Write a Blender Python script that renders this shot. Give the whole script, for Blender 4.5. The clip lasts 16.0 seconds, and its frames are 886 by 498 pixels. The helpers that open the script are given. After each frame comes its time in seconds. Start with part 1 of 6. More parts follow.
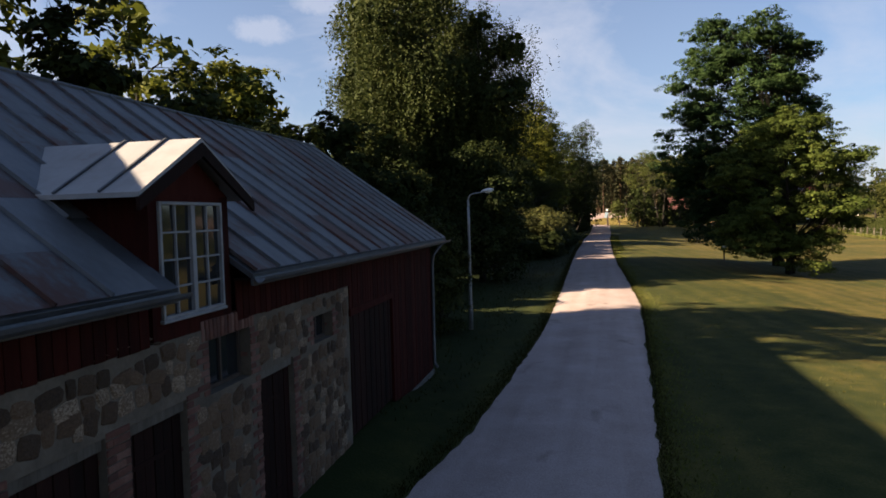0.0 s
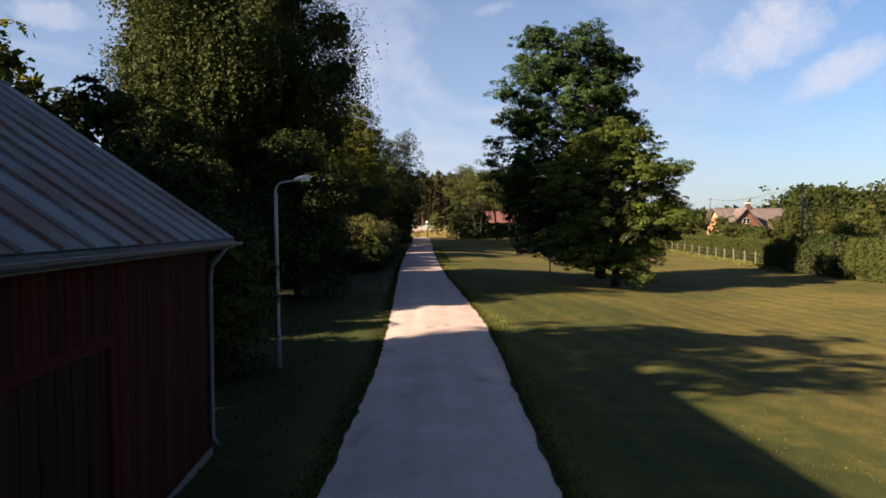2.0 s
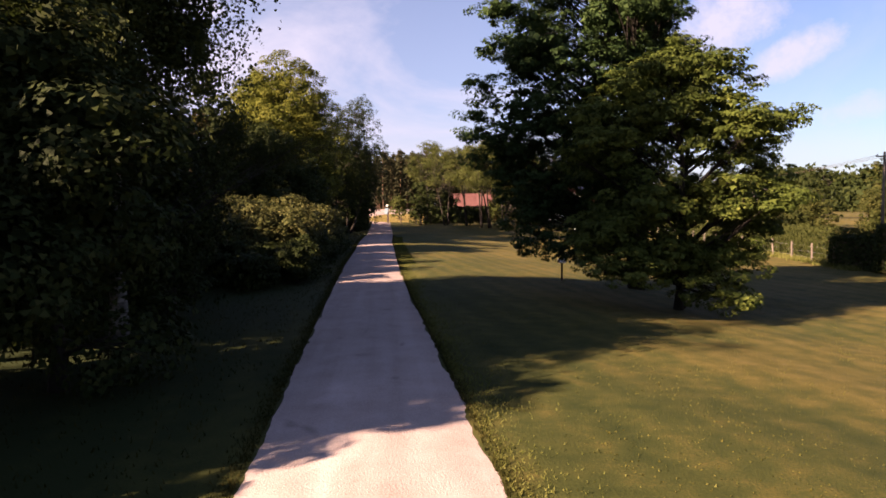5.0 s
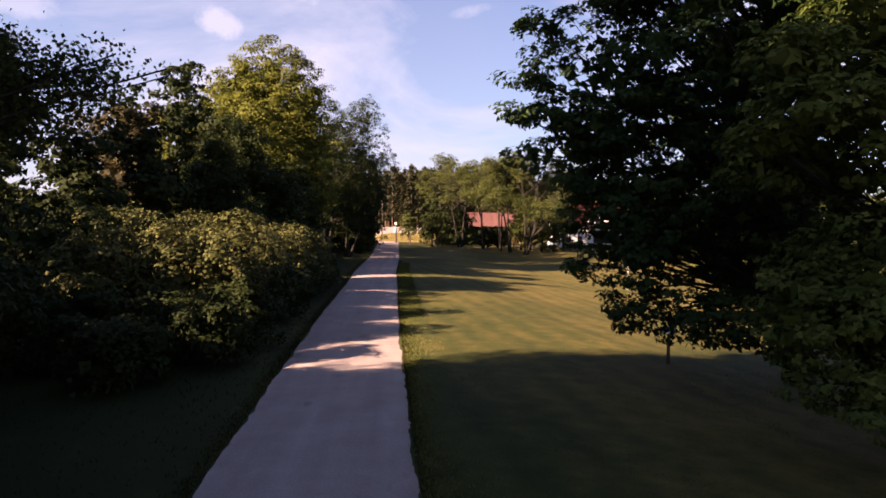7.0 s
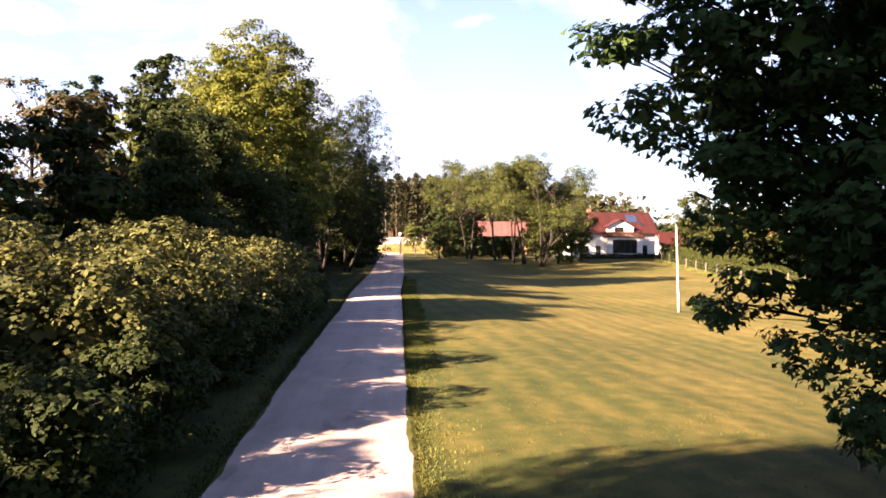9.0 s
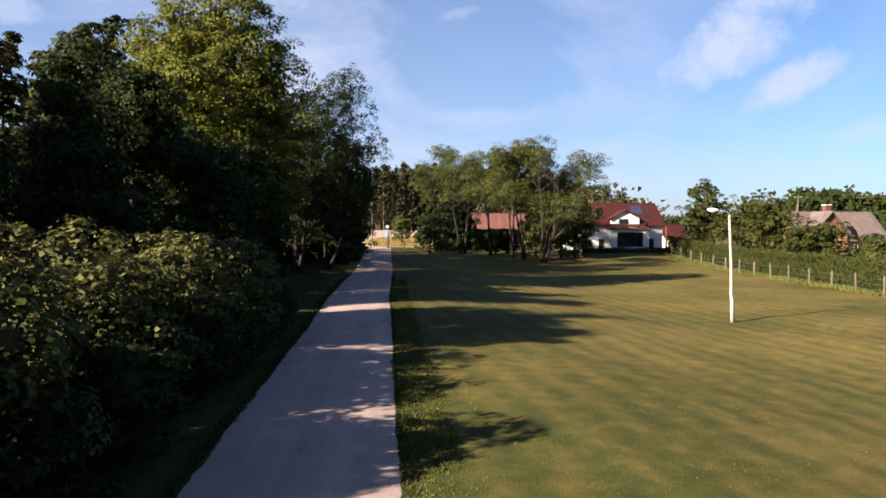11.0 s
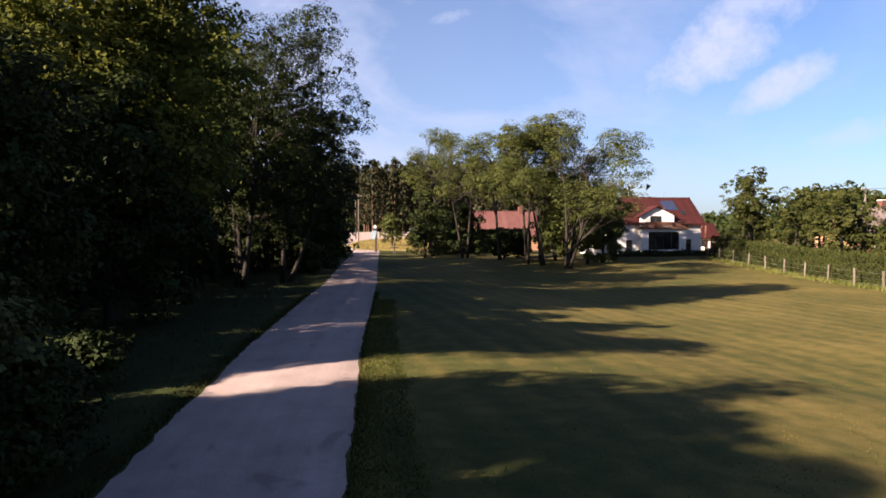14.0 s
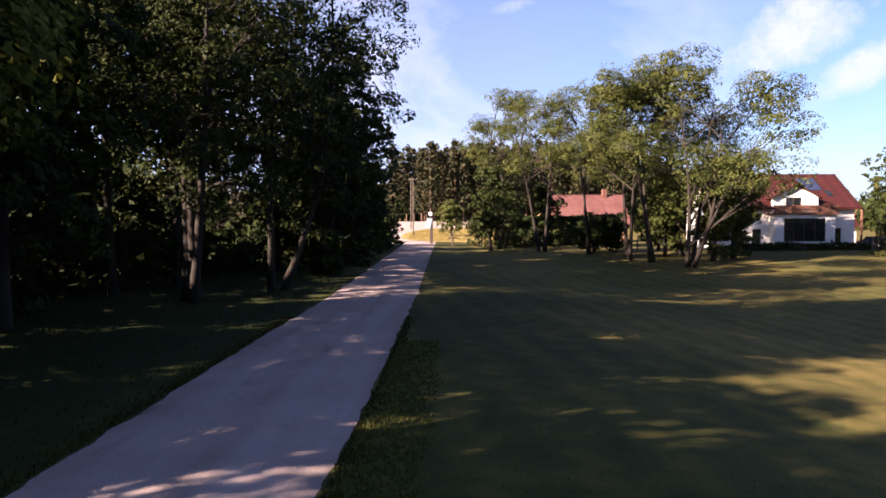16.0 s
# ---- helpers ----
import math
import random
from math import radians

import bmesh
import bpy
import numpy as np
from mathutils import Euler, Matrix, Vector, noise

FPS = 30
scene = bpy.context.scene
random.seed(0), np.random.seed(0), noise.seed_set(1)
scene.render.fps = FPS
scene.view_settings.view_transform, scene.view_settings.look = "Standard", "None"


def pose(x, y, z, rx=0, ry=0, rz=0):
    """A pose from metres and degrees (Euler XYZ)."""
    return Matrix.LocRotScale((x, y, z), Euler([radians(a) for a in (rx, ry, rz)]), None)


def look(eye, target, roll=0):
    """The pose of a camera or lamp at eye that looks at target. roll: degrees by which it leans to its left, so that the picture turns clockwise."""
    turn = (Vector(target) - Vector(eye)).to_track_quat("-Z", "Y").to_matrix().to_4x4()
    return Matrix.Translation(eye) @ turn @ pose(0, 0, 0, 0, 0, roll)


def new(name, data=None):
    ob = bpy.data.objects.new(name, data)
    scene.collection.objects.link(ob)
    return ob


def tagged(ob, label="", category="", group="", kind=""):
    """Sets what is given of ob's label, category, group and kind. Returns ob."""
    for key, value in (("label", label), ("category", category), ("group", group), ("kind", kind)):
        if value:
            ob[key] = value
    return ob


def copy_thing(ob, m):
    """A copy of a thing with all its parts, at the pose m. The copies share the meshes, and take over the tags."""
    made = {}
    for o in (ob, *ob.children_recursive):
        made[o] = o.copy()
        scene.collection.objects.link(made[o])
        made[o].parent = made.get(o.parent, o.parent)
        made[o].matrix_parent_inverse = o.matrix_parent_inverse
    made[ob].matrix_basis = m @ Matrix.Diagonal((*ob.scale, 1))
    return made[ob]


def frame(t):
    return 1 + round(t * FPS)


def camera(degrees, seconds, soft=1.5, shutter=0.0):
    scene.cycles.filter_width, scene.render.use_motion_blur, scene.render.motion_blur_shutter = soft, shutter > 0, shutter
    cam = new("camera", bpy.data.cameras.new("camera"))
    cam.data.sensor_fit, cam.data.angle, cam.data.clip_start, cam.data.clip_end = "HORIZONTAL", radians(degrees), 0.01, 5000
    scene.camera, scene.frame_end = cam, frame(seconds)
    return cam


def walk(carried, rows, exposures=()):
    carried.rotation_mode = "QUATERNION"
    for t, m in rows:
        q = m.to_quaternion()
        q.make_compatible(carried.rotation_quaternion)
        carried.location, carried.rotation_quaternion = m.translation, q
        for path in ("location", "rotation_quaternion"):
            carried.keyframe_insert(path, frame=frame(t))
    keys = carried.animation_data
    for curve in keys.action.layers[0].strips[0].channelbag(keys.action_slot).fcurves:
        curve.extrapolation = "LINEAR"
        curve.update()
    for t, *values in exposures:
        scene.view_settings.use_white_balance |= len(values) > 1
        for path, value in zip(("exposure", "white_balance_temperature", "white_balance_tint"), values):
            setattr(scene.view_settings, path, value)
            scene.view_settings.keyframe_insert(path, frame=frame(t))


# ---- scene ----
cam = camera(69.0, 16.0, soft=1.7)
PATH = [
    (0, (0.539, 4.113, 4.423), (0.045, 6.048, 4.321), -1.5),
    (0.5, (0.14, 5.336, 4.228), (-0.239, 7.297, 4.127), -1.3),
    (1, (-0.232, 6.65, 4.109), (-0.431, 8.638, 4.017), -1.1),
    (1.5, (-0.48, 8.013, 4.061), (-0.511, 10.011, 3.978), -0.8),
    (2, (-0.48, 10.131, 4.019), (-0.42, 12.129, 3.945), -0.4),
    (2.5, (-0.362, 12.703, 4.059), (-0.264, 14.699, 3.98), -0.6),
    (3, (-0.127, 15.199, 4.106), (-0.003, 17.193, 4.012), -0.8),
    (5.5, (0.376, 34.138, 4.271), (0.56, 36.125, 4.143), -0.3),
    (6, (0.552, 38.282, 4.523), (0.739, 40.27, 4.404), 0.2),
    (6.5, (0.841, 42.436, 4.621), (1.013, 44.426, 4.523), 0.7),
    (7, (1.007, 46.012, 4.62), (1.149, 48.006, 4.548), 0.7),
    (7.5, (1.03, 49.229, 4.684), (1.152, 51.224, 4.632), 0.5),
    (8, (0.935, 51.76, 4.626), (1.074, 53.755, 4.578), -0.0),
    (8.5, (1.002, 53.888, 4.674), (1.14, 55.883, 4.627), -0.1),
    (9, (0.967, 55.795, 4.756), (1.096, 57.79, 4.713), 0.2),
    (11.5, (0.917, 68.461, 4.734), (1.099, 70.451, 4.664), 0.2),
    (12, (1.047, 71.246, 4.585), (1.243, 73.235, 4.513), 0.4),
    (12.5, (1.255, 74.515, 4.54), (1.462, 76.503, 4.466), 0.4),
    (13, (1.415, 78.251, 4.415), (1.629, 80.238, 4.344), 0.3),
    (13.5, (1.255, 81.609, 4.124), (1.476, 83.596, 4.062), 0.1),
    (14, (1.639, 85.523, 4.187), (1.832, 87.513, 4.131), -0.1),
    (14.5, (2.0, 90.041, 4.112), (2.13, 92.036, 4.051), -0.0),
    (15, (2.09, 95.085, 3.824), (2.15, 97.083, 3.754), 0.0),
    (15.5, (2.32, 100.192, 3.718), (2.328, 102.19, 3.636), 0.1),
    (16, (2.583, 105.788, 3.553), (2.585, 107.786, 3.471), -0.1),
]
walk(cam, [(t, look(eye, target, roll)) for t, eye, target, roll in PATH],
     exposures=[(0, 2.55, 6300, 10), (3.0, 2.57, 6250, 14), (5.3, 2.82, 6700, 30), (7.0, 2.9, 6700, 30), (7.6, 3.45, 6700, 28), (8.2, 3.82, 6600, 26), (9.2, 3.88, 6550, 22), (10.4, 3.0, 6000, 13), (11.4, 2.58, 5680, 11), (13.6, 2.62, 5820, 15), (16, 3.08, 5850, 26)])

# ---- light ----
SUN_AZ, SUN_EL = radians(24.0), radians(24.6)      # the way the light travels over the ground, and its height
CLOUDS = [(28.3, 14.7, 6.0, 3.6, 30, 0.85), (33.0, 11.1, 5.0, 1.7, 24, 0.8), (37.8, 7.2, 3.5, 1.5, 15, 0.5), (6.9, 18.3, 2.6, 0.7, 12, 0.45), (31.1, 17.3, 5.5, 2.5, 15, 0.7), (-28.9, 15.7, 4.5, 1.4, -4, 0.6), (-25.1, 17.8, 3.5, 1.2, -8, 0.6), (-15.2, 16.1, 2.8, 1.6, -15, 0.8), (-7.9, 18.6, 5.5, 1.3, 0, 0.6)]
world = bpy.data.worlds.new("sky")
scene.world = world
world.use_nodes = True
wn, wl = world.node_tree.nodes, world.node_tree.links
wn.clear()
w_out = wn.new("ShaderNodeOutputWorld")
w_bg = wn.new("ShaderNodeBackground")
w_sky = wn.new("ShaderNodeTexSky")
w_sky.sky_type = "NISHITA"
w_sky.sun_disc = False
w_sky.sun_elevation = SUN_EL
w_sky.sun_rotation = radians(246.0)
w_sky.dust_density = 1.0
w_sky.ozone_density = 2.0
w_co = wn.new("ShaderNodeTexCoord")
w_map = wn.new("ShaderNodeMapping")
w_map.inputs["Rotation"].default_value = (0, 0, radians(35))
w_map.inputs["Scale"].default_value = (1.0, 1.7, 2.4)
w_noise = wn.new("ShaderNodeTexNoise")
w_noise.inputs["Scale"].default_value = 2.3
w_noise.inputs["Detail"].default_value = 7
w_noise.inputs["Roughness"].default_value = 0.58
w_noise.inputs["Distortion"].default_value = 0.5
w_ramp = wn.new("ShaderNodeValToRGB")
w_ramp.color_ramp.elements[0].color = (0.26, 0.26, 0.26, 1)
w_ramp.color_ramp.elements[0].position = 0.40
w_ramp.color_ramp.elements[1].position = 0.62
w_ramp.color_ramp.elements[1].color = (0.9, 0.9, 0.9, 1)
w_mix = wn.new("ShaderNodeMixRGB")
w_mix.inputs[2].default_value = (8.6, 8.7, 9.8, 1)
wl.new(w_co.outputs["Generated"], w_map.inputs["Vector"])
wl.new(w_map.outputs["Vector"], w_noise.inputs["Vector"])
wl.new(w_noise.outputs["Fac"], w_ramp.inputs["Fac"])
w_sep = wn.new("ShaderNodeSeparateXYZ")
w_thin = wn.new("ShaderNodeMapRange")             # haze and cloud lie low, the sky overhead is clear
w_thin.interpolation_type = "SMOOTHSTEP"
w_thin.inputs["From Min"].default_value, w_thin.inputs["From Max"].default_value = 0.16, 0.62
w_thin.inputs["To Min"].default_value, w_thin.inputs["To Max"].default_value = 1.0, 0.15
w_clear = wn.new("ShaderNodeMapRange")            # clearer towards the east
w_clear.inputs["From Min"].default_value, w_clear.inputs["From Max"].default_value = 0.12, 0.55
w_clear.inputs["To Min"].default_value, w_clear.inputs["To Max"].default_value = 1.0, 0.34


def w_math(op, a, b):
    q = wn.new("ShaderNodeMath")
    q.operation = op
    for k, v in enumerate((a, b)):
        if isinstance(v, (int, float)):
            q.inputs[k].default_value = v
        else:
            wl.new(v, q.inputs[k])
    return q.outputs[0]


wl.new(w_co.outputs["Generated"], w_sep.inputs[0])
wl.new(w_sep.outputs["Z"], w_thin.inputs["Value"])
wl.new(w_sep.outputs["X"], w_clear.inputs["Value"])
w_fac = w_math("MULTIPLY", w_math("MULTIPLY", w_ramp.outputs["Color"], w_thin.outputs[0]), w_clear.outputs[0])
w_wisp = wn.new("ShaderNodeTexNoise")             # torn edges of the small fair-weather clouds
w_wisp.inputs["Scale"].default_value, w_wisp.inputs["Detail"].default_value, w_wisp.inputs["Roughness"].default_value = 10.0, 8, 0.66
wl.new(w_co.outputs["Generated"], w_wisp.inputs["Vector"])
# azimuth east of north, height, length and breadth in degrees, slant, density
for c_az, c_el, c_long, c_wide, c_slant, c_dense in CLOUDS:
    c_az, c_el, c_slant = radians(c_az), radians(c_el), radians(c_slant)
    mid = Vector((math.sin(c_az) * math.cos(c_el), math.cos(c_az) * math.cos(c_el), math.sin(c_el)))
    side = Vector((math.cos(c_az), -math.sin(c_az), 0))
    rise = side.cross(mid)
    far = None
    for axis, half in ((math.cos(c_slant) * side + math.sin(c_slant) * rise, c_long), (math.cos(c_slant) * rise - math.sin(c_slant) * side, c_wide)):
        dot = wn.new("ShaderNodeVectorMath")
        dot.operation = "DOT_PRODUCT"
        wl.new(w_co.outputs["Generated"], dot.inputs[0])
        dot.inputs[1].default_value = axis / radians(half)
        sq = w_math("POWER", w_math("ABSOLUTE", dot.outputs["Value"], 0), 2.0)
        far = sq if far is None else w_math("ADD", far, sq)
    front = wn.new("ShaderNodeVectorMath")
    front.operation = "DOT_PRODUCT"
    wl.new(w_co.outputs["Generated"], front.inputs[0])
    front.inputs[1].default_value = mid
    body = w_math("SUBTRACT", 1.0, w_math("ADD", far, w_math("MULTIPLY", w_math("SUBTRACT", w_wisp.outputs["Fac"], 0.5), 3.4)))
    body = w_math("MULTIPLY", w_math("MAXIMUM", body, 0.0), w_math("GREATER_THAN", front.outputs["Value"], 0.0))
    w_fac = w_math("MAXIMUM", w_fac, w_math("MULTIPLY", w_math("MINIMUM", body, 1.0), c_dense))
wl.new(w_fac, w_mix.inputs[0])
w_gain = wn.new("ShaderNodeMixRGB")               # a clear, deep evening blue
w_gain.blend_type = "MULTIPLY"
w_gain.inputs[0].default_value = 1.0
w_gain.inputs[2].default_value = (1.35, 1.5, 1.72, 1)
wl.new(w_sky.outputs["Color"], w_gain.inputs[1])
wl.new(w_gain.outputs["Color"], w_mix.inputs[1])
wl.new(w_mix.outputs["Color"], w_bg.inputs["Color"])
w_bg.inputs["Strength"].default_value = 0.0148
wl.new(w_bg.outputs["Background"], w_out.inputs["Surface"])
sun = new("sun", bpy.data.lights.new("sun", "SUN"))
sun.data.energy, sun.data.angle, sun.data.color = 5.0, radians(0.6), (1.0, 0.76, 0.51)
sun.matrix_world = look((0, 0, 60), (math.cos(SUN_EL) * math.cos(SUN_AZ), math.cos(SUN_EL) * math.sin(SUN_AZ), 60 - math.sin(SUN_EL)))

# ---- materials ----
def nodes_of(m):
    m.use_nodes = True
    n, l = m.node_tree.nodes, m.node_tree.links
    return n, l, n["Principled BSDF"]


def ramp(n, stops):
    r = n.new("ShaderNodeValToRGB")
    e = r.color_ramp.elements
    while len(e) < len(stops):
        e.new(0.5)
    for k, (p, c) in enumerate(stops):
        e[k].position, e[k].color = p, (*c, 1)
    return r


def surf(name, stops, scale=2.0, rough=0.8, metal=0.0, bump=0.3, fine=40.0, stretch=(1, 1, 1), per_object=0.0, spec=0.3, fine_mix=0.35, fine_stops=None):
    """A surface with large mottling, fine grain and relief, in the object's own metres."""
    m = bpy.data.materials.new(name)
    n, l, b = nodes_of(m)
    co = n.new("ShaderNodeTexCoord")
    mp = n.new("ShaderNodeMapping")
    mp.inputs["Scale"].default_value = stretch
    l.new(co.outputs["Object"], mp.inputs["Vector"])
    info = n.new("ShaderNodeObjectInfo")
    off = n.new("ShaderNodeVectorMath")
    off.operation = "ADD"
    rnd = n.new("ShaderNodeMath")
    rnd.operation = "MULTIPLY"
    rnd.inputs[1].default_value = 37.0
    l.new(info.outputs["Random"], rnd.inputs[0])
    l.new(mp.outputs["Vector"], off.inputs[0])
    l.new(rnd.outputs[0], off.inputs[1])
    a = n.new("ShaderNodeTexNoise")
    a.inputs["Scale"].default_value, a.inputs["Detail"].default_value, a.inputs["Roughness"].default_value = scale, 6, 0.62
    f = n.new("ShaderNodeTexNoise")
    f.inputs["Scale"].default_value, f.inputs["Detail"].default_value = fine, 5
    l.new(off.outputs[0], a.inputs["Vector"])
    l.new(off.outputs[0], f.inputs["Vector"])
    mixf = n.new("ShaderNodeMath")
    mixf.operation = "MULTIPLY_ADD"
    mixf.inputs[1].default_value = fine_mix
    sub = n.new("ShaderNodeMath")
    sub.operation = "SUBTRACT"
    sub.inputs[1].default_value = 0.5
    l.new(f.outputs["Fac"], sub.inputs[0])
    l.new(sub.outputs[0], mixf.inputs[0])
    l.new(a.outputs["Fac"], mixf.inputs[2])
    last = mixf.outputs[0]
    if per_object:
        po = n.new("ShaderNodeMath")
        po.operation = "MULTIPLY_ADD"
        po.inputs[1].default_value = per_object
        s2 = n.new("ShaderNodeMath")
        s2.operation = "SUBTRACT"
        s2.inputs[1].default_value = 0.5
        l.new(info.outputs["Random"], s2.inputs[0])
        l.new(s2.outputs[0], po.inputs[0])
        l.new(last, po.inputs[2])
        last = po.outputs[0]
    r = ramp(n, stops)
    l.new(last, r.inputs["Fac"])
    l.new(r.outputs["Color"], b.inputs["Base Color"])
    b.inputs["Roughness"].default_value, b.inputs["Metallic"].default_value = rough, metal
    b.inputs["Specular IOR Level"].default_value = spec
    if bump:
        bp = n.new("ShaderNodeBump")
        bp.inputs["Strength"].default_value, bp.inputs["Distance"].default_value = bump, 0.02
        l.new(mixf.outputs[0], bp.inputs["Height"])
        l.new(bp.outputs["Normal"], b.inputs["Normal"])
    return m


def leaf_mat(name, dark, mid, light, translucent=0.3, hue_scale=0.35):
    """Leaves: each its own shade, with broad changes through the crown."""
    m = bpy.data.materials.new(name)
    n, l, b = nodes_of(m)
    g = n.new("ShaderNodeNewGeometry")
    co = n.new("ShaderNodeTexCoord")
    a = n.new("ShaderNodeTexNoise")
    a.inputs["Scale"].default_value, a.inputs["Detail"].default_value = hue_scale, 3
    l.new(co.outputs["Object"], a.inputs["Vector"])
    mx = n.new("ShaderNodeMath")
    mx.operation = "MULTIPLY_ADD"
    mx.inputs[1].default_value = 0.45
    l.new(g.outputs["Random Per Island"], mx.inputs[0])
    half = n.new("ShaderNodeMath")
    half.operation = "MULTIPLY_ADD"
    half.inputs[1].default_value, half.inputs[2].default_value = 1.1, -0.28
    l.new(a.outputs["Fac"], half.inputs[0])
    l.new(half.outputs[0], mx.inputs[2])
    r = ramp(n, [(0.1, dark), (0.5, mid), (0.95, light)])
    l.new(mx.outputs[0], r.inputs["Fac"])
    l.new(r.outputs["Color"], b.inputs["Base Color"])
    b.inputs["Roughness"].default_value = 0.7
    b.inputs["Specular IOR Level"].default_value = 0.08
    t = n.new("ShaderNodeBsdfTranslucent")
    l.new(r.outputs["Color"], t.inputs["Color"])
    s = n.new("ShaderNodeMixShader")
    s.inputs[0].default_value = translucent
    l.new(b.outputs[0], s.inputs[1])
    l.new(t.outputs[0], s.inputs[2])
    l.new(s.outputs[0], n["Material Output"].inputs["Surface"])
    return m


M = {
    "bark": surf("bark", [(0.2, (0.005678, 0.004482, 0.003346)), (0.55, (0.0149, 0.01172, 0.008699)), (0.9, (0.02839, 0.02379, 0.01941))], 3, 0.95, bump=0.8, fine=25, stretch=(3, 3, 0.6)),
    "birch_bark": surf("birch_bark", [(0.3, (0.025, 0.022, 0.02)), (0.5, (0.11, 0.1, 0.09)), (0.85, (0.3, 0.28, 0.26))], 4, 0.8, bump=0.4, fine=20, stretch=(0.6, 0.6, 3)),
    "pine_bark": surf("pine_bark", [(0.2, (0.045, 0.028, 0.02)), (0.6, (0.10, 0.06, 0.04)), (0.9, (0.16, 0.10, 0.065))], 3, 0.9, bump=0.6, fine=14, stretch=(2, 2, 0.4)),
    "maple_leaf": leaf_mat("maple_leaf", (0.01034, 0.02203, 0.006882), (0.02067, 0.04039, 0.01167), (0.04787, 0.07344, 0.02019), 0.25),
    # lighter leaf for the small maple: sunlight put into the colour
    "sunlit_maple_leaf": leaf_mat("sunlit_maple_leaf", (0.02321, 0.0352, 0.007023), (0.04643, 0.06537, 0.01229), (0.09673, 0.1131, 0.02341), 0.28),
    "birch_leaf": leaf_mat("birch_leaf", (0.01224, 0.01938, 0.0051), (0.02652, 0.03672, 0.00918), (0.05304, 0.05916, 0.0153), 0.25),
    "linden_leaf": leaf_mat("linden_leaf", (0.02431, 0.03366, 0.00561), (0.07293, 0.08415, 0.01262), (0.1403, 0.1384, 0.02338), 0.35),
    # darkened leaf colour; carries part of the shade most of these trees stand in
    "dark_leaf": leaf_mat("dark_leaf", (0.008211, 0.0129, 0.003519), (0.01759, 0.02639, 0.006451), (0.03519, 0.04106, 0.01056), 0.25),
    "brown_leaf": leaf_mat("brown_leaf", (0.01785, 0.01666, 0.00714), (0.0357, 0.02975, 0.0119), (0.0595, 0.0476, 0.01785), 0.25),
    "hazel_leaf": leaf_mat("hazel_leaf", (0.017, 0.0238, 0.0068), (0.0493, 0.0544, 0.0153), (0.1318, 0.1207, 0.0408), 0.2, 0.8),
    "locust_leaf": leaf_mat("locust_leaf", (0.02228, 0.03149, 0.00748), (0.04774, 0.05814, 0.01422), (0.09547, 0.1009, 0.02842), 0.35),
    "garden_leaf": leaf_mat("garden_leaf", (0.01359, 0.01882, 0.00474), (0.03039, 0.03694, 0.008364), (0.06397, 0.06134, 0.01673), 0.3),
    "pine_needle": leaf_mat("pine_needle", (0.009226, 0.01279, 0.006503), (0.02306, 0.02442, 0.01084), (0.04941, 0.04069, 0.01897), 0.1),
    "thuja_leaf": leaf_mat("thuja_leaf", (0.01185, 0.01742, 0.004182), (0.02509, 0.03136, 0.00697), (0.04321, 0.04879, 0.01185), 0.2, 1.2),
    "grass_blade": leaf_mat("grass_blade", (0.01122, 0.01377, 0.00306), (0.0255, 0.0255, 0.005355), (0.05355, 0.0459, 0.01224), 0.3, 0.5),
}
M["lawn_blade"] = leaf_mat("lawn_blade", (0.03179, 0.03619, 0.00731), (0.06712, 0.06435, 0.01299), (0.113, 0.09814, 0.02436), 0.3, 0.5)
M["strip_blade"] = leaf_mat("strip_blade", (0.045, 0.056, 0.012), (0.085, 0.092, 0.022), (0.14, 0.135, 0.04), 0.3, 0.5)
M["lush_blade"] = leaf_mat("lush_blade", (0.022, 0.03, 0.006), (0.044, 0.053, 0.011), (0.075, 0.078, 0.02), 0.3, 0.5)
M["dry_blade"] = leaf_mat("dry_blade", (0.0833, 0.06732, 0.01912), (0.1547, 0.1224, 0.03825), (0.238, 0.1897, 0.07012), 0.3, 0.5)
M["dry_field"] = surf("dry_field", [(0.2, (0.105, 0.08625, 0.028)), (0.6, (0.195, 0.1537, 0.052)), (0.9, (0.27, 0.2175, 0.08))], 0.12, 0.95, bump=0.5, fine=6, spec=0.1)
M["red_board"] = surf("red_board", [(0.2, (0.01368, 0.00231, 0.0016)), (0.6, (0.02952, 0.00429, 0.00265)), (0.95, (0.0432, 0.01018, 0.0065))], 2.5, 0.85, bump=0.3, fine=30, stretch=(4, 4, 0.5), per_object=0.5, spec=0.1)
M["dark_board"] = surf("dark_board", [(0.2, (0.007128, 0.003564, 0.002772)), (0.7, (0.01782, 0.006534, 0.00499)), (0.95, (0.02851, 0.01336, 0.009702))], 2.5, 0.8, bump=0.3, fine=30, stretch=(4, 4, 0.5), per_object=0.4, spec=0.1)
M["mortar"] = surf("mortar", [(0.2, (0.0575, 0.04644, 0.035)), (0.6, (0.1092, 0.08964, 0.068)), (0.9, (0.161, 0.135, 0.105))], 2.0, 0.95, bump=0.8, fine=22)
M["stone"] = surf("stone", [(0.1, (0.03267, 0.0208, 0.01254)), (0.4, (0.06534, 0.0403, 0.02394)), (0.65, (0.09504, 0.0585, 0.0342)), (0.85, (0.1337, 0.0949, 0.0627)), (0.97, (0.2822, 0.2145, 0.1539))], 5.0, 0.9, bump=0.6, fine=30, per_object=0.8)
M["brick"] = surf("brick", [(0.1, (0.055, 0.025, 0.019)), (0.5, (0.1, 0.043, 0.031)), (0.95, (0.16, 0.09, 0.07))], 4.0, 0.9, bump=0.4, fine=40, per_object=0.7)
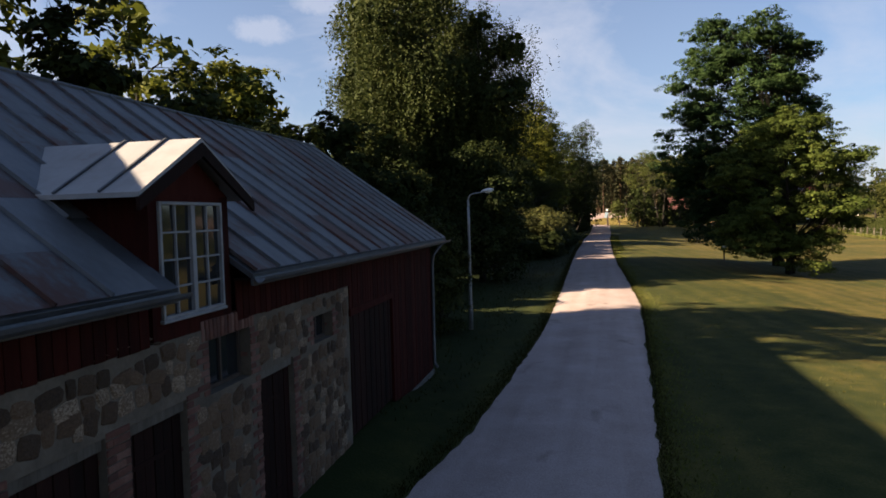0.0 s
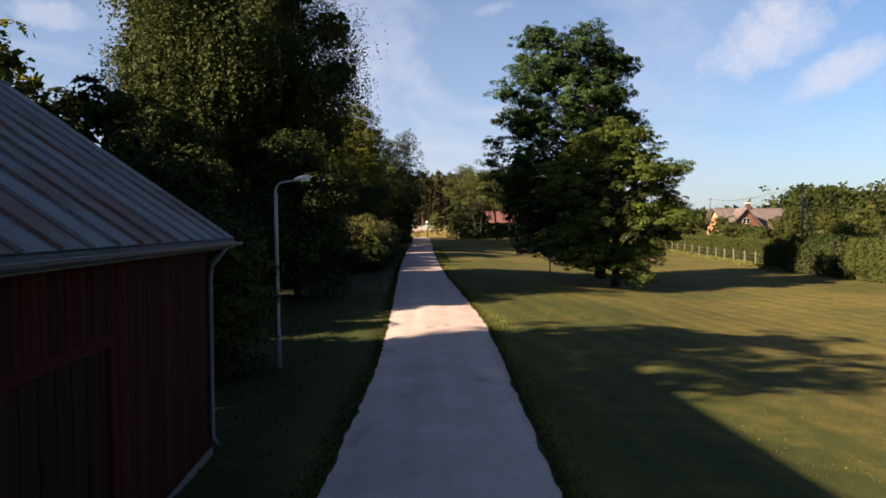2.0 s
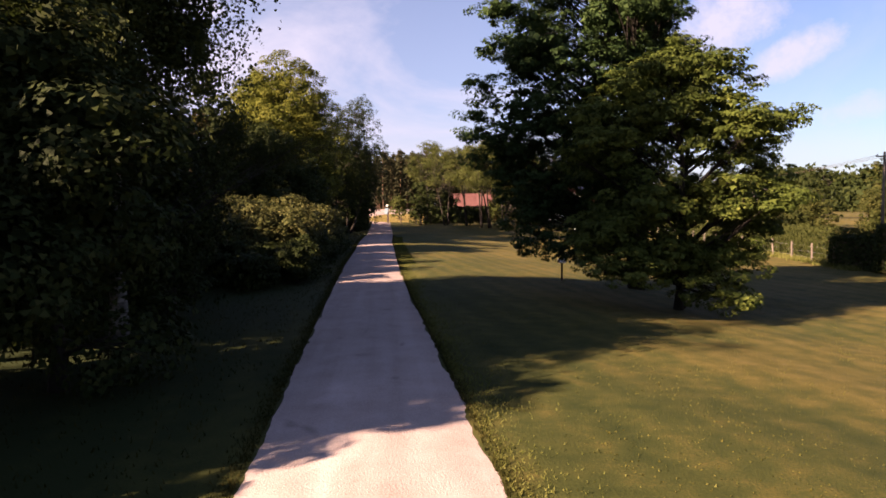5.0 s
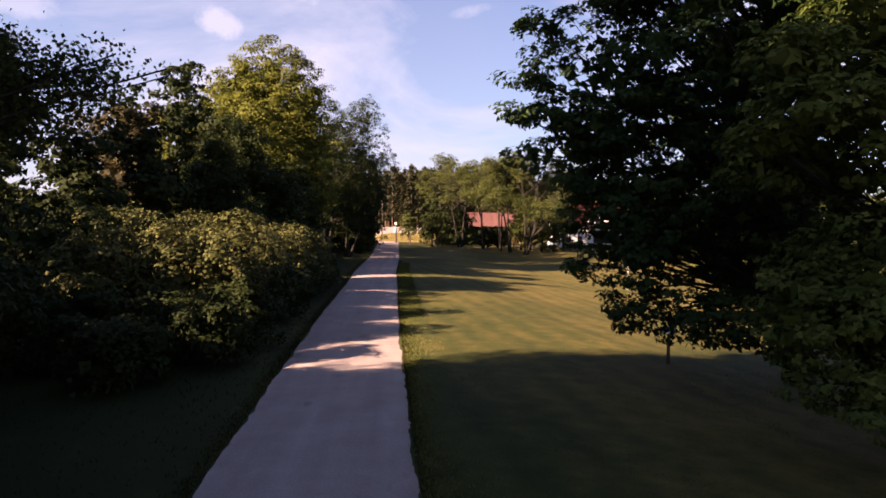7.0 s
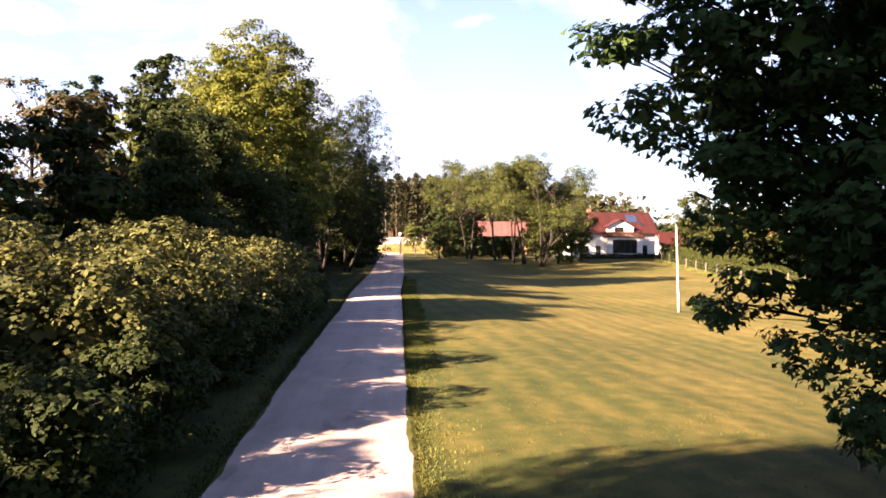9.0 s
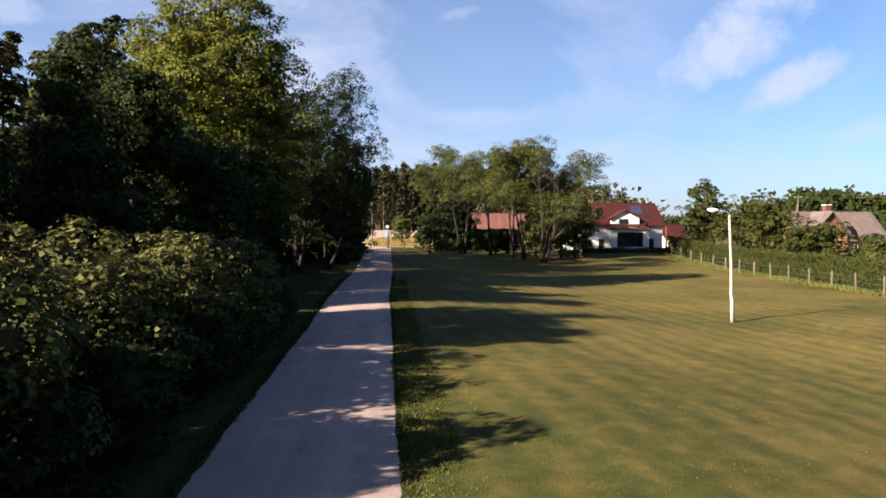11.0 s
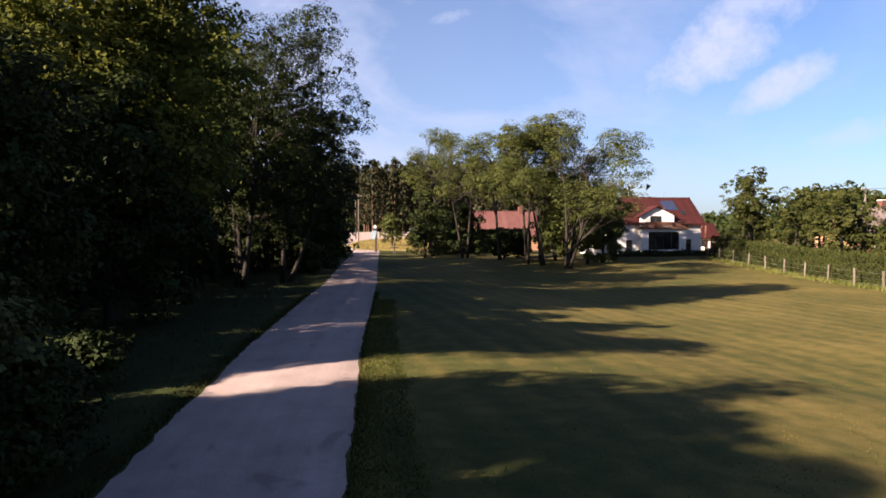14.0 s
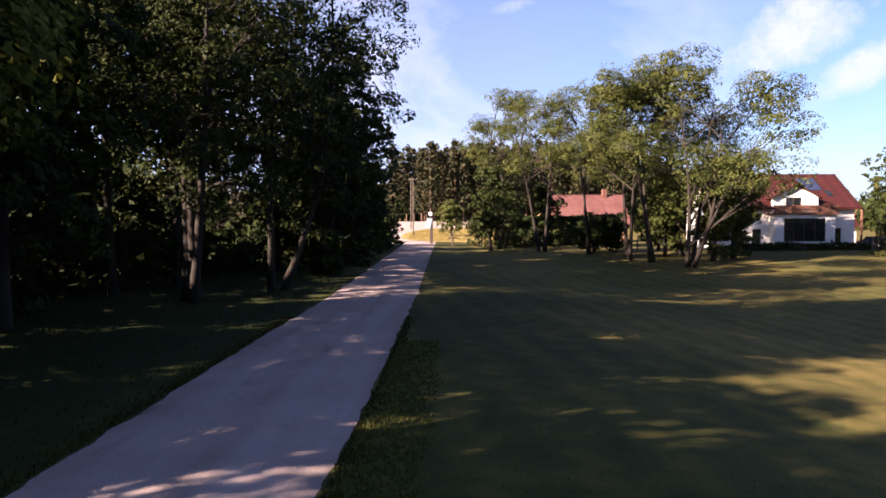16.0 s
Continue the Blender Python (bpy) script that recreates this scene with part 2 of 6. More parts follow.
M["tin"] = surf("tin", [(0.27, (0.066, 0.03094, 0.02475)), (0.37, (0.07012, 0.05362, 0.05156)), (0.44, (0.07838, 0.0825, 0.09075)), (0.75, (0.1114, 0.1196, 0.132)), (0.97, (0.1485, 0.1526, 0.1609))], 0.9, 0.55, metal=0.35, bump=0.15, fine=9, stretch=(1, 1.6, 1), per_object=0.36, spec=0.4)
# dormer sheets: paler copy of the roof tin, sunlight put into the colour
M["sunlit_tin"] = surf("sunlit_tin", [(0.15, (0.176, 0.112, 0.096)), (0.35, (0.208, 0.2, 0.2)), (0.8, (0.288, 0.288, 0.296))], 1.2, 0.6, metal=0.2, bump=0.15, fine=9, spec=0.4)
M["pale_plinth"] = surf("pale_plinth", [(0.2, (0.054, 0.0498, 0.045)), (0.9, (0.102, 0.096, 0.09))], 3, 0.9, bump=0.4, fine=25)
M["tin_edge"] = surf("tin_edge", [(0.2, (0.042, 0.045, 0.051)), (0.8, (0.096, 0.102, 0.114))], 3, 0.5, metal=0.4, bump=0.1)
# a darker grey-white for the barn window
M["grey_white_paint"] = surf("grey_white_paint", [(0.2, (0.13, 0.133, 0.142)), (0.6, (0.21, 0.214, 0.226)), (0.9, (0.3, 0.302, 0.31))], 5, 0.6, bump=0.2, fine=30)
M["sign_white"] = surf("sign_white", [(0.2, (0.6, 0.61, 0.63)), (0.9, (0.74, 0.75, 0.76))], 3, 0.4, bump=0.05)
M["white_paint"] = surf("white_paint", [(0.2, (0.25, 0.255, 0.265)), (0.6, (0.36, 0.365, 0.375)), (0.9, (0.46, 0.46, 0.46))], 3, 0.5, bump=0.1)
M["plaster"] = surf("plaster", [(0.2, (0.48, 0.464, 0.44)), (0.6, (0.592, 0.576, 0.552)), (0.9, (0.64, 0.632, 0.616))], 0.8, 0.9, bump=0.15)
M["yellow_plaster"] = surf("yellow_plaster", [(0.2, (0.2, 0.11, 0.065)), (0.7, (0.3, 0.17, 0.1))], 0.8, 0.9, bump=0.15)
M["red_roof"] = surf("red_roof", [(0.2, (0.01642, 0.00257, 0.002106)), (0.6, (0.03202, 0.004687, 0.003564)), (0.95, (0.04514, 0.007861, 0.005832))], 1.2, 0.7, bump=0.2, fine=8, per_object=0.3)
M["pink_roof"] = surf("pink_roof", [(0.2, (0.06268, 0.02278, 0.01999)), (0.6, (0.09219, 0.03848, 0.03499)), (0.95, (0.1144, 0.0589, 0.05414))], 0.5, 0.8, bump=0.2, fine=8, per_object=0.2)
M["brown_roof"] = surf("brown_roof", [(0.2, (0.05, 0.04, 0.039)), (0.6, (0.095, 0.075, 0.0728)), (0.95, (0.135, 0.11, 0.104))], 0.6, 0.8, bump=0.2, fine=8, per_object=0.2)
M["brown_wood"] = surf("brown_wood", [(0.2, (0.06, 0.028, 0.018)), (0.7, (0.13, 0.06, 0.04)), (0.95, (0.18, 0.09, 0.06))], 2, 0.8, bump=0.2, fine=25, stretch=(3, 3, 0.5))
M["grey_wood"] = surf("grey_wood", [(0.2, (0.049, 0.0399, 0.0306)), (0.6, (0.098, 0.084, 0.068)), (0.95, (0.147, 0.133, 0.1122))], 3, 0.9, bump=0.5, fine=25, stretch=(3, 3, 0.4), per_object=0.3)
M["dark_wood"] = surf("dark_wood", [(0.2, (0.025, 0.018, 0.014)), (0.9, (0.07, 0.05, 0.04))], 3, 0.85, bump=0.4, fine=25, stretch=(3, 3, 0.4))
M["concrete"] = surf("concrete", [(0.2, (0.3, 0.28, 0.26)), (0.6, (0.45, 0.43, 0.4)), (0.95, (0.56, 0.54, 0.51))], 3, 0.9, bump=0.3, fine=35)
M["white_concrete"] = surf("white_concrete", [(0.2, (0.2074, 0.1934, 0.1741)), (0.6, (0.288, 0.2673, 0.2415)), (0.95, (0.3341, 0.3128, 0.2864))], 2, 0.85, bump=0.2, fine=30)
M["galvanised"] = surf("galvanised", [(0.2, (0.135, 0.1395, 0.1485)), (0.7, (0.207, 0.2115, 0.2205)), (0.95, (0.2475, 0.252, 0.261))], 5, 0.45, metal=0.5, bump=0.05)
M["lamp_shell"] = surf("lamp_shell", [(0.2, (0.425, 0.425, 0.425)), (0.9, (0.527, 0.527, 0.5355))], 4, 0.4, bump=0.05)
M["blue_board"] = surf("blue_board", [(0.2, (0.12, 0.2, 0.26)), (0.9, (0.25, 0.34, 0.4))], 3, 0.5, bump=0.05)
M["solar"] = surf("solar", [(0.2, (0.012, 0.016, 0.035)), (0.9, (0.03, 0.04, 0.08))], 3, 0.2, bump=0.0, spec=0.5)
M["car_paint"] = surf("car_paint", [(0.2, (0.03, 0.035, 0.05)), (0.9, (0.05, 0.055, 0.07))], 3, 0.25, bump=0.0, spec=0.5)

glass = bpy.data.materials.new("glass")
gn, gl, gb = nodes_of(glass)
gb.inputs["Base Color"].default_value = (0.012, 0.014, 0.016, 1)
gb.inputs["Roughness"].default_value = 0.06
gb.inputs["Specular IOR Level"].default_value = 0.6
M["glass"] = glass
diffuser = bpy.data.materials.new("lamp_diffuser")
dn, dl, db = nodes_of(diffuser)
db.inputs["Base Color"].default_value = (0.7, 0.7, 0.68, 1)
db.inputs["Roughness"].default_value = 0.25
M["diffuser"] = diffuser


def ground_material():
    """Mown lawn: worn and lush patches, mowing lines that run to the far right, fine blades as relief."""
    m = bpy.data.materials.new("lawn")
    n, l, b = nodes_of(m)
    co = n.new("ShaderNodeTexCoord")
    big = n.new("ShaderNodeTexNoise")
    big.inputs["Scale"].default_value, big.inputs["Detail"].default_value, big.inputs["Roughness"].default_value = 0.09, 5, 0.6
    med = n.new("ShaderNodeTexNoise")
    med.inputs["Scale"].default_value, med.inputs["Detail"].default_value = 1.6, 6
    fin = n.new("ShaderNodeTexNoise")
    fin.inputs["Scale"].default_value, fin.inputs["Detail"].default_value = 22.0, 4
    for t in (big, med, fin):
        l.new(co.outputs["Object"], t.inputs["Vector"])
    mp = n.new("ShaderNodeMapping")
    mp.inputs["Rotation"].default_value = (0, 0, radians(-9))
    l.new(co.outputs["Object"], mp.inputs["Vector"])
    wv = n.new("ShaderNodeTexWave")
    wv.inputs["Scale"].default_value, wv.inputs["Distortion"].default_value, wv.inputs["Detail"].default_value = 0.2, 0.5, 2
    wv.inputs["Detail Scale"].default_value = 0.7
    l.new(mp.outputs["Vector"], wv.inputs["Vector"])

    def madd(a, k, c):
        q = n.new("ShaderNodeMath")
        q.operation = "MULTIPLY_ADD"
        l.new(a, q.inputs[0])
        q.inputs[1].default_value = k
        if isinstance(c, float):
            q.inputs[2].default_value = c
        else:
            l.new(c, q.inputs[2])
        return q.outputs[0]
    v = madd(big.outputs["Fac"], 0.9, -0.2)
    v = madd(med.outputs["Fac"], 0.55, v)
    v = madd(fin.outputs["Fac"], 0.5, v)
    v = madd(wv.outputs["Fac"], 0.11, v)
    off = n.new("ShaderNodeMath")
    off.operation = "SUBTRACT"
    off.inputs[1].default_value = 0.335
    l.new(v, off.inputs[0])
    r = ramp(n, [(0.15, (0.01369, 0.02061, 0.004528)), (0.42, (0.03222, 0.03669, 0.008397)), (0.62, (0.0665, 0.0562, 0.0138)), (0.9, (0.112, 0.0868, 0.0275))])
    # the lawn turns paler and yellower farther on and away from the road, unevenly
    sp = n.new("ShaderNodeSeparateXYZ")
    l.new(co.outputs["Object"], sp.inputs[0])
    side = n.new("ShaderNodeMapRange")
    side.interpolation_type = "SMOOTHSTEP"
    side.inputs["From Min"].default_value, side.inputs["From Max"].default_value = 2.0, 13.0
    side.inputs["To Min"].default_value, side.inputs["To Max"].default_value = -0.10, 0.08
    l.new(sp.outputs["X"], side.inputs["Value"])
    q = madd(off.outputs[0], 1.0, side.outputs[0])
    dr = n.new("ShaderNodeMapRange")
    dr.interpolation_type = "SMOOTHSTEP"
    dr.inputs["From Min"].default_value, dr.inputs["From Max"].default_value = 66.0, 98.0
    dr.inputs["To Min"].default_value, dr.inputs["To Max"].default_value = 0.0, 0.03
    l.new(sp.outputs["Y"], dr.inputs["Value"])
    ad = n.new("ShaderNodeMath")
    ad.operation = "ADD"
    l.new(q, ad.inputs[0])
    l.new(dr.outputs[0], ad.inputs[1])
    # the unmown side under the trees is darkened in colour to stand for shade
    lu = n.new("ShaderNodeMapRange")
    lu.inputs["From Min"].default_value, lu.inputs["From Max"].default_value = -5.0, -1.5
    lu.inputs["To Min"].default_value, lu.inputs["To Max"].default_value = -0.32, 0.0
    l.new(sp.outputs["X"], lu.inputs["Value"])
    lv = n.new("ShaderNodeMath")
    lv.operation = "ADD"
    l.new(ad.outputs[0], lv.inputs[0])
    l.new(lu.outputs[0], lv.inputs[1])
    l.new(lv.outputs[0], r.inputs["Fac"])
    l.new(r.outputs["Color"], b.inputs["Base Color"])
    b.inputs["Roughness"].default_value, b.inputs["Specular IOR Level"].default_value = 0.95, 0.1
    bp = n.new("ShaderNodeBump")
    bp.inputs["Strength"].default_value, bp.inputs["Distance"].default_value = 0.5, 0.03
    h = madd(med.outputs["Fac"], 1.0, 0.0)
    h = madd(fin.outputs["Fac"], 0.8, h)
    l.new(h, bp.inputs["Height"])
    l.new(bp.outputs["Normal"], b.inputs["Normal"])
    return m


def gravel_material():
    """Pale packed gravel with stretched wheel wear, stains and small stones."""
    m = bpy.data.materials.new("gravel")
    n, l, b = nodes_of(m)
    co = n.new("ShaderNodeTexCoord")
    mp = n.new("ShaderNodeMapping")
    mp.inputs["Scale"].default_value = (1.6, 0.06, 1)
    l.new(co.outputs["Object"], mp.inputs["Vector"])
    tr = n.new("ShaderNodeTexNoise")
    tr.inputs["Scale"].default_value, tr.inputs["Detail"].default_value = 1.0, 4
    l.new(mp.outputs["Vector"], tr.inputs["Vector"])
    st = n.new("ShaderNodeTexNoise")
    st.inputs["Scale"].default_value, st.inputs["Detail"].default_value, st.inputs["Roughness"].default_value = 0.7, 7, 0.65
    fi = n.new("ShaderNodeTexNoise")
    fi.inputs["Scale"].default_value, fi.inputs["Detail"].default_value = 30, 4
    vo = n.new("ShaderNodeTexVoronoi")
    vo.inputs["Scale"].default_value = 28
    for t in (st, fi, vo):
        l.new(co.outputs["Object"], t.inputs["Vector"])
    last = None
    for src, k in ((tr.outputs["Fac"], 0.45), (st.outputs["Fac"], 0.5), (fi.outputs["Fac"], 0.35), (vo.outputs["Distance"], 0.15)):
        q = n.new("ShaderNodeMath")
        q.operation = "MULTIPLY_ADD"
        l.new(src, q.inputs[0])
        q.inputs[1].default_value = k
        if last is None:
            q.inputs[2].default_value = -0.2
        else:
            l.new(last, q.inputs[2])
        last = q.outputs[0]
    r = ramp(n, [(0.22, (0.12, 0.09278, 0.08318)), (0.42, (0.1968, 0.1544, 0.1424)), (0.6, (0.2495, 0.2, 0.188)), (0.85, (0.3079, 0.2559, 0.2479))])
    l.new(last, r.inputs["Fac"])
    # worn damp patches and loose pale grit in irregular spots
    pt = n.new("ShaderNodeTexNoise")
    pt.inputs["Scale"].default_value, pt.inputs["Detail"].default_value, pt.inputs["Distortion"].default_value = 0.55, 5, 0.6
    pm = n.new("ShaderNodeMapping")
    pm.inputs["Scale"].default_value = (1.5, 0.8, 1)
    l.new(co.outputs["Object"], pm.inputs["Vector"])
    l.new(pm.outputs["Vector"], pt.inputs["Vector"])
    pr = ramp(n, [(0.3, (1.12, 1.12, 1.13)), (0.42, (1, 1, 1)), (0.64, (1, 1, 1)), (0.70, (0.72, 0.71, 0.70))])
    l.new(pt.outputs["Fac"], pr.inputs["Fac"])
    mu = n.new("ShaderNodeMixRGB")
    mu.blend_type = "MULTIPLY"
    mu.inputs[0].default_value = 1.0
    l.new(r.outputs["Color"], mu.inputs[1])
    l.new(pr.outputs["Color"], mu.inputs[2])
    # the barn's stretch is coloured paler to lift its shade, fading out farther on
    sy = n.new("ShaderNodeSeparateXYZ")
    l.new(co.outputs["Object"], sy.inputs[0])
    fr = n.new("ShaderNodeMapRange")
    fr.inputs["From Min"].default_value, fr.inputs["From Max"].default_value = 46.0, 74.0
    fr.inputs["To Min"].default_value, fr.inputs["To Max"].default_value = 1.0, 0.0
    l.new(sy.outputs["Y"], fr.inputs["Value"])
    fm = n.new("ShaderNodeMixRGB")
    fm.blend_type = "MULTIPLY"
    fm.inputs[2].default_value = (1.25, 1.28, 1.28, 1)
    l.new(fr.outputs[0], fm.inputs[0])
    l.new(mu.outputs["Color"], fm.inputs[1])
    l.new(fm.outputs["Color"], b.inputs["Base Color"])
    b.inputs["Roughness"].default_value, b.inputs["Specular IOR Level"].default_value = 0.95, 0.15
    bp = n.new("ShaderNodeBump")
    bp.inputs["Strength"].default_value, bp.inputs["Distance"].default_value = 0.6, 0.02
    l.new(fi.outputs["Fac"], bp.inputs["Height"])
    l.new(bp.outputs["Normal"], b.inputs["Normal"])
    return m


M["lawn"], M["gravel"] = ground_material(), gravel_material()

# ---- building blocks ----
def smooth(a, b, v):
    k = np.clip((np.asarray(v, float) - a) / (b - a), 0, 1)
    return k * k * (3 - 2 * k)


def ground_z(x, y):
    """The lie of the land: flat along the road, rising a little to the houses and to the barn's foot."""
    x, y = np.asarray(x, float), np.asarray(y, float)
    z = -1.15 * smooth(3.0, 21, x) * (1 - smooth(140, 182, y)) + 0.25 * smooth(150, 185, y) * smooth(6, 28, x)
    z = z + 0.30 * smooth(-2.9, -4.2, x) * (1 - smooth(17.5, 20.5, y)) * smooth(-30, -8, y)
    z = z + 4.0 * smooth(224, 304, y) * smooth(66, 42, x)
    roll = 0.05 * np.sin(x * 0.31 + 1.0) * np.sin(y * 0.23) + 0.03 * np.sin(x * 0.9 + y * 0.5)
    off = np.clip((np.abs(x + 0.7) - 3.0) / 5.0, 0, 1)
    return z + roll * off


def gz(x, y):
    return float(ground_z(x, y))


class Shape:
    """Vertices and faces collected for one mesh."""
    def __init__(self):
        self.v, self.f = [], []

    def add(self, verts, faces):
        k = len(self.v)
        self.v.extend([tuple(p) for p in verts])
        self.f.extend([tuple(i + k for i in q) for q in faces])
        return self

    def box(self, x0, y0, z0, x1, y1, z1, c=0.0, m=None):
        """A box, with its edges cut off by c."""
        if c <= 0:
            vs = [(x, y, z) for x in (x0, x1) for y in (y0, y1) for z in (z0, z1)]
            fs = [(0, 1, 3, 2), (4, 6, 7, 5), (0, 4, 5, 1), (2, 3, 7, 6), (0, 2, 6, 4), (1, 5, 7, 3)]
        else:
            bm = bmesh.new()
            bmesh.ops.create_cube(bm, size=1.0, matrix=Matrix.Translation(((x0 + x1) / 2, (y0 + y1) / 2, (z0 + z1) / 2)) @ Matrix.Diagonal((x1 - x0, y1 - y0, z1 - z0, 1)))
            bmesh.ops.bevel(bm, geom=bm.edges[:], offset=c, segments=1, affect="EDGES")
            bm.verts.index_update()
            vs, fs = [tuple(p.co) for p in bm.verts], [tuple(p.index for p in q.verts) for q in bm.faces]
            bm.free()
        if m is not None:
            vs = [tuple(m @ Vector(p)) for p in vs]
        return self.add(vs, fs)

    def tube(self, pts, radii, sides=6, cap=True):
        """A tapered tube along a line of points."""
        k = len(self.v)
        pts = [Vector([float(c) for c in p]) for p in pts]
        ref = Vector((0.31, 0.95, 0.07))
        for i, p in enumerate(pts):
            d = (pts[min(i + 1, len(pts) - 1)] - pts[max(i - 1, 0)]).normalized()
            a = d.cross(ref)
            if a.length < 0.05:
                a = d.cross(Vector((1, 0, 0)))
            a.normalize()
            b = d.cross(a)
            for s in range(sides):
                w = 2 * math.pi * s / sides
                self.v.append(tuple(p + (math.cos(w) * a + math.sin(w) * b) * float(radii[i])))
        for i in range(len(pts) - 1):
            for s in range(sides):
                q = (s + 1) % sides
                self.f.append((k + i * sides + s, k + i * sides + q, k + (i + 1) * sides + q, k + (i + 1) * sides + s))
        if cap:
            self.f.append(tuple(k + s for s in range(sides))[::-1])
            self.f.append(tuple(k + (len(pts) - 1) * sides + s for s in range(sides)))
        return self

    def prism(self, outline, a, b, axis="x"):
        """An outline in the two other axes, drawn out from a to b."""
        n = len(outline)

        def at(p, q):
            return {"x": (q, p[0], p[1]), "y": (p[0], q, p[1]), "z": (p[0], p[1], q)}[axis]
        vs = [at(p, a) for p in outline] + [at(p, b) for p in outline]
        fs = [tuple(range(n))[::-1], tuple(range(n, 2 * n))] + [(i, (i + 1) % n, n + (i + 1) % n, n + i) for i in range(n)]
        return self.add(vs, fs)

    def mesh(self, name):
        me = bpy.data.meshes.new(name)
        me.from_pydata(self.v, [], self.f)
        bm = bmesh.new()
        bm.from_mesh(me)
        bmesh.ops.recalc_face_normals(bm, faces=bm.faces[:])
        bm.to_mesh(me)
        bm.free()
        return me


def part(name, shape, material, parent=None, label="", smooth_faces=False):
    """One mesh object under a thing or under a part."""
    me = shape if isinstance(shape, bpy.types.Mesh) else shape.mesh(name)
    if not me.materials:
        me.materials.append(M[material])
    if smooth_faces:
        me.polygons.foreach_set("use_smooth", np.ones(len(me.polygons), dtype=bool))
    ob = new(name, me)
    ob.parent = parent
    if label:
        tagged(ob, label)
    return ob


def thing(name, label, category, m=None, group="", kind=""):
    ob = new(name)
    ob.empty_display_size = 0.2
    if m is not None:
        ob.matrix_basis = m
    return tagged(ob, label, category, group, kind)


def fast_mesh(name, *sheets):
    """A mesh of separate faces; each sheet is an array of faces by corners by three."""
    sheets = [np.asarray(q, np.float32) for q in sheets if len(q)]
    verts = np.concatenate([q.reshape(-1, 3) for q in sheets])
    sizes = np.concatenate([np.full(q.shape[0], q.shape[1], np.int32) for q in sheets])
    nv = len(verts)
    me = bpy.data.meshes.new(name)
    me.vertices.add(nv)
    me.vertices.foreach_set("co", verts.ravel())
    me.loops.add(nv)
    me.loops.foreach_set("vertex_index", np.arange(nv, dtype=np.int32))
    me.polygons.add(len(sizes))
    me.polygons.foreach_set("loop_start", np.concatenate([[0], np.cumsum(sizes)[:-1]]).astype(np.int32))
    me.update(calc_edges=True)
    return me


KITE = np.array([(0, 0, 0), (0.5, 0.42, 0.10), (0, 1, 0), (-0.5, 0.42, 0.10)])
TRI = np.array([(0, -0.1, 0), (0.6, 0.65, 0.06), (-0.5, 0.85, 0.06)])
LOBED = np.array([(0, -0.05, 0), (0.54, 0.40, 0.05), (0.2, 0.5, 0.05), (0, 1.1, -0.08), (-0.2, 0.5, 0.05), (-0.54, 0.40, 0.05)])


def leaves(rng, centres, normals, size, pattern=KITE, width=0.75):
    """One leaf at each centre, facing about along its normal, turned at random."""
    n = len(centres)
    nn = normals / np.maximum(np.linalg.norm(normals, axis=1, keepdims=True), 1e-6)
    r = rng.normal(size=(n, 3))
    t = np.cross(nn, r)
    t /= np.maximum(np.linalg.norm(t, axis=1, keepdims=True), 1e-6)
    s = np.cross(t, nn)
    sz = (size * rng.uniform(0.6, 1.35, n))[:, None, None]
    p = pattern[None] * sz
    return centres[:, None] + p[:, :, :1] * width * 1.3 * s[:, None] + (p[:, :, 1:2] - 0.5 * sz) * t[:, None] + p[:, :, 2:] * nn[:, None]


def bent(a, b, sag, n, rng, wob):
    a, b = np.array(a, float), np.array(b, float)
    mid = (a + b) / 2 + np.array([0, 0, sag]) + rng.normal(size=3) * wob
    return [tuple((1 - k) ** 2 * a + 2 * k * (1 - k) * mid + k * k * b) for k in np.linspace(0, 1, n)]


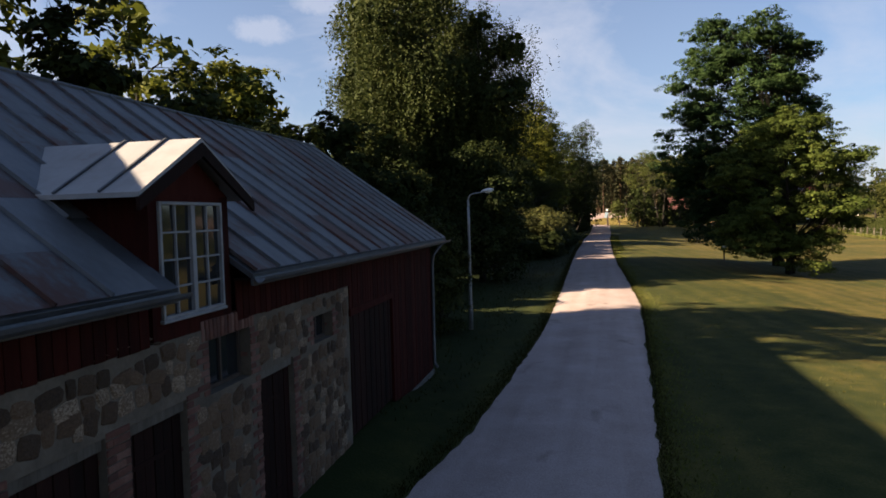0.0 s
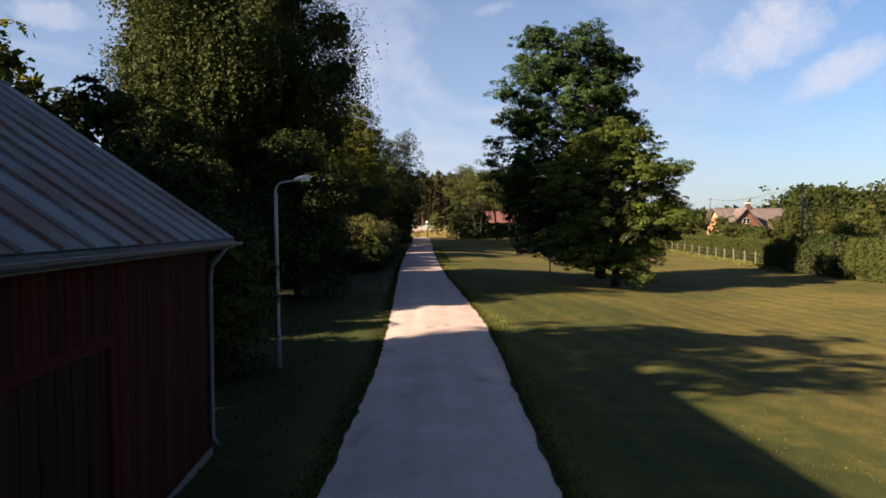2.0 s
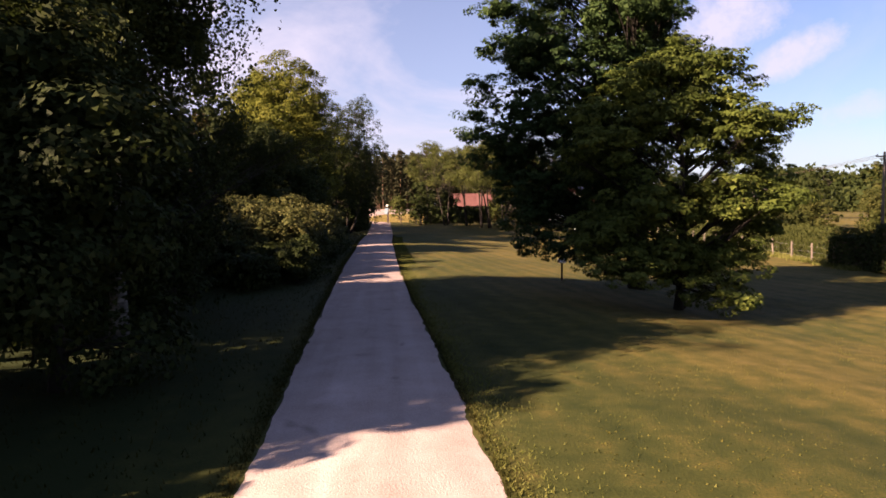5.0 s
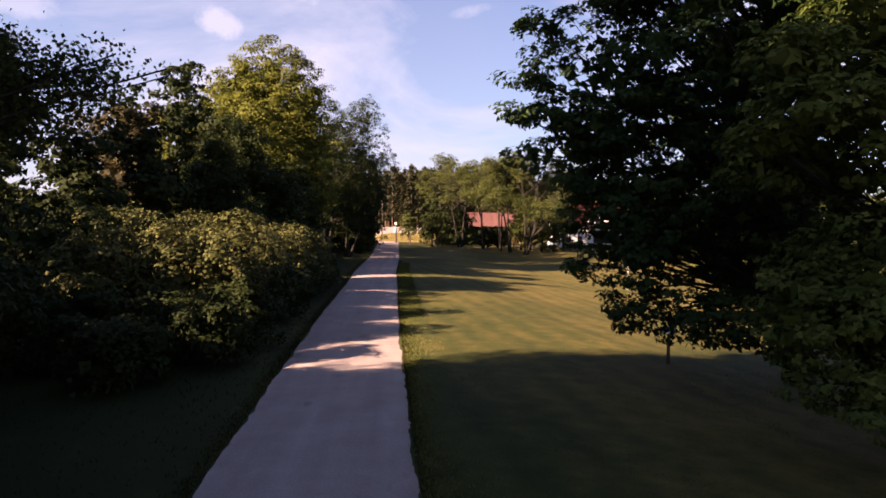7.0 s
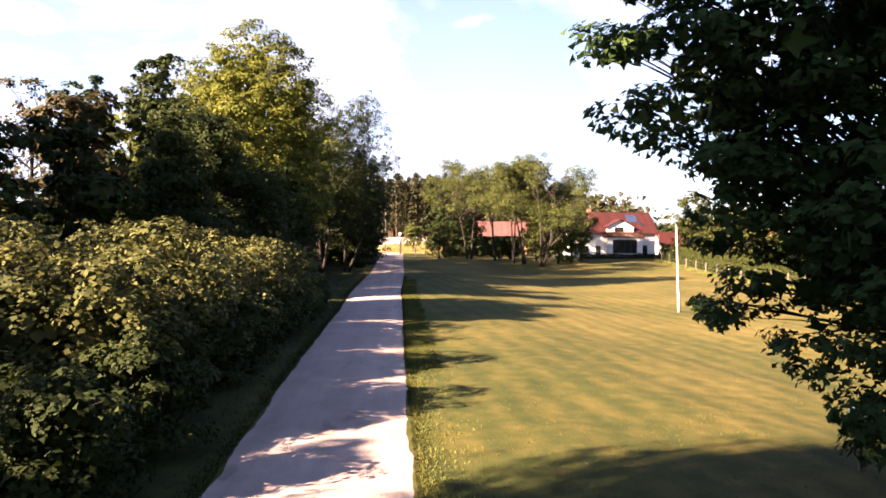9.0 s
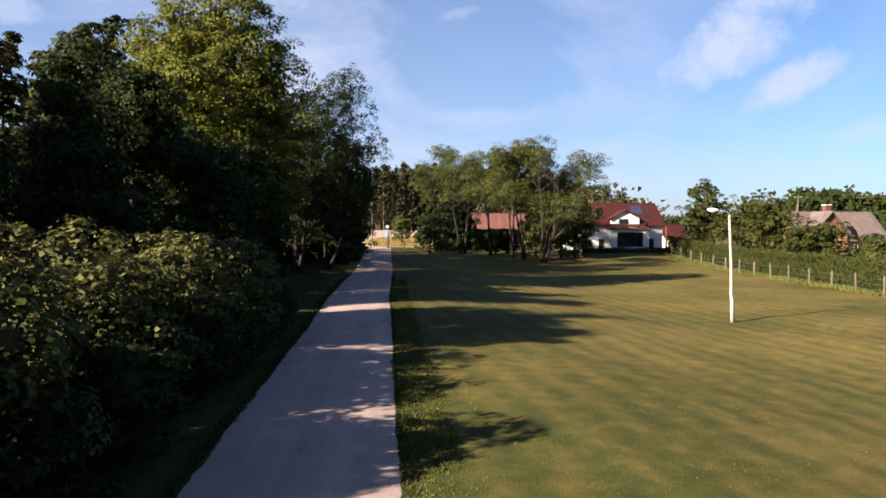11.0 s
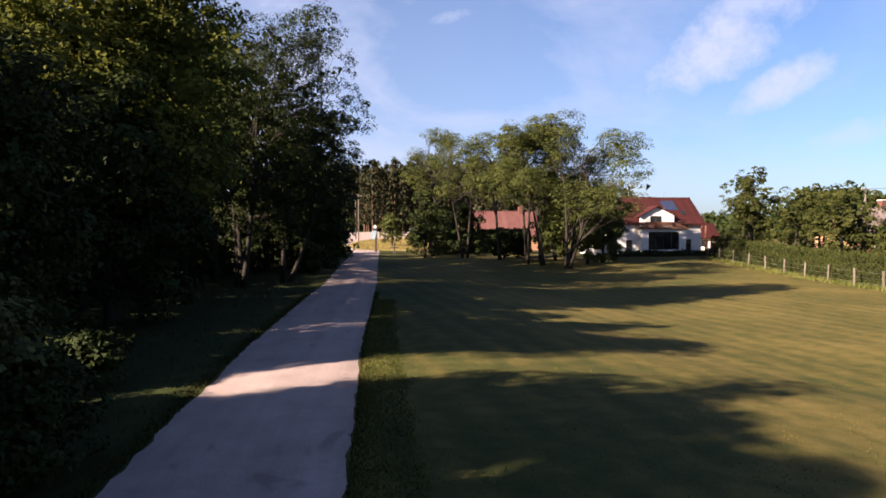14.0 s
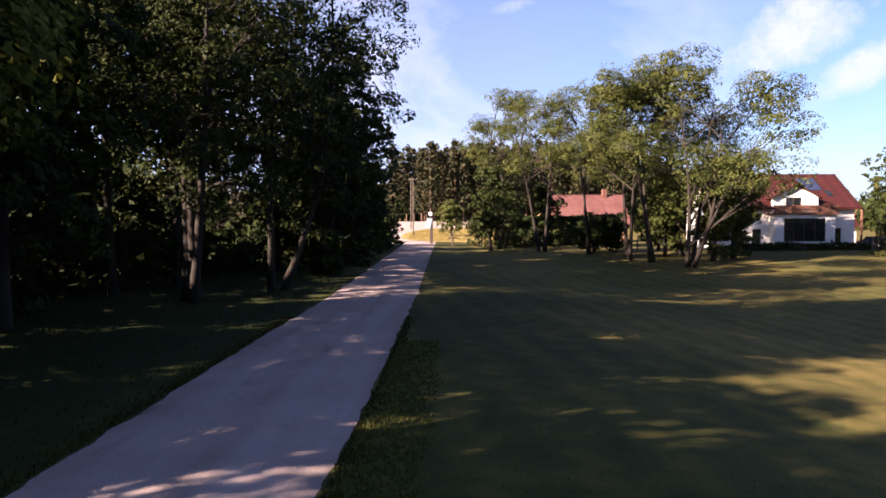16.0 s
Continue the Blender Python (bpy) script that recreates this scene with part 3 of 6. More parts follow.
def make_tree(name, label, x, y, height, lobes, n_leaves, leaf_size, leaf_material, bark="bark", trunk_r=0.25, seed=1, hang=0.0, clump=0.7,
              pattern=TRI, forks=1, inner=0.5, per_clump=26, lean=(0, 0), category="tree", group="", upright=0.5, twigs=7, top=0.8, wob=0.02, core=0.05, tips=0,
              flat=0.6, core_size=0.5, lobed_below=None, limb_scale=1.0):
    """A tree: tapered trunk or trunks, limbs to each mass of the crown, twigs, and leaves in clumps with gaps between.
    lobes: (dx, dy, z, rx, ry, rz) of the crown's masses."""
    rng = np.random.default_rng(seed)
    base = thing(name, label, category, pose(x, y, gz(x, y)), group)
    wood = Shape()
    thin = wood if bark == "bark" else Shape()
    lobes = np.array(lobes, float)
    trunks = []
    for k in range(forks):
        w = 2 * math.pi * (k + rng.uniform(0, 0.6)) / max(forks, 1)
        sp = 0.0 if forks == 1 else height * 0.13
        tip = (lean[0] + sp * math.cos(w), lean[1] + sp * math.sin(w), height * top * (1 - 0.08 * k))
        foot = (0, 0, -0.15) if forks == 1 else (0.35 * math.cos(w), 0.35 * math.sin(w), -0.15)
        pts = bent(foot, tip, 0, 9, rng, height * wob)
        r0 = trunk_r * (1 if forks == 1 else 0.75)
        rad = [r0 * (1.35 if i == 0 else 1) * (1 - i / 8) ** 0.75 + 0.02 for i in range(9)]
        wood.tube(pts, rad, 9)
        trunks.append((np.array(pts), rad))
    area = (lobes[:, 3] * lobes[:, 4] + lobes[:, 3] * lobes[:, 5] + lobes[:, 4] * lobes[:, 5])
    tip = np.arange(len(lobes)) >= len(lobes) - tips
    area = area * np.where(tip, 9.0, 1.0)
    prob = area / area.sum()
    n_clump = max(12, n_leaves // per_clump)
    pick = rng.choice(len(lobes), n_clump, p=prob)
    d = rng.normal(size=(n_clump, 3))
    d /= np.linalg.norm(d, axis=1, keepdims=True)
    rad = inner + (1 - inner) * rng.random(n_clump) ** 0.45
    rad *= 1 + 0.10 * rng.normal(size=n_clump)
    cl = lobes[pick, :3] + d * rad[:, None] * lobes[pick, 3:]
    cl[:, 2] = np.maximum(cl[:, 2], 0.35)
    per = rng.poisson(per_clump, n_clump)
    idx = np.repeat(np.arange(n_clump), per)
    n = len(idx)
    if hang > 0:
        # strands of leaves that droop from each clump
        strand = cl[:, None] + rng.normal(size=(n_clump, 5, 3)) * np.array([0.42, 0.42, 0.25]) * clump * np.where(tip[pick], 0.35, 1.0)[:, None, None]
        which = rng.integers(0, 5, n)
        c = strand[idx, which] + rng.normal(size=(n, 3)) * np.array([0.07, 0.07, 0.08])
        drop = rng.random(n) * np.where(tip[pick[idx]], 0.3, 1.0) * (hang * rng.uniform(0.3, 1.3, (n_clump, 5)))[idx, which]
        sway = rng.normal(size=(n_clump, 2))[idx] * 0.10
        c[:, 2] -= drop
        c[:, :2] += sway * drop[:, None] + d[idx][:, :2] * 0.2 * np.sqrt(drop)[:, None]
        nr = rng.normal(size=(n, 3)) * 0.6 + d[idx] * 0.6 + np.array([0, 0, 0.1])
    else:
        # tufts: leaves over the outer and upper side of each clump, darker gaps between
        v = rng.normal(size=(n, 3)) + d[idx] * 0.75 + np.array([0, 0, 0.45])
        v /= np.linalg.norm(v, axis=1, keepdims=True)
        rc = (clump * rng.uniform(0.6, 1.25, n_clump))[idx] * (0.45 + 0.6 * np.sqrt(rng.random(n)))
        c = cl[idx] + v * rc[:, None] * np.array([1, 1, flat])
        nr = v * 0.8 + d[idx] * 0.3 + np.array([0, 0, upright]) + rng.normal(size=(n, 3)) * 0.38
    c[:, 2] = np.maximum(c[:, 2], 0.12)
    # limbs from the trunks to each mass, and twigs from the limbs to some clumps
    for i, lo in enumerate(lobes):
        tp, tr = trunks[i % len(trunks)]
        hd = math.hypot(lo[0], lo[1])
        z0 = max(min(lo[2] - 0.75 * hd - 0.1 * lo[5], tp[-1][2] * 0.95), min(0.12 * height, lo[2] * 0.6))
        k = int(np.argmin(np.abs(tp[:, 2] - z0)))
        k = min(max(k, 1), 7)
        limb = bent(tp[k], lo[:3], 0.10 * hd, 7, rng, 0.05 * height * 0.4)
        r0 = min(tr[k] * 0.7, (0.03 + 0.03 * max(lo[3], lo[5])) * limb_scale)
        r0 = 0.012 if tip[i] else r0
        thin.tube(limb, [r0 * (1 - j / 6) ** 0.7 + 0.012 for j in range(7)], 5, cap=False)
        mine = np.nonzero(pick == i)[0][:2 if tip[i] else twigs]
        for j in mine:
            q = limb[rng.integers(2, 7)]
            end = cl[j]
            tw = bent(q, end, 0.08 * np.linalg.norm(np.array(q) - end), 4, rng, 0.08)
            thin.tube(tw, [r0 * 0.35 + 0.008, r0 * 0.25 + 0.006, r0 * 0.16 + 0.005, 0.006], 3, cap=False)
    part("trunk", wood, bark, base, smooth_faces=True)
    if thin is not wood:
        part("limb", thin, "bark", base, "dark thin limbs", True)
    size = leaf_size * np.where(tip[pick[idx]], 0.48, 1.0)
    sheets = []
    near = np.zeros(n, bool) if lobed_below is None else c[:, 2] < lobed_below
    for chosen, pat in ((near, LOBED), (~near, pattern)):
        if chosen.any():
            sheets.append(leaves(rng, c[chosen], nr[chosen], size[chosen], pat))
    m = int(n_leaves * core)
    if m:
        # larger inner leaves that close the masses
        r2 = np.random.default_rng(seed + 5000)
        high = prob * ~tip * (lobes[:, 2] > (0.2 * height if category == "tree" else 0))
        pk = r2.choice(len(lobes), m, p=high / high.sum())
        dd = r2.normal(size=(m, 3))
        dd /= np.linalg.norm(dd, axis=1, keepdims=True)
        cc = lobes[pk, :3] + dd * (r2.random(m) ** 0.6 * 0.62)[:, None] * lobes[pk, 3:]
        cc[:, 2] = np.maximum(cc[:, 2], 0.4)
        sheets.append(leaves(r2, cc, dd + r2.normal(size=(m, 3)) * 0.5, np.full(m, core_size), KITE if lobed_below is None else LOBED))
    part("crown", fast_mesh("crown", *sheets), leaf_material, base)
    return base


def boughs(rng, lobes, count, length, thick, low=1.0):
    """Flat drooping sprays set over the outside of a crown's masses, in uneven layers."""
    lo = np.array(lobes, float)
    area = lo[:, 3] * lo[:, 5] + lo[:, 4] * lo[:, 5]
    out = []
    while len(out) < count:
        k = rng.choice(len(lo), p=area / area.sum())
        d = rng.normal(size=3) * np.array([1, 1, 0.75])
        d /= np.linalg.norm(d)
        p = lo[k, :3] + d * lo[k, 3:] * rng.uniform(0.82, 1.12)
        if p[2] < low or any(np.sum(((p - q[:3]) / q[3:]) ** 2) < 0.6 for q in lo):
            continue
        size = length * rng.uniform(0.7, 1.25)
        out.append((*p, size, size, thick * rng.uniform(0.7, 1.3)))
    return out


def ball_lobes(rng, height, radius, base_z, n, jitter=0.45, peak=0.55):
    """Masses for an ordinary broad crown between base_z and height: widest a little below the middle."""
    out = []
    for i in range(n):
        u = (i + 0.5) / n
        z = base_z + (height - base_z) * u
        prof = math.sin(math.pi * min(1, (u * 0.86 + 0.16))) ** 0.8
        w = i * 2.399 + rng.uniform(-0.5, 0.5)
        rr = radius * prof * rng.uniform(0.35, 0.7)
        size = radius * rng.uniform(0.34, 0.52) * (0.75 + 0.35 * prof)
        out.append((rr * math.cos(w), rr * math.sin(w), min(z, height - size * 0.8), size, size, size * rng.uniform(0.75, 1.0)))
    out.append((0, 0, base_z + (height - base_z) * 0.5, radius * 0.5, radius * 0.5, (height - base_z) * 0.38))
    return out


# ---- ground and road ----
def grid_axis(stops):
    out = []
    for a, b, step in stops:
        out.extend(np.arange(a, b, step))
    out.append(stops[-1][1])
    return np.array(out)


gx = grid_axis([(-2600, -400, 220), (-400, -60, 20), (-60, -14, 2), (-14, 24, 0.8), (24, 80, 2), (80, 400, 20), (400, 2600, 220)])
gy = grid_axis([(-2600, -400, 220), (-400, -40, 20), (-40, 0, 2), (0, 150, 1.1), (150, 260, 2.5), (260, 500, 20), (500, 2800, 230)])
GX, GY = np.meshgrid(gx, gy)
GZ = ground_z(GX, GY)
near = (np.abs(GX) < 40) & (GY > -5) & (GY < 200)
rgr = np.random.default_rng(5)
GZ = GZ + np.where(near & (np.abs(GX + 0.8) > 3.2), rgr.normal(size=GX.shape) * 0.012, 0)
sheet = Shape()
sheet.v = [tuple(p) for p in np.stack([GX, GY, GZ], -1).reshape(-1, 3)]
W_ = len(gx)
sheet.f = [(j * W_ + i, j * W_ + i + 1, (j + 1) * W_ + i + 1, (j + 1) * W_ + i) for j in range(len(gy) - 1) for i in range(W_ - 1)]
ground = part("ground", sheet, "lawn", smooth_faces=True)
tagged(ground, "mown lawn, worn yellow-green, with faint mowing lines", "ground", kind="structure")

ROAD_L = [(-30, -9.5), (0, -4.6), (8, -3.5), (14, -2.68), (17, -2.33), (21, -2.13), (28, -1.93), (36, -2.05), (50, -2.36), (65, -2.71), (80, -2.99), (97, -3.03), (110, -3.33), (118, -3.23), (140, -3.0), (180, -3.5), (226, -4.2)]
ROAD_R = [(-30, -4.5), (0, -0.4), (8, 0.9), (14, 1.42), (21, 1.7), (28, 1.9), (36, 2.15), (45, 1.92), (53, 1.7), (60, 1.46), (80, 1.2), (100, 1.16), (109, 1.05), (114, 1.1), (120, 1.25), (140, 1.45), (180, 1.45), (226, 1.6)]


def road_edge(rows, y):
    return np.interp(y, [r[0] for r in rows], [r[1] for r in rows])


def road():
    rng = np.random.default_rng(9)
    ys = np.concatenate([np.arange(-30, 0, 1.0), np.arange(0, 130, 0.22), np.arange(130, 226.1, 0.8)])
    n = len(ys)

    def ragged(seed):
        r = np.random.default_rng(seed)
        a = np.interp(ys, np.arange(-40, 260, 1.7), r.normal(size=177)[:len(np.arange(-40, 260, 1.7))] * 0.03)
        return a + np.interp(ys, np.arange(-40, 260, 0.4), r.normal(size=len(np.arange(-40, 260, 0.4))) * 0.035)
    kern = np.ones(9) / 9
    lx = np.convolve(np.pad(road_edge(ROAD_L, ys), 4, mode="edge"), kern, "valid") + ragged(1)
    rx = np.convolve(np.pad(road_edge(ROAD_R, ys), 4, mode="edge"), kern, "valid") + ragged(2)
    cols = np.linspace(0, 1, 9)
    crown = 0.045 * (1 - (2 * cols - 1) ** 2) - 0.015 * np.exp(-((cols - 0.27) / 0.1) ** 2) - 0.015 * np.exp(-((cols - 0.73) / 0.1) ** 2)
    X = lx[:, None] + (rx - lx)[:, None] * cols[None]
    Z = 0.018 + crown[None] + rng.normal(size=X.shape) * 0.004
    Z[:, 0] = Z[:, -1] = -0.01
    Z[:, 1] = Z[:, 1] * 0.5 + 0.012
    Z[:, -2] = Z[:, -2] * 0.5 + 0.012
    Z += np.maximum(ground_z(X, np.repeat(ys[:, None], 9, 1)), 0)
    s = Shape()
    s.v = [(float(X[i, j]), float(ys[i]), float(Z[i, j])) for i in range(n) for j in range(9)]
    s.f = [(i * 9 + j, i * 9 + j + 1, (i + 1) * 9 + j + 1, (i + 1) * 9 + j) for i in range(n - 1) for j in range(8)]
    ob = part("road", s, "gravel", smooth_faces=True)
    tagged(ob, "straight pale gravel road with worn wheel tracks", "road", kind="structure")


road()


def side_road():
    """The sunlit gravel beyond the gate, swinging off past the trees."""
    rough = [(-1.3, 225.5, 2.9), (-3.6, 229, 5.0), (-5.6, 236, 6.2), (-6.5, 244, 6.5), (-6.0, 254, 8.0), (-2.0, 264, 13.0), (1.0, 276, 18.0), (2.0, 292, 22.0)]
    at = np.linspace(0, len(rough) - 1, 50)
    mid = [tuple(float(np.interp(k, range(len(rough)), [q[j] for q in rough])) for j in range(3)) for k in at]
    s = Shape()
    for x, y, w in mid:
        s.v += [(x - w, y, gz(x - w, y) + 0.06), (x + w, y, gz(x + w, y) + 0.06)]
    s.f = [(2 * i, 2 * i + 1, 2 * i + 3, 2 * i + 2) for i in range(len(mid) - 1)]
    tagged(part("road", s, "gravel"), "sunlit gravel road bending away beyond the gate", "road", kind="structure")


side_road()


def grass_stuff(name, label, spots, height, seed, width=0.018, material="grass_blade"):
    """Loose blades of grass at the given (x, y)."""
    rng = np.random.default_rng(seed)
    n = len(spots)
    z = ground_z(spots[:, 0], spots[:, 1])
    h = height * rng.uniform(0.4, 1.3, n)
    w = rng.uniform(0, 2 * math.pi, n)
    lean = rng.normal(size=(n, 2)) * 0.45
    a = np.stack([np.cos(w), np.sin(w)], 1) * width
    q = np.zeros((n, 3, 3))
    q[:, 0, :2], q[:, 1, :2] = spots - a, spots + a
    q[:, 0, 2] = q[:, 1, 2] = z - 0.01
    q[:, 2, :2] = spots + lean * h[:, None]
    q[:, 2, 2] = z + h
    ob = part(name, fast_mesh(name, q), material)
    return tagged(ob, label, "grass", kind="stuff")


def verge(rows, side, n, y0, y1, spread, seed):
    rng = np.random.default_rng(seed)
    y = y0 + (y1 - y0) * rng.random(n)
    x = road_edge(rows, y) + side * (np.abs(rng.normal(size=n)) * spread - 0.10)
    return np.stack([x, y], 1)


grass_stuff("verge_grass", "ragged grass along the road's edge", np.concatenate([verge(ROAD_R, 1, 18000, 8, 130, 0.16, 1), verge(ROAD_L, -1, 22000, 8, 130, 0.22, 2)]), 0.07, 3, 0.014)
strip = np.random.default_rng(12)
strip_y = strip.uniform(14, 125, 26000)
strip_x = road_edge(ROAD_R, strip_y) + strip.exponential(0.34, 26000) * (1 + 0.4 * np.sin(strip_y * 0.7) * np.sin(strip_y * 0.23))
grass_stuff("verge_grass", "strip of longer greener grass between road and lawn", np.stack([strip_x, strip_y], 1), 0.06, 6, 0.018, "strip_blade")
lush_y = strip.uniform(78, 125, 17000)
lush_x = road_edge(ROAD_R, lush_y) + 0.05 + 1.15 * strip.random(17000) ** 0.9 + 0.08 * np.sin(lush_y * 1.9) + strip.normal(size=17000) * 0.06
grass_stuff("verge_grass", "lush green strip left beside the mown lawn", np.stack([lush_x, lush_y], 1), 0.06, 8, 0.02, "lush_blade")
rng0 = np.random.default_rng(11)
lawn_spots = np.stack([rng0.uniform(1.2, 22, 42000), 20 + 95 * rng0.random(42000)], 1)
grass_stuff("lawn_grass", "short mown lawn grass", lawn_spots, 0.022, 4, 0.02, "lawn_blade")
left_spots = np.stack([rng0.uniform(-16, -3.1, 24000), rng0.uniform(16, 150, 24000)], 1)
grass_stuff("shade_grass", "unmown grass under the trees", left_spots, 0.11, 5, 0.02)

# ---- barn ----
def barn():
    """Long barn: stone ground wall with brick-edged openings, red boards, standing-seam tin roof with a dormer. x faces the road, y runs along it."""
    L, BACK, RIDGE, Z_R, OV, Z_E = -30.0, -7.4, -3.7, 6.62, 0.30, 3.80
    slope = (Z_R - Z_E) / (OV - RIDGE)
    rng = np.random.default_rng(21)
    b = thing("barn", "old barn of fieldstone and red boards under a tin roof", "barn", pose(-4.3, 21.5, 0, 0, 0, 1.9))
    holes = {  # y0, y1, z0, z1
        "door0": (-13.62, -12.6, 0.2, 2.5), "door1": (-12.28, -11.38, 0.2, 2.5), "door2": (-9.75, -8.75, 0.2, 2.4), "win2": (-10.92, -9.98, 2.42, 3.06), "swin": (-7.98, -7.2, 2.42, 2.86)}
    # stone wall cut into blocks round the openings
    wall = Shape()
    cuts_y = sorted({L, -6.4, *[v for h in holes.values() for v in h[:2]]})
    for i in range(len(cuts_y) - 1):
        z_open = [h for h in holes.values() if h[0] < (cuts_y[i] + cuts_y[i + 1]) / 2 < h[1]]
        zs = -0.2
        for h in sorted(z_open, key=lambda q: q[2]):
            wall.box(-0.55, cuts_y[i], zs, 0, cuts_y[i + 1], h[2])
            zs = h[3]
        wall.box(-0.55, cuts_y[i], zs, 0, cuts_y[i + 1], 3.2)
    stone_wall = part("wall", wall, "mortar", b, "fieldstone wall in pale lime mortar")
    back = Shape()
    back.box(BACK - 0.3, L, -0.2, BACK, -0.02, 3.6)
    back.prism([(-0.56, -0.2), (BACK, -0.2), (BACK, 3.4), (RIDGE, 6.3), (-0.56, 4.1)], L, L + 0.2, "y")
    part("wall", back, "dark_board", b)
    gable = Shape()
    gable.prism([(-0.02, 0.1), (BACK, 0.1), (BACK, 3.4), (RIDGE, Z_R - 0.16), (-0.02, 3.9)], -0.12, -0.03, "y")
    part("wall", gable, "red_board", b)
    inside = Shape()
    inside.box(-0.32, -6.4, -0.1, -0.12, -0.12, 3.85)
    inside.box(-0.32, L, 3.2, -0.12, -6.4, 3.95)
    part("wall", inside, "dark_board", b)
    plinth = Shape()
    plinth.box(-0.4, -3.7, -0.2, 0.06, 0.05, 0.12, 0.02)
    plinth.box(-7.4, -0.2, -0.2, -0.4, 0.05, 0.12, 0.02)
    part("foundation", plinth, "pale_plinth", b, "low pale concrete plinth")
    # roof slopes under the sheets
    deck = Shape()
    gap0, gap1 = -11.86, -10.38
    th = 0.10
    def slab(y0, y1, x_low):
        z_low = Z_E + (OV - x_low) * slope
        deck.add([(x_low, y0, z_low - th), (x_low, y1, z_low - th), (RIDGE, y1, Z_R - th), (RIDGE, y0, Z_R - th), (x_low, y0, z_low - 0.02), (x_low, y1, z_low - 0.02), (RIDGE, y1, Z_R - 0.02), (RIDGE, y0, Z_R - 0.02)],
                 [(0, 1, 2, 3), (4, 7, 6, 5), (0, 4, 5, 1), (1, 5, 6, 2), (2, 6, 7, 3), (3, 7, 4, 0)])
    slab(L, gap0, OV)
    slab(gap1, 0.85, OV)
    slab(gap0, gap1, -0.55)
    mir = [((2 * RIDGE - x), y, z) for x, y, z in [(OV, L, Z_E - th), (OV, 0.85, Z_E - th), (RIDGE, 0.85, Z_R - th), (RIDGE, L, Z_R - th), (OV, L, Z_E), (OV, 0.85, Z_E), (RIDGE, 0.85, Z_R), (RIDGE, L, Z_R)]]
    deck.add(mir, [(0, 1, 2, 3), (4, 7, 6, 5), (0, 4, 5, 1), (1, 5, 6, 2), (2, 6, 7, 3), (3, 7, 4, 0)])
    roof = part("roof", deck, "tin_edge", b, "grey standing-seam tin roof with rusty sheets")
    # dormer
    DC, DH, RH, Z_DE, Z_DR, FX = -11.13, 0.74, 1.06, 4.71, 5.30, 0.16
    dormer = part("dormer", Shape().prism([(DC - DH, 4.72), (DC + DH, 4.72), (DC, 5.18)], -0.1, 0.0, "x"), "red_board", b, "gabled red dormer")
    part("jamb", Shape().box(-0.1, DC - DH, 3.2, 0.0, DC - 0.60, 4.72), "red_board", dormer)
    part("jamb", Shape().box(-0.1, DC + 0.56, 3.2, 0.0, DC + DH, 4.72), "red_board", dormer)
    part("apron", Shape().box(-0.1, DC - 0.60, 3.2, 0.0, DC + 0.56, 3.42), "red_board", dormer)
    part("head", Shape().box(-0.1, DC - 0.60, 4.65, 0.0, DC + 0.56, 4.72), "red_board", dormer)
    for y in (DC - DH, DC + DH - 0.06):
        dm = Shape()
        dm.add([(-0.1, y, 3.6), (-0.1, y, 4.9), (-1.4, y, 4.9), (-0.1, y + 0.06, 3.6), (-0.1, y + 0.06, 4.9), (-1.4, y + 0.06, 4.9)], [(0, 1, 2), (3, 5, 4), (0, 3, 4, 1), (1, 4, 5, 2), (2, 5, 3, 0)])
        part("cheek", dm, "red_board", dormer)
    dr = Shape()
    for s in (-1, 1):
        xe, xr = OV - (Z_DE - Z_E) / slope - 0.05, OV - (Z_DR - Z_E) / slope - 0.05
        a, c = (FX, DC + s * RH, Z_DE - 0.03), (FX, DC, Z_DR)
        d, e = (xr, DC, Z_DR), (xe, DC + s * RH, Z_DE - 0.03)
        up = [(p[0], p[1], p[2] + 0.05) for p in (a, c, d, e)]
        dr.add([a, c, d, e] + up, [(0, 1, 2, 3), (4, 7, 6, 5), (0, 4, 5, 1), (1, 5, 6, 2), (2, 6, 7, 3), (3, 7, 4, 0)])
    part("dormer_roof", dr, "sunlit_tin", dormer, "worn tin on the dormer, coloured paler for the sun")
    for s in (-1, 1):
        for xx in (-0.28, -0.8):
            part("seam", Shape().tube([(xx, DC + s * RH, Z_DE + 0.035), (xx, DC, Z_DR + 0.065)], [0.016, 0.016], 4), "tin_edge", dormer)
    barge = Shape()
    for s in (-1, 1):
        p0, p1 = Vector((FX + 0.02, DC + s * (RH + 0.02), Z_DE - 0.03)), Vector((FX + 0.02, DC, Z_DR))
        barge.add([p0, p1, p1 - Vector((0, 0, 0.15)), p0 - Vector((0, 0, 0.13))] + [q - Vector((0.04, 0, 0)) for q in (p0, p1, p1 - Vector((0, 0, 0.15)), p0 - Vector((0, 0, 0.13)))],
                  [(0, 1, 2, 3), (4, 7, 6, 5), (0, 4, 5, 1), (1, 5, 6, 2), (2, 6, 7, 3), (3, 7, 4, 0)])
    part("bargeboard", barge, "dark_board", dormer)
    # dormer window: white frame, two casements with glazing bars
    y0, y1, z0, z1 = DC - 0.60, DC + 0.56, 3.42, 4.65
    win = Shape()
    f = 0.036
    for q in ((y0, z0, y0 + f, z1), (y1 - f, z0, y1, z1), (y0 + f, z0, y1 - f, z0 + f), (y0 + f, z1 - f, y1 - f, z1), ((y0 + y1) / 2 - 0.036, z0 + f, (y0 + y1) / 2 + 0.036, z1 - f)):
        win.box(-0.06, q[0], q[1], 0.035, q[2], q[3], 0.006)
    window = part("window", win, "grey_white_paint", dormer, "white casement window with small panes")
    half = (y1 - y0) / 2
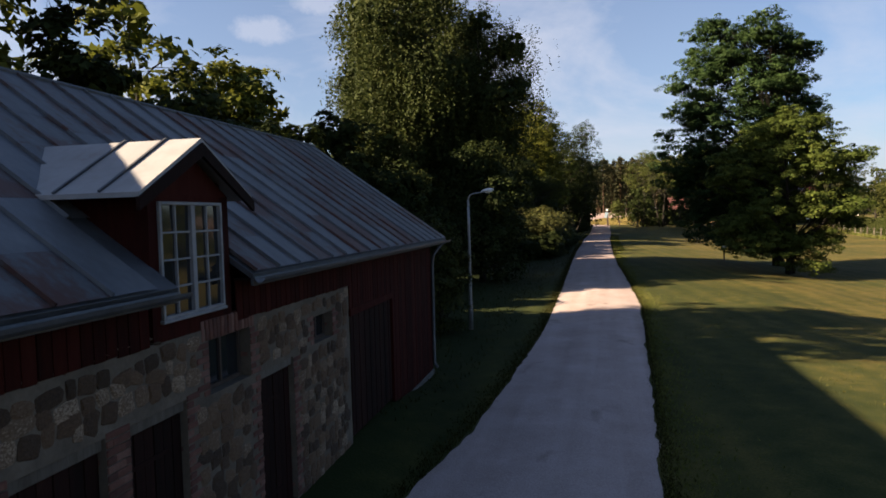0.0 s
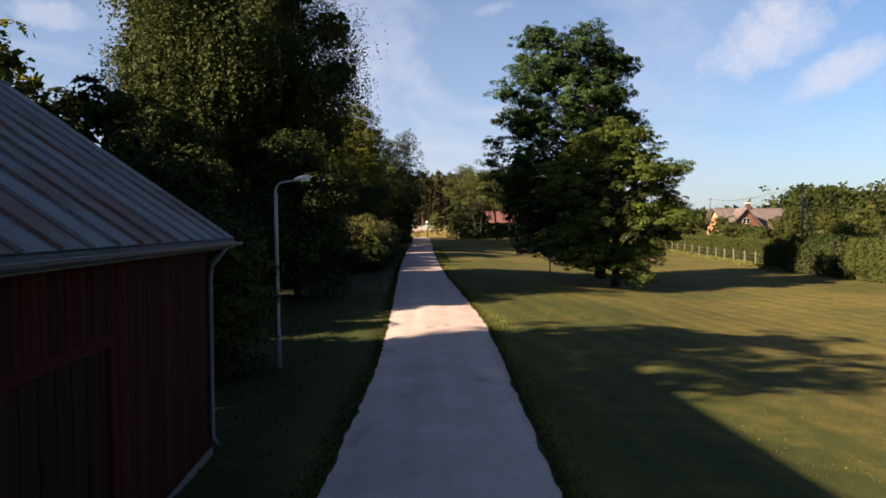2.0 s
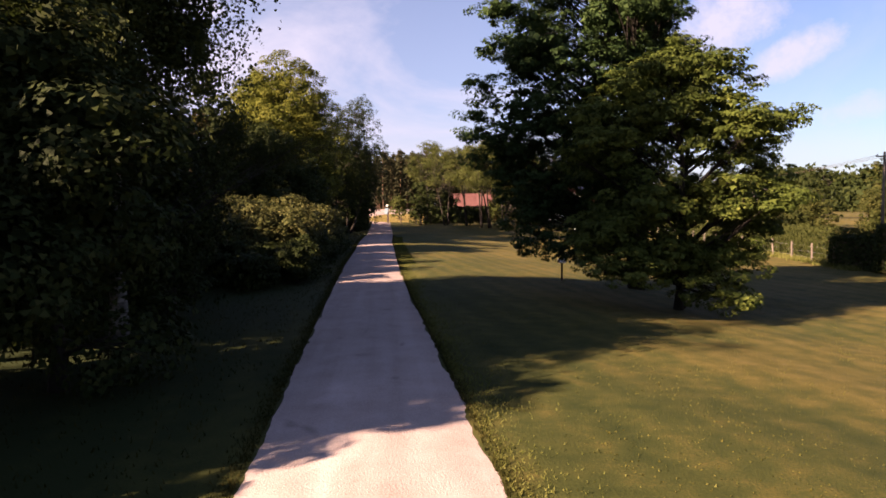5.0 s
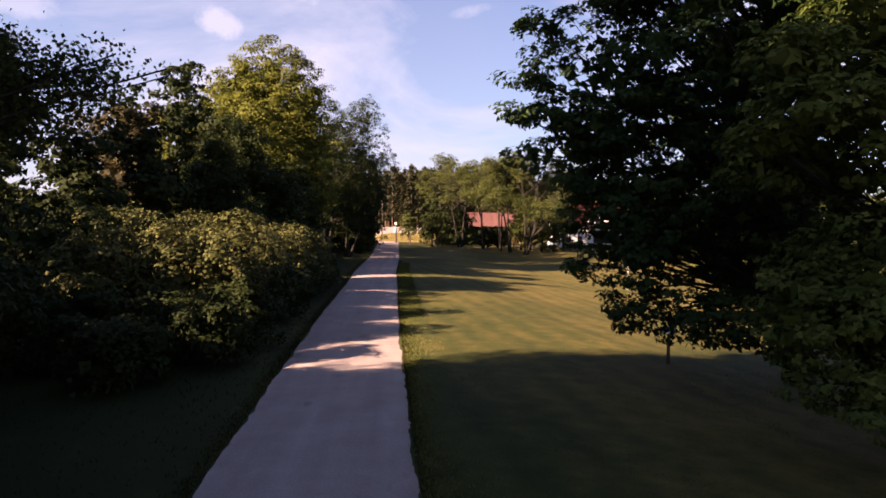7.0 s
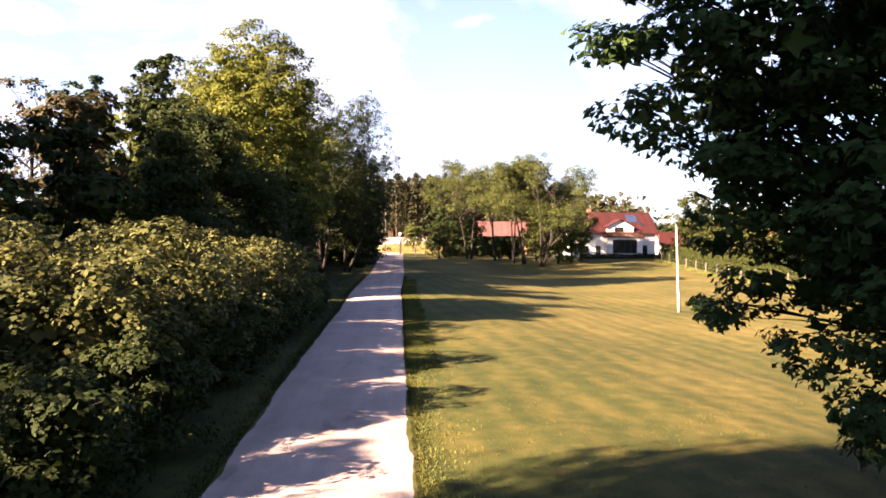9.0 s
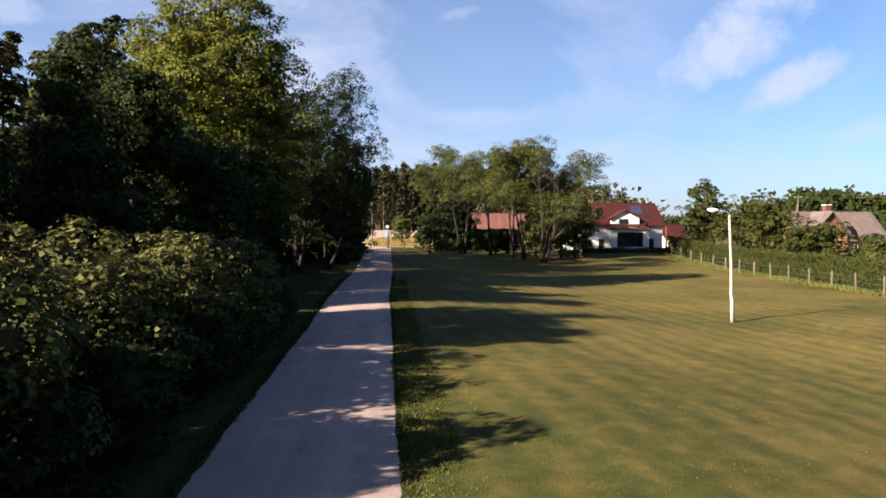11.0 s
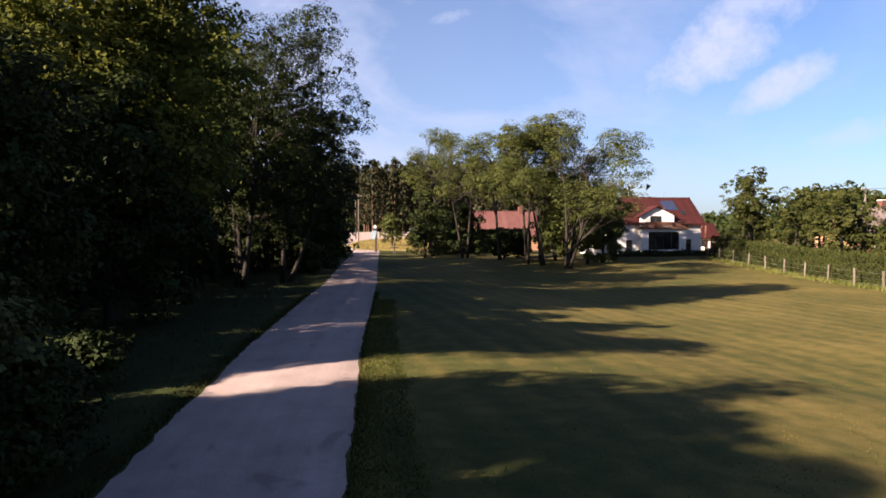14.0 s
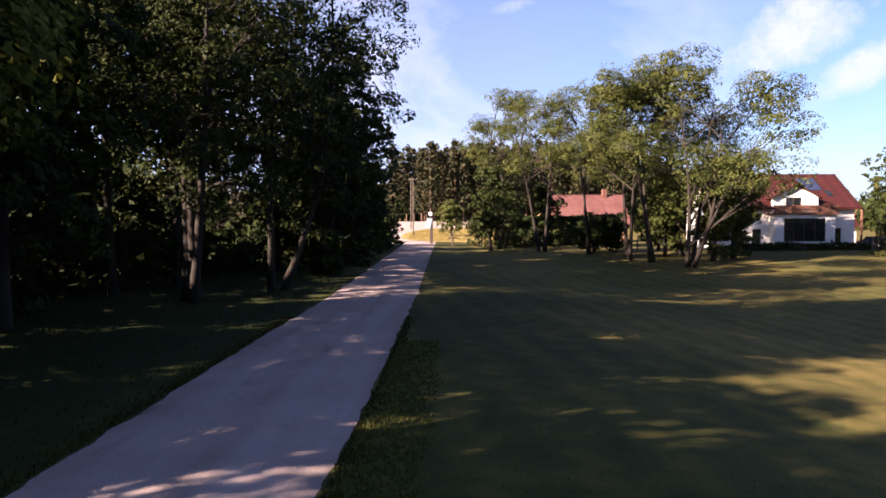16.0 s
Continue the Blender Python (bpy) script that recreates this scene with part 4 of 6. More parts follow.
    for s in range(2):
        a = y0 + f if s == 0 else y0 + half + 0.036
        c = a + half - 0.036 - f
        part("glazing_bar", Shape().box(-0.03, (a + c) / 2 - 0.011, z0 + f, 0.015, (a + c) / 2 + 0.011, z1 - f, 0.004), "grey_white_paint", window)
        for k in range(1, 4):
            zz = z0 + f + (z1 - z0 - 2 * f) * k / 4
            part("glazing_bar", Shape().box(-0.028, a, zz - 0.011, 0.012, c, zz + 0.011, 0.004), "grey_white_paint", window)
        for i in range(2):
            for k in range(4):
                pa = Shape()
                yy0, yy1 = a + (c - a) * i / 2, a + (c - a) * (i + 1) / 2
                zz0, zz1 = z0 + f + (z1 - z0 - 2 * f) * k / 4, z0 + f + (z1 - z0 - 2 * f) * (k + 1) / 4
                tl = 0.004 * rng.normal()
                pa.add([(-0.012 + tl, yy0, zz0), (-0.012, yy1, zz0), (-0.012 - tl, yy1, zz1), (-0.012, yy0, zz1), (-0.016 + tl, yy0, zz0), (-0.016, yy1, zz0), (-0.016 - tl, yy1, zz1), (-0.016, yy0, zz1)],
                       [(0, 1, 2, 3), (7, 6, 5, 4), (0, 4, 5, 1), (1, 5, 6, 2), (2, 6, 7, 3), (3, 7, 4, 0)])
                part("pane", pa, "glass", window)
    sill = Shape().box(-0.02, y0 - 0.02, z0 - 0.035, 0.05, y1 + 0.02, z0, 0.008)
    part("window_sill", sill, "grey_white_paint", window)
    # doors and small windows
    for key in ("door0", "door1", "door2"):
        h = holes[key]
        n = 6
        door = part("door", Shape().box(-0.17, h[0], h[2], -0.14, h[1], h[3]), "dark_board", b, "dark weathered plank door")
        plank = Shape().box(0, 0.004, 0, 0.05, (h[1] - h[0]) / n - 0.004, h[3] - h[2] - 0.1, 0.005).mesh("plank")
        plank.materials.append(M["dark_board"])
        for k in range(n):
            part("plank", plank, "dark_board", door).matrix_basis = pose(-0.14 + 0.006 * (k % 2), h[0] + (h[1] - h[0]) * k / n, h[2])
        fr = Shape()
        fr.box(-0.2, h[0] + 0.005, h[3] - 0.12, -0.03, h[1] - 0.005, h[3] - 0.005, 0.01)
        part("lintel", fr, "grey_wood", door)
        for zz in (h[2] + 0.35, h[3] - 0.5):
            part("hinge", Shape().box(-0.086, h[0] + 0.06, zz, -0.07, h[0] + 0.65, zz + 0.05, 0.004), "dark_board", door)
    for key in ("win2", "swin"):
        h = holes[key]
        fr = Shape()
        e = 0.05
        for q in ((h[0], h[2], h[0] + e, h[3]), (h[1] - e, h[2], h[1], h[3]), (h[0] + e, h[2], h[1] - e, h[2] + e), (h[0] + e, h[3] - e, h[1] - e, h[3]), ((h[0] + h[1]) / 2 - 0.02, h[2] + e, (h[0] + h[1]) / 2 + 0.02, h[3] - e)):
            fr.box(-0.20, q[0], q[1], -0.14, q[2], q[3], 0.004)
        w = part("window", fr, "dark_wood", b, "small deep-set window with dark frame")
        part("pane", Shape().box(-0.175, h[0] + e, h[2] + e, -0.168, h[1] - e, h[3] - e), "glass", w)
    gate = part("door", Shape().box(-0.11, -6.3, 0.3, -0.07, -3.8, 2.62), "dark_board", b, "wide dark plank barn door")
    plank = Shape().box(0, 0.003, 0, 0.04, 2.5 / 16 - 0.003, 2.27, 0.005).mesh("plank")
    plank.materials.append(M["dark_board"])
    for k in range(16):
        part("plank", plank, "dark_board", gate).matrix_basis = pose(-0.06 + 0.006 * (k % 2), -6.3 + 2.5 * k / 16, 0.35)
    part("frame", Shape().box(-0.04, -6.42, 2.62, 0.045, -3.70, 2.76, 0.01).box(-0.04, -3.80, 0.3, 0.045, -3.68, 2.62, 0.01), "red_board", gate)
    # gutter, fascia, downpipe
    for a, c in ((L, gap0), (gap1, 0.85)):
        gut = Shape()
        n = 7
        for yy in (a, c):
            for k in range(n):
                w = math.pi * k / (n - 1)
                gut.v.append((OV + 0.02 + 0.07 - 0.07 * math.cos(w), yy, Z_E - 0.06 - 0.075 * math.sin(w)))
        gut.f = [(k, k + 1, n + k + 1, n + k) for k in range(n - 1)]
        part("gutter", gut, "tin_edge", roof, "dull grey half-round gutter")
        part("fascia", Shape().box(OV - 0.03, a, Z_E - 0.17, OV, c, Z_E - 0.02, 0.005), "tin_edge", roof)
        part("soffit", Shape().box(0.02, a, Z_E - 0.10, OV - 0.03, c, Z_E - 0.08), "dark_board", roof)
    part("downpipe", Shape().tube([(OV + 0.05, 0.12, Z_E - 0.13), (0.10, 0.06, Z_E - 0.45), (0.07, 0.02, 3.1), (0.06, 0.02, 0.3), (0.16, 0.02, 0.15)], [0.045] * 5, 10), "tin_edge", b, "dull grey downpipe", True)
    part("ridge_cap", Shape().tube([(RIDGE, L, Z_R + 0.01), (RIDGE, 0.86, Z_R + 0.01)], [0.05, 0.05], 8), "tin_edge", roof)
    # roof sheets between standing seams, each sheet an object
    pitch = 0.62
    run = math.hypot(OV - RIDGE, Z_R - Z_E)
    ux, uz = (OV - RIDGE) / run, (Z_E - Z_R) / run
    sheets = {}

    def sheet(length):
        key = round(length, 2)
        if key not in sheets:
            s = Shape()
            w = pitch
            prof = [(0, 0), (0.004, 0.045), (0.022, 0.045), (0.026, 0.004), (w * 0.5, 0.010), (w - 0.002, 0.004)]
            n = len(prof)
            nx, nz = -uz, ux
            for d in (0.0, length):
                for p in prof:
                    s.v.append((d * ux + p[1] * nx, p[0], d * uz + p[1] * nz))
            s.f = [(i, i + 1, n + i + 1, n + i) for i in range(n - 1)]
            me = s.mesh("roof_panel")
            me.materials.append(M["tin"])
            sheets[key] = me
        return sheets[key]
    k = 0
    y = 0.85 - pitch
    while y > -17.5:
        low = run if (y + pitch < gap0 or y > gap1) else (-0.55 - RIDGE) / ux
        cut1 = (1.35, 2.2, 1.7)[k % 3]
        pieces = [(0.0, cut1), (cut1, min(cut1 + 2.0, low)), (cut1 + 2.0, low)]
        for a, c in pieces:
            if c - a < 0.2:
                continue
            ob = part("roof_panel", sheet(c - a), "tin", roof)
            ob.matrix_basis = pose(RIDGE + a * ux - 0.002 * (a > 0), y, Z_R + a * uz + 0.003 + (0.004 if a == 0 else 0) + 0.004 * rng.random())
        y -= pitch
        k += 1
    # boards above the stone and on the end bay
    boards = {}

    def board(h):
        key = round(h, 2)
        if key not in boards:
            me = Shape().box(0, 0, 0, 0.026, 0.142, h, 0.005).mesh("board")
            me.materials.append(M["red_board"])
            boards[key] = me
        return boards[key]
    y = -17.5
    while y < -0.05:
        if not (DC - DH - 0.1 < y < DC + DH - 0.05):
            if y < -6.42 or -6.42 <= y < -3.7:
                z0 = 3.20 if y < -6.42 else 2.76
            else:
                z0 = 0.12
            ob = part("board", board(3.72 - z0), "red_board", b)
            ob.matrix_basis = pose(-0.005 + 0.006 * rng.random(), y, z0 - 0.02 * rng.random())
        y += 0.15
    # bricks round the openings
    bk = Shape().box(-0.20, -0.12, -0.034, 0.012, 0.12, 0.034, 0.008).mesh("brick")
    bk.materials.append(M["brick"])
    hb = Shape().box(-0.20, -0.06, -0.034, 0.012, 0.06, 0.034, 0.008).mesh("brick")
    hb.materials.append(M["brick"])
    blocked = []
    for key, h in holes.items():
        z = max(h[2], 0.25) + 0.04
        i = 0
        while z < h[3] + 0.02:
            for s, edge in ((-1, h[0]), (1, h[1])):
                long = (i + (s > 0)) % 2
                half_l = 0.12 if long else 0.06
                ob = part("brick", bk if long else hb, "brick", stone_wall)
                ob.matrix_basis = pose(0.004 * rng.normal(), edge + s * (half_l + 0.003), z, 0, 0, rng.normal() * 1.2)
            z += 0.079
            i += 1
        y = h[0] - 0.1
        while y < h[1] + 0.1 and key == "win2":
            ob = part("brick", bk, "brick", stone_wall)
            ob.matrix_basis = pose(0.003 * rng.normal(), y, h[3] + 0.12, 90 + rng.normal() * 2, 0, 0)
            y += 0.079
        blocked.append((h[0] - 0.22, h[1] + 0.22, h[2] - 0.05, h[3] + (0.24 if key == "win2" else 0.04)))
    # fieldstones
    kinds = []
    for k in range(14):
        bm = bmesh.new()
        bmesh.ops.create_icosphere(bm, subdivisions=2, radius=1.0)
        sd = Vector((k * 7.3, 2.1, 5.5))
        for v in bm.verts:
            p = v.co.copy()
            sq = Vector((p.x, math.copysign(abs(p.y) ** 0.5, p.y), math.copysign(abs(p.z) ** 0.5, p.z)))
            v.co = sq * (1 + 0.30 * noise.noise(p * 1.3 + sd))
        me = bpy.data.meshes.new("stone")
        bm.to_mesh(me)
        bm.free()
        me.materials.append(M["stone"])
        kinds.append(me)
    z = 0.2
    count = 0
    while z < 3.12:
        rowh = rng.uniform(0.13, 0.22)
        y = -14.6 + rng.uniform(0, 0.3)
        while y < -6.45:
            w = rng.uniform(0.12, 0.32)
            cy, cz = y + w / 2, z + rowh / 2 + rng.normal() * 0.03
            if cy + w / 2 < -6.42 and not any(q[0] - w * 0.25 < cy < q[1] + w * 0.25 and q[2] - 0.08 < cz < q[3] + 0.08 for q in blocked) and count < 300:
                ob = part("stone", kinds[rng.integers(14)], "stone", stone_wall, smooth_faces=False)
                ob.matrix_basis = pose(-0.022, cy, cz, rng.normal() * 9, 0, 0) @ Matrix.Diagonal((0.042, w * 0.54, min(rowh, 3.14 - z) * 0.60, 1))
                count += 1
                y += w + 0.004
            else:
                y += 0.05
        z += rowh
    return b


barn()


# ---- street lamps ----
def street_lamp(x, y, height, arm, turn, material, r, label, lean=(0, 0), foot=0.9, head=1.0, group="street lamps"):
    t = thing("street_lamp", label, "street lamp", pose(x, y, gz(x, y), 0, 0, turn), group)
    pole = Shape()
    pole.tube([(0, 0, -0.2), (lean[0] * 0.15, 0, foot), (lean[0] * 0.35, lean[1] * 0.2, foot + 0.3), (lean[0] * 0.45, lean[1] * 0.5, height * 0.5), (lean[0] * 0.75, lean[1] * 0.8, height * 0.75), (lean[0], lean[1], height - 0.25)], [r * 1.45, r * 1.4, r * 1.1, r * 0.98, r * 0.86, r * 0.74], 12)
    part("pole", pole, material, t, smooth_faces=True)
    a = Shape()
    lx, ly = lean
    pts = [(lx, ly, height - 0.5)] + [(lx + 0.25 * (1 - math.cos(w)), ly, height - 0.25 + 0.25 * math.sin(w)) for w in np.linspace(0, math.pi / 2, 7)] + [(lx + arm - 0.4 * head, ly, height + 0.05)]
    a.tube(pts, [0.03] * len(pts), 8)
    part("arm", a, "galvanised", t, smooth_faces=True)
    part("collar", Shape().tube([(lx, ly, height - 0.5), (lx, ly, height - 0.38)], [r * 0.85, r * 0.85], 12), "galvanised", t)
    bm = bmesh.new()
    bmesh.ops.create_uvsphere(bm, u_segments=14, v_segments=8, radius=1.0)
    for v in bm.verts:
        v.co = Vector((v.co.x * 0.30 * (1 - 0.15 * (v.co.x < 0)), v.co.y * 0.115 * (1 + 0.25 * v.co.x), v.co.z * (0.085 if v.co.z > 0 else 0.05)))
    me = bpy.data.meshes.new("lamp_head")
    bm.to_mesh(me)
    bm.free()
    me.materials.append(M["lamp_shell"])
    hd = part("lamp_head", me, "lamp_shell", t, "pale oval lamp head", True)
    hd.matrix_basis = pose(lx + arm - 0.22 * head, ly, height + 0.09, 0, -7, 0) @ Matrix.Scale(head, 4)
    bm = bmesh.new()
    bmesh.ops.create_uvsphere(bm, u_segments=12, v_segments=6, radius=1.0)
    for v in bm.verts:
        v.co = Vector((v.co.x * 0.17, v.co.y * 0.095, v.co.z * 0.07))
    me = bpy.data.meshes.new("diffuser")
    bm.to_mesh(me)
    bm.free()
    me.materials.append(M["diffuser"])
    df = part("diffuser", me, "diffuser", hd, smooth_faces=True)
    df.matrix_basis = pose(0.07, 0, -0.035)
    return t


street_lamp(-4.62, 28.42, 5.25, 1.05, -18, "galvanised", 0.062, "grey steel street lamp at the verge beside shrubs")
street_lamp(22.66, 104.8, 7.02, 1.25, 165, "white_concrete", 0.085, "pale concrete street lamp with a slight bend on the lawn", lean=(0.3, 0.05), foot=1.4, head=1.4)


# ---- info post by the maple ----
def info_post(x, y):
    t = thing("info_post", "short wooden post with a tilted pale notice plate", "sign", pose(x, y, gz(x, y), 0, 0, -20))
    part("post", Shape().box(-0.06, -0.06, -0.2, 0.06, 0.06, 1.18, 0.012), "grey_wood", t)
    pl = part("plate", Shape().box(-0.26, -0.2, -0.015, 0.26, 0.2, 0.015, 0.006), "sign_white", t, "pale tilted notice plate")
    pl.matrix_basis = pose(0, 0, 1.28, 38, 0, 0)
    for k in range(5):
        br = part("text_bar", Shape().box(-0.2, -0.012, 0, 0.2 - 0.05 * (k % 3), 0.012, 0.003), "blue_board", pl)
        br.matrix_basis = pose(0, 0.12 - 0.06 * k, 0.0155)


info_post(11.2, 69.4)

# ---- trees: the maples on the lawn ----
def maples():
    a = [(-4.6, 0, 17.9, 2.9, 3.0, 2.4), (-1.2, 0, 18.2, 3.2, 3.0, 2.4), (0.6, 0, 16.2, 2.4, 2.6, 2.2), (0.2, 0, 14.0, 2.4, 2.6, 2.2), (-6.6, 0, 14.6, 3.0, 3.0, 3.0), (-3.0, -1.5, 14.6, 3.6, 3.4, 3.2), (0.5, 0.5, 12.4, 3.4, 3.4, 3.0),
         (-7.8, -1.0, 10.4, 3.0, 3.2, 2.8), (-4.0, -2.5, 10.4, 3.6, 3.4, 3.0), (0, 2, 9.0, 3.6, 3.6, 3.0), (-6.6, -1.6, 6.8, 2.9, 3.0, 2.4), (-3.5, -3.0, 6.5, 3.6, 3.4, 2.6), (-1, 3, 6.0, 4.0, 4.0, 3.0), (-6.8, -1.2, 4.8, 2.4, 2.4, 1.7), (-2.4, -1.8, 5.0, 2.8, 2.4, 1.6), (-6.0, -3.0, 12.5, 2.4, 2.4, 2.2), (-4.3, -2.4, 2.8, 1.9, 1.8, 1.4), (-2.2, -3.2, 2.3, 1.9, 1.8, 1.4), (-3.5, 0.5, 3.2, 2.2, 2.0, 1.3)]
    a = [(q[0] * 0.97 - 0.1, q[1], q[2] + max(0, q[2] - 10) * 0.27, q[3] * k, q[4] * k, q[5] * k) for q in a for k in [0.93 if q[2] > 7 else 0.85]]
    reach = [(-7.6, -3.8, 3.6, 1.2, 1.1, 0.7), (-6.4, -4.2, 3.1, 1.3, 1.1, 0.8), (-6.8, -3.0, 4.6, 1.3, 1.2, 0.8), (-5.2, -4.6, 2.9, 1.3, 1.1, 0.8), (-7.4, -4.0, 2.9, 0.9, 0.9, 0.7), (-7.9, -1.4, 6.6, 1.3, 1.2, 0.9), (-7.4, -1.6, 7.8, 1.4, 1.3, 0.8), (-6.8, -2.2, 5.8, 1.4, 1.3, 0.8), (-8.4, -1.0, 8.8, 1.3, 1.2, 0.7), (-10.2, 0.4, 9.4, 1.1, 1.0, 0.45), (-10.0, -0.6, 10.6, 1.1, 1.1, 0.5), (-9.9, -0.4, 8.0, 1.1, 1.1, 0.5), (-9.7, -0.8, 12.2, 1.2, 1.1, 0.5), (-9.0, -0.6, 14.4, 1.2, 1.2, 0.6), (-8.6, -0.4, 16.6, 1.2, 1.2, 0.6)]
    make_tree("maple_tree", "tall dense maple with dark green crown reaching low over the lawn", 15.6, 68.3, 22.0, a + reach + boughs(np.random.default_rng(35), a, 170, 1.2, 0.55, 3.8), 172000, 0.155, "maple_leaf", core=0.045, core_size=0.4, trunk_r=0.42, seed=31, clump=0.5, flat=0.45, inner=0.45, upright=0.8, twigs=5, category="tree", group="maples on the lawn", per_clump=48, lobed_below=7.0)
    b = [(-0.2, 0, 11.4, 2.0, 2.1, 1.7), (-2.2, 0, 10.5, 2.1, 2.2, 1.9), (2.0, 0, 10.2, 2.0, 2.1, 1.8), (3.6, 0, 8.6, 1.7, 1.9, 1.7), (-3.4, -0.3, 8.0, 2.1, 2.2, 2.0), (0.5, -1.2, 8.6, 2.7, 2.6, 2.3), (4.1, 0, 6.4, 1.6, 1.8, 1.4),
         (2.0, -1.0, 5.4, 2.4, 2.4, 1.7), (-2.0, -1.2, 5.2, 2.7, 2.5, 1.8), (-4.2, -1.6, 3.4, 1.6, 1.6, 1.1), (-1.5, -2.0, 2.9, 2.0, 1.7, 0.9), (1.5, -1.4, 3.1, 2.0, 1.8, 0.9), (3.5, -0.6, 4.1, 1.5, 1.5, 1.0), (-3.7, -3.0, 2.3, 1.4, 1.3, 0.7)]
    b = [(q[0], q[1], q[2], q[3] * 0.93, q[4] * 0.93, q[5] * 0.93) for q in b]
    b += [(-1.5, -2.4, 2.2, 1.5, 1.2, 0.7), (1.2, -2.6, 2.0, 1.5, 1.2, 0.7), (-0.2, -3.0, 1.3, 1.3, 1.0, 0.8), (1.0, -2.8, 0.9, 1.2, 0.9, 0.7), (0.4, -2.2, 2.3, 1.3, 1.1, 0.6), (-0.8, 1.6, 2.2, 1.8, 1.4, 0.8)]
    make_tree("maple_tree", "smaller maple beside the tall one, leaves coloured as sunlit, branches to the ground", 14.5, 60.2, 13.8, b + boughs(np.random.default_rng(36), b, 80, 1.0, 0.45), 86000, 0.15, "sunlit_maple_leaf", core=0.045, core_size=0.38, trunk_r=0.24, seed=33, clump=0.48, flat=0.45, inner=0.45, upright=0.8, twigs=5, forks=2, group="maples on the lawn", per_clump=46, lobed_below=6.0)


maples()


# ---- trees along the road's shaded side ----
def birch(x, y, h, r, base, seed, n, label="tall birch with hanging twigs", extra=(), size=0.2, pattern=TRI, more=()):
    rng = np.random.default_rng(seed)
    make_tree("birch_tree", label, x, y, h, ball_lobes(rng, h, r, base, 11) + list(more) + list(extra), int(n * 1.45), size * 0.84, "birch_leaf", "birch_bark", 0.24, seed, core=0.03, core_size=0.5, tips=len(extra), pattern=pattern, hang=2.6, clump=1.0, per_clump=60, inner=0.45, group="birches by the lamp", top=0.9)


birch(-8.6, 52.0, 20.0, 4.4, 5.5, 41, 58000, size=0.135, pattern=KITE, more=[(2.5, 0.2, 16.6, 1.9, 1.8, 2.0), (2.7, 0.4, 13.6, 1.9, 1.8, 2.0)], extra=[(3.0, 2.2, 6.0, 0.6, 0.6, 0.6), (3.4, 2.4, 7.4, 0.4, 0.6, 0.9), (4.0, 2.4, 6.5, 0.45, 0.45, 0.4), (4.7, 2.5, 6.65, 0.45, 0.45, 0.35), (5.1, 2.5, 6.3, 0.4, 0.35, 0.35), (5.4, 2.6, 6.75, 0.35, 0.3, 0.2), (6.0, 2.6, 6.75, 0.3, 0.25, 0.15), (6.6, 2.7, 6.6, 0.2, 0.2, 0.1)])
birch(-13.2, 47.5, 24, 5.0, 5.0, 42, 40000)
# added birch, placed to throw shade on the tall maple
birch(-18.5, 55.4, 27.0, 3.0, 8.0, 45, 26000)
birch(-11.5, 54.5, 22.5, 4.5, 3.5, 43, 34000)
# added like the one above, for its shade on the maple
birch(-14.5, 55.3, 26.5, 4.6, 3.5, 44, 40000)


def broadleaf(x, y, h, r, base, seed, n, size, material, label, name="broadleaf_tree", forks=1, lobes=9, clump=0.8, inner=0.5, tr=None, shift=(0, 0), group="trees beside the lane", per=26, bark="bark", twigs=6):
    rng = np.random.default_rng(seed)
    close = x > -15 and y < 150
    if close and y < 106:
        size, n = size * 0.78, n * 1.25
    return make_tree(name, label, x, y, h, [(q[0] + shift[0] * q[2] / h, q[1] + shift[1] * q[2] / h, *q[2:]) for q in ball_lobes(rng, h, r, base, lobes)], int(n * (1.0 if close else 0.62)), min(size, 0.26) * 0.92 if close else size * 1.05, material, bark, tr or h * 0.014 + 0.05, seed, clump=clump, inner=max(inner, 0.6), forks=forks, group=group, per_clump=per * 2, twigs=twigs, wob=0.02 if forks == 1 else 0.045, core=0.05 if per > 20 else 0.012, core_size=min(0.3 + 0.06 * r, 0.4) if close else 0.3 + 0.06 * r)


# dark trees and undergrowth between barn and shrubbery; several are added only to cast shade
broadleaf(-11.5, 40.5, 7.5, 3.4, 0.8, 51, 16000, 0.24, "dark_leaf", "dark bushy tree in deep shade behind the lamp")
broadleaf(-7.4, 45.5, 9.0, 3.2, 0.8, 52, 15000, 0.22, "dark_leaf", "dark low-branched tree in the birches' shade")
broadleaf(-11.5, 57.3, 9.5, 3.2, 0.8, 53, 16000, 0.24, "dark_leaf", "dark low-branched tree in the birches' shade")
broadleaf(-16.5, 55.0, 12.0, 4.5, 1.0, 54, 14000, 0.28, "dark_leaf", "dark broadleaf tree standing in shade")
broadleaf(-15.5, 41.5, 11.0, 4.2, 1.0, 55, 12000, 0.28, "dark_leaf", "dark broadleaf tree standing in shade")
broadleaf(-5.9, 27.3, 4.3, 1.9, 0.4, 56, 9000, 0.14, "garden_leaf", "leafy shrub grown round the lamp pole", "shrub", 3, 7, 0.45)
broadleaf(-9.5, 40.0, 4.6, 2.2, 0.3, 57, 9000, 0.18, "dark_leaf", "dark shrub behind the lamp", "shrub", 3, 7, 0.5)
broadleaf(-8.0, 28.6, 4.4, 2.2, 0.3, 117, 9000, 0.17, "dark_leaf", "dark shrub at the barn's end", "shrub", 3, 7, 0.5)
broadleaf(-13.6, 28.4, 5.0, 2.6, 0.3, 118, 9000, 0.2, "dark_leaf", "dark shrub added behind the barn's end to shade the verge", "shrub", 3, 7, 0.5)
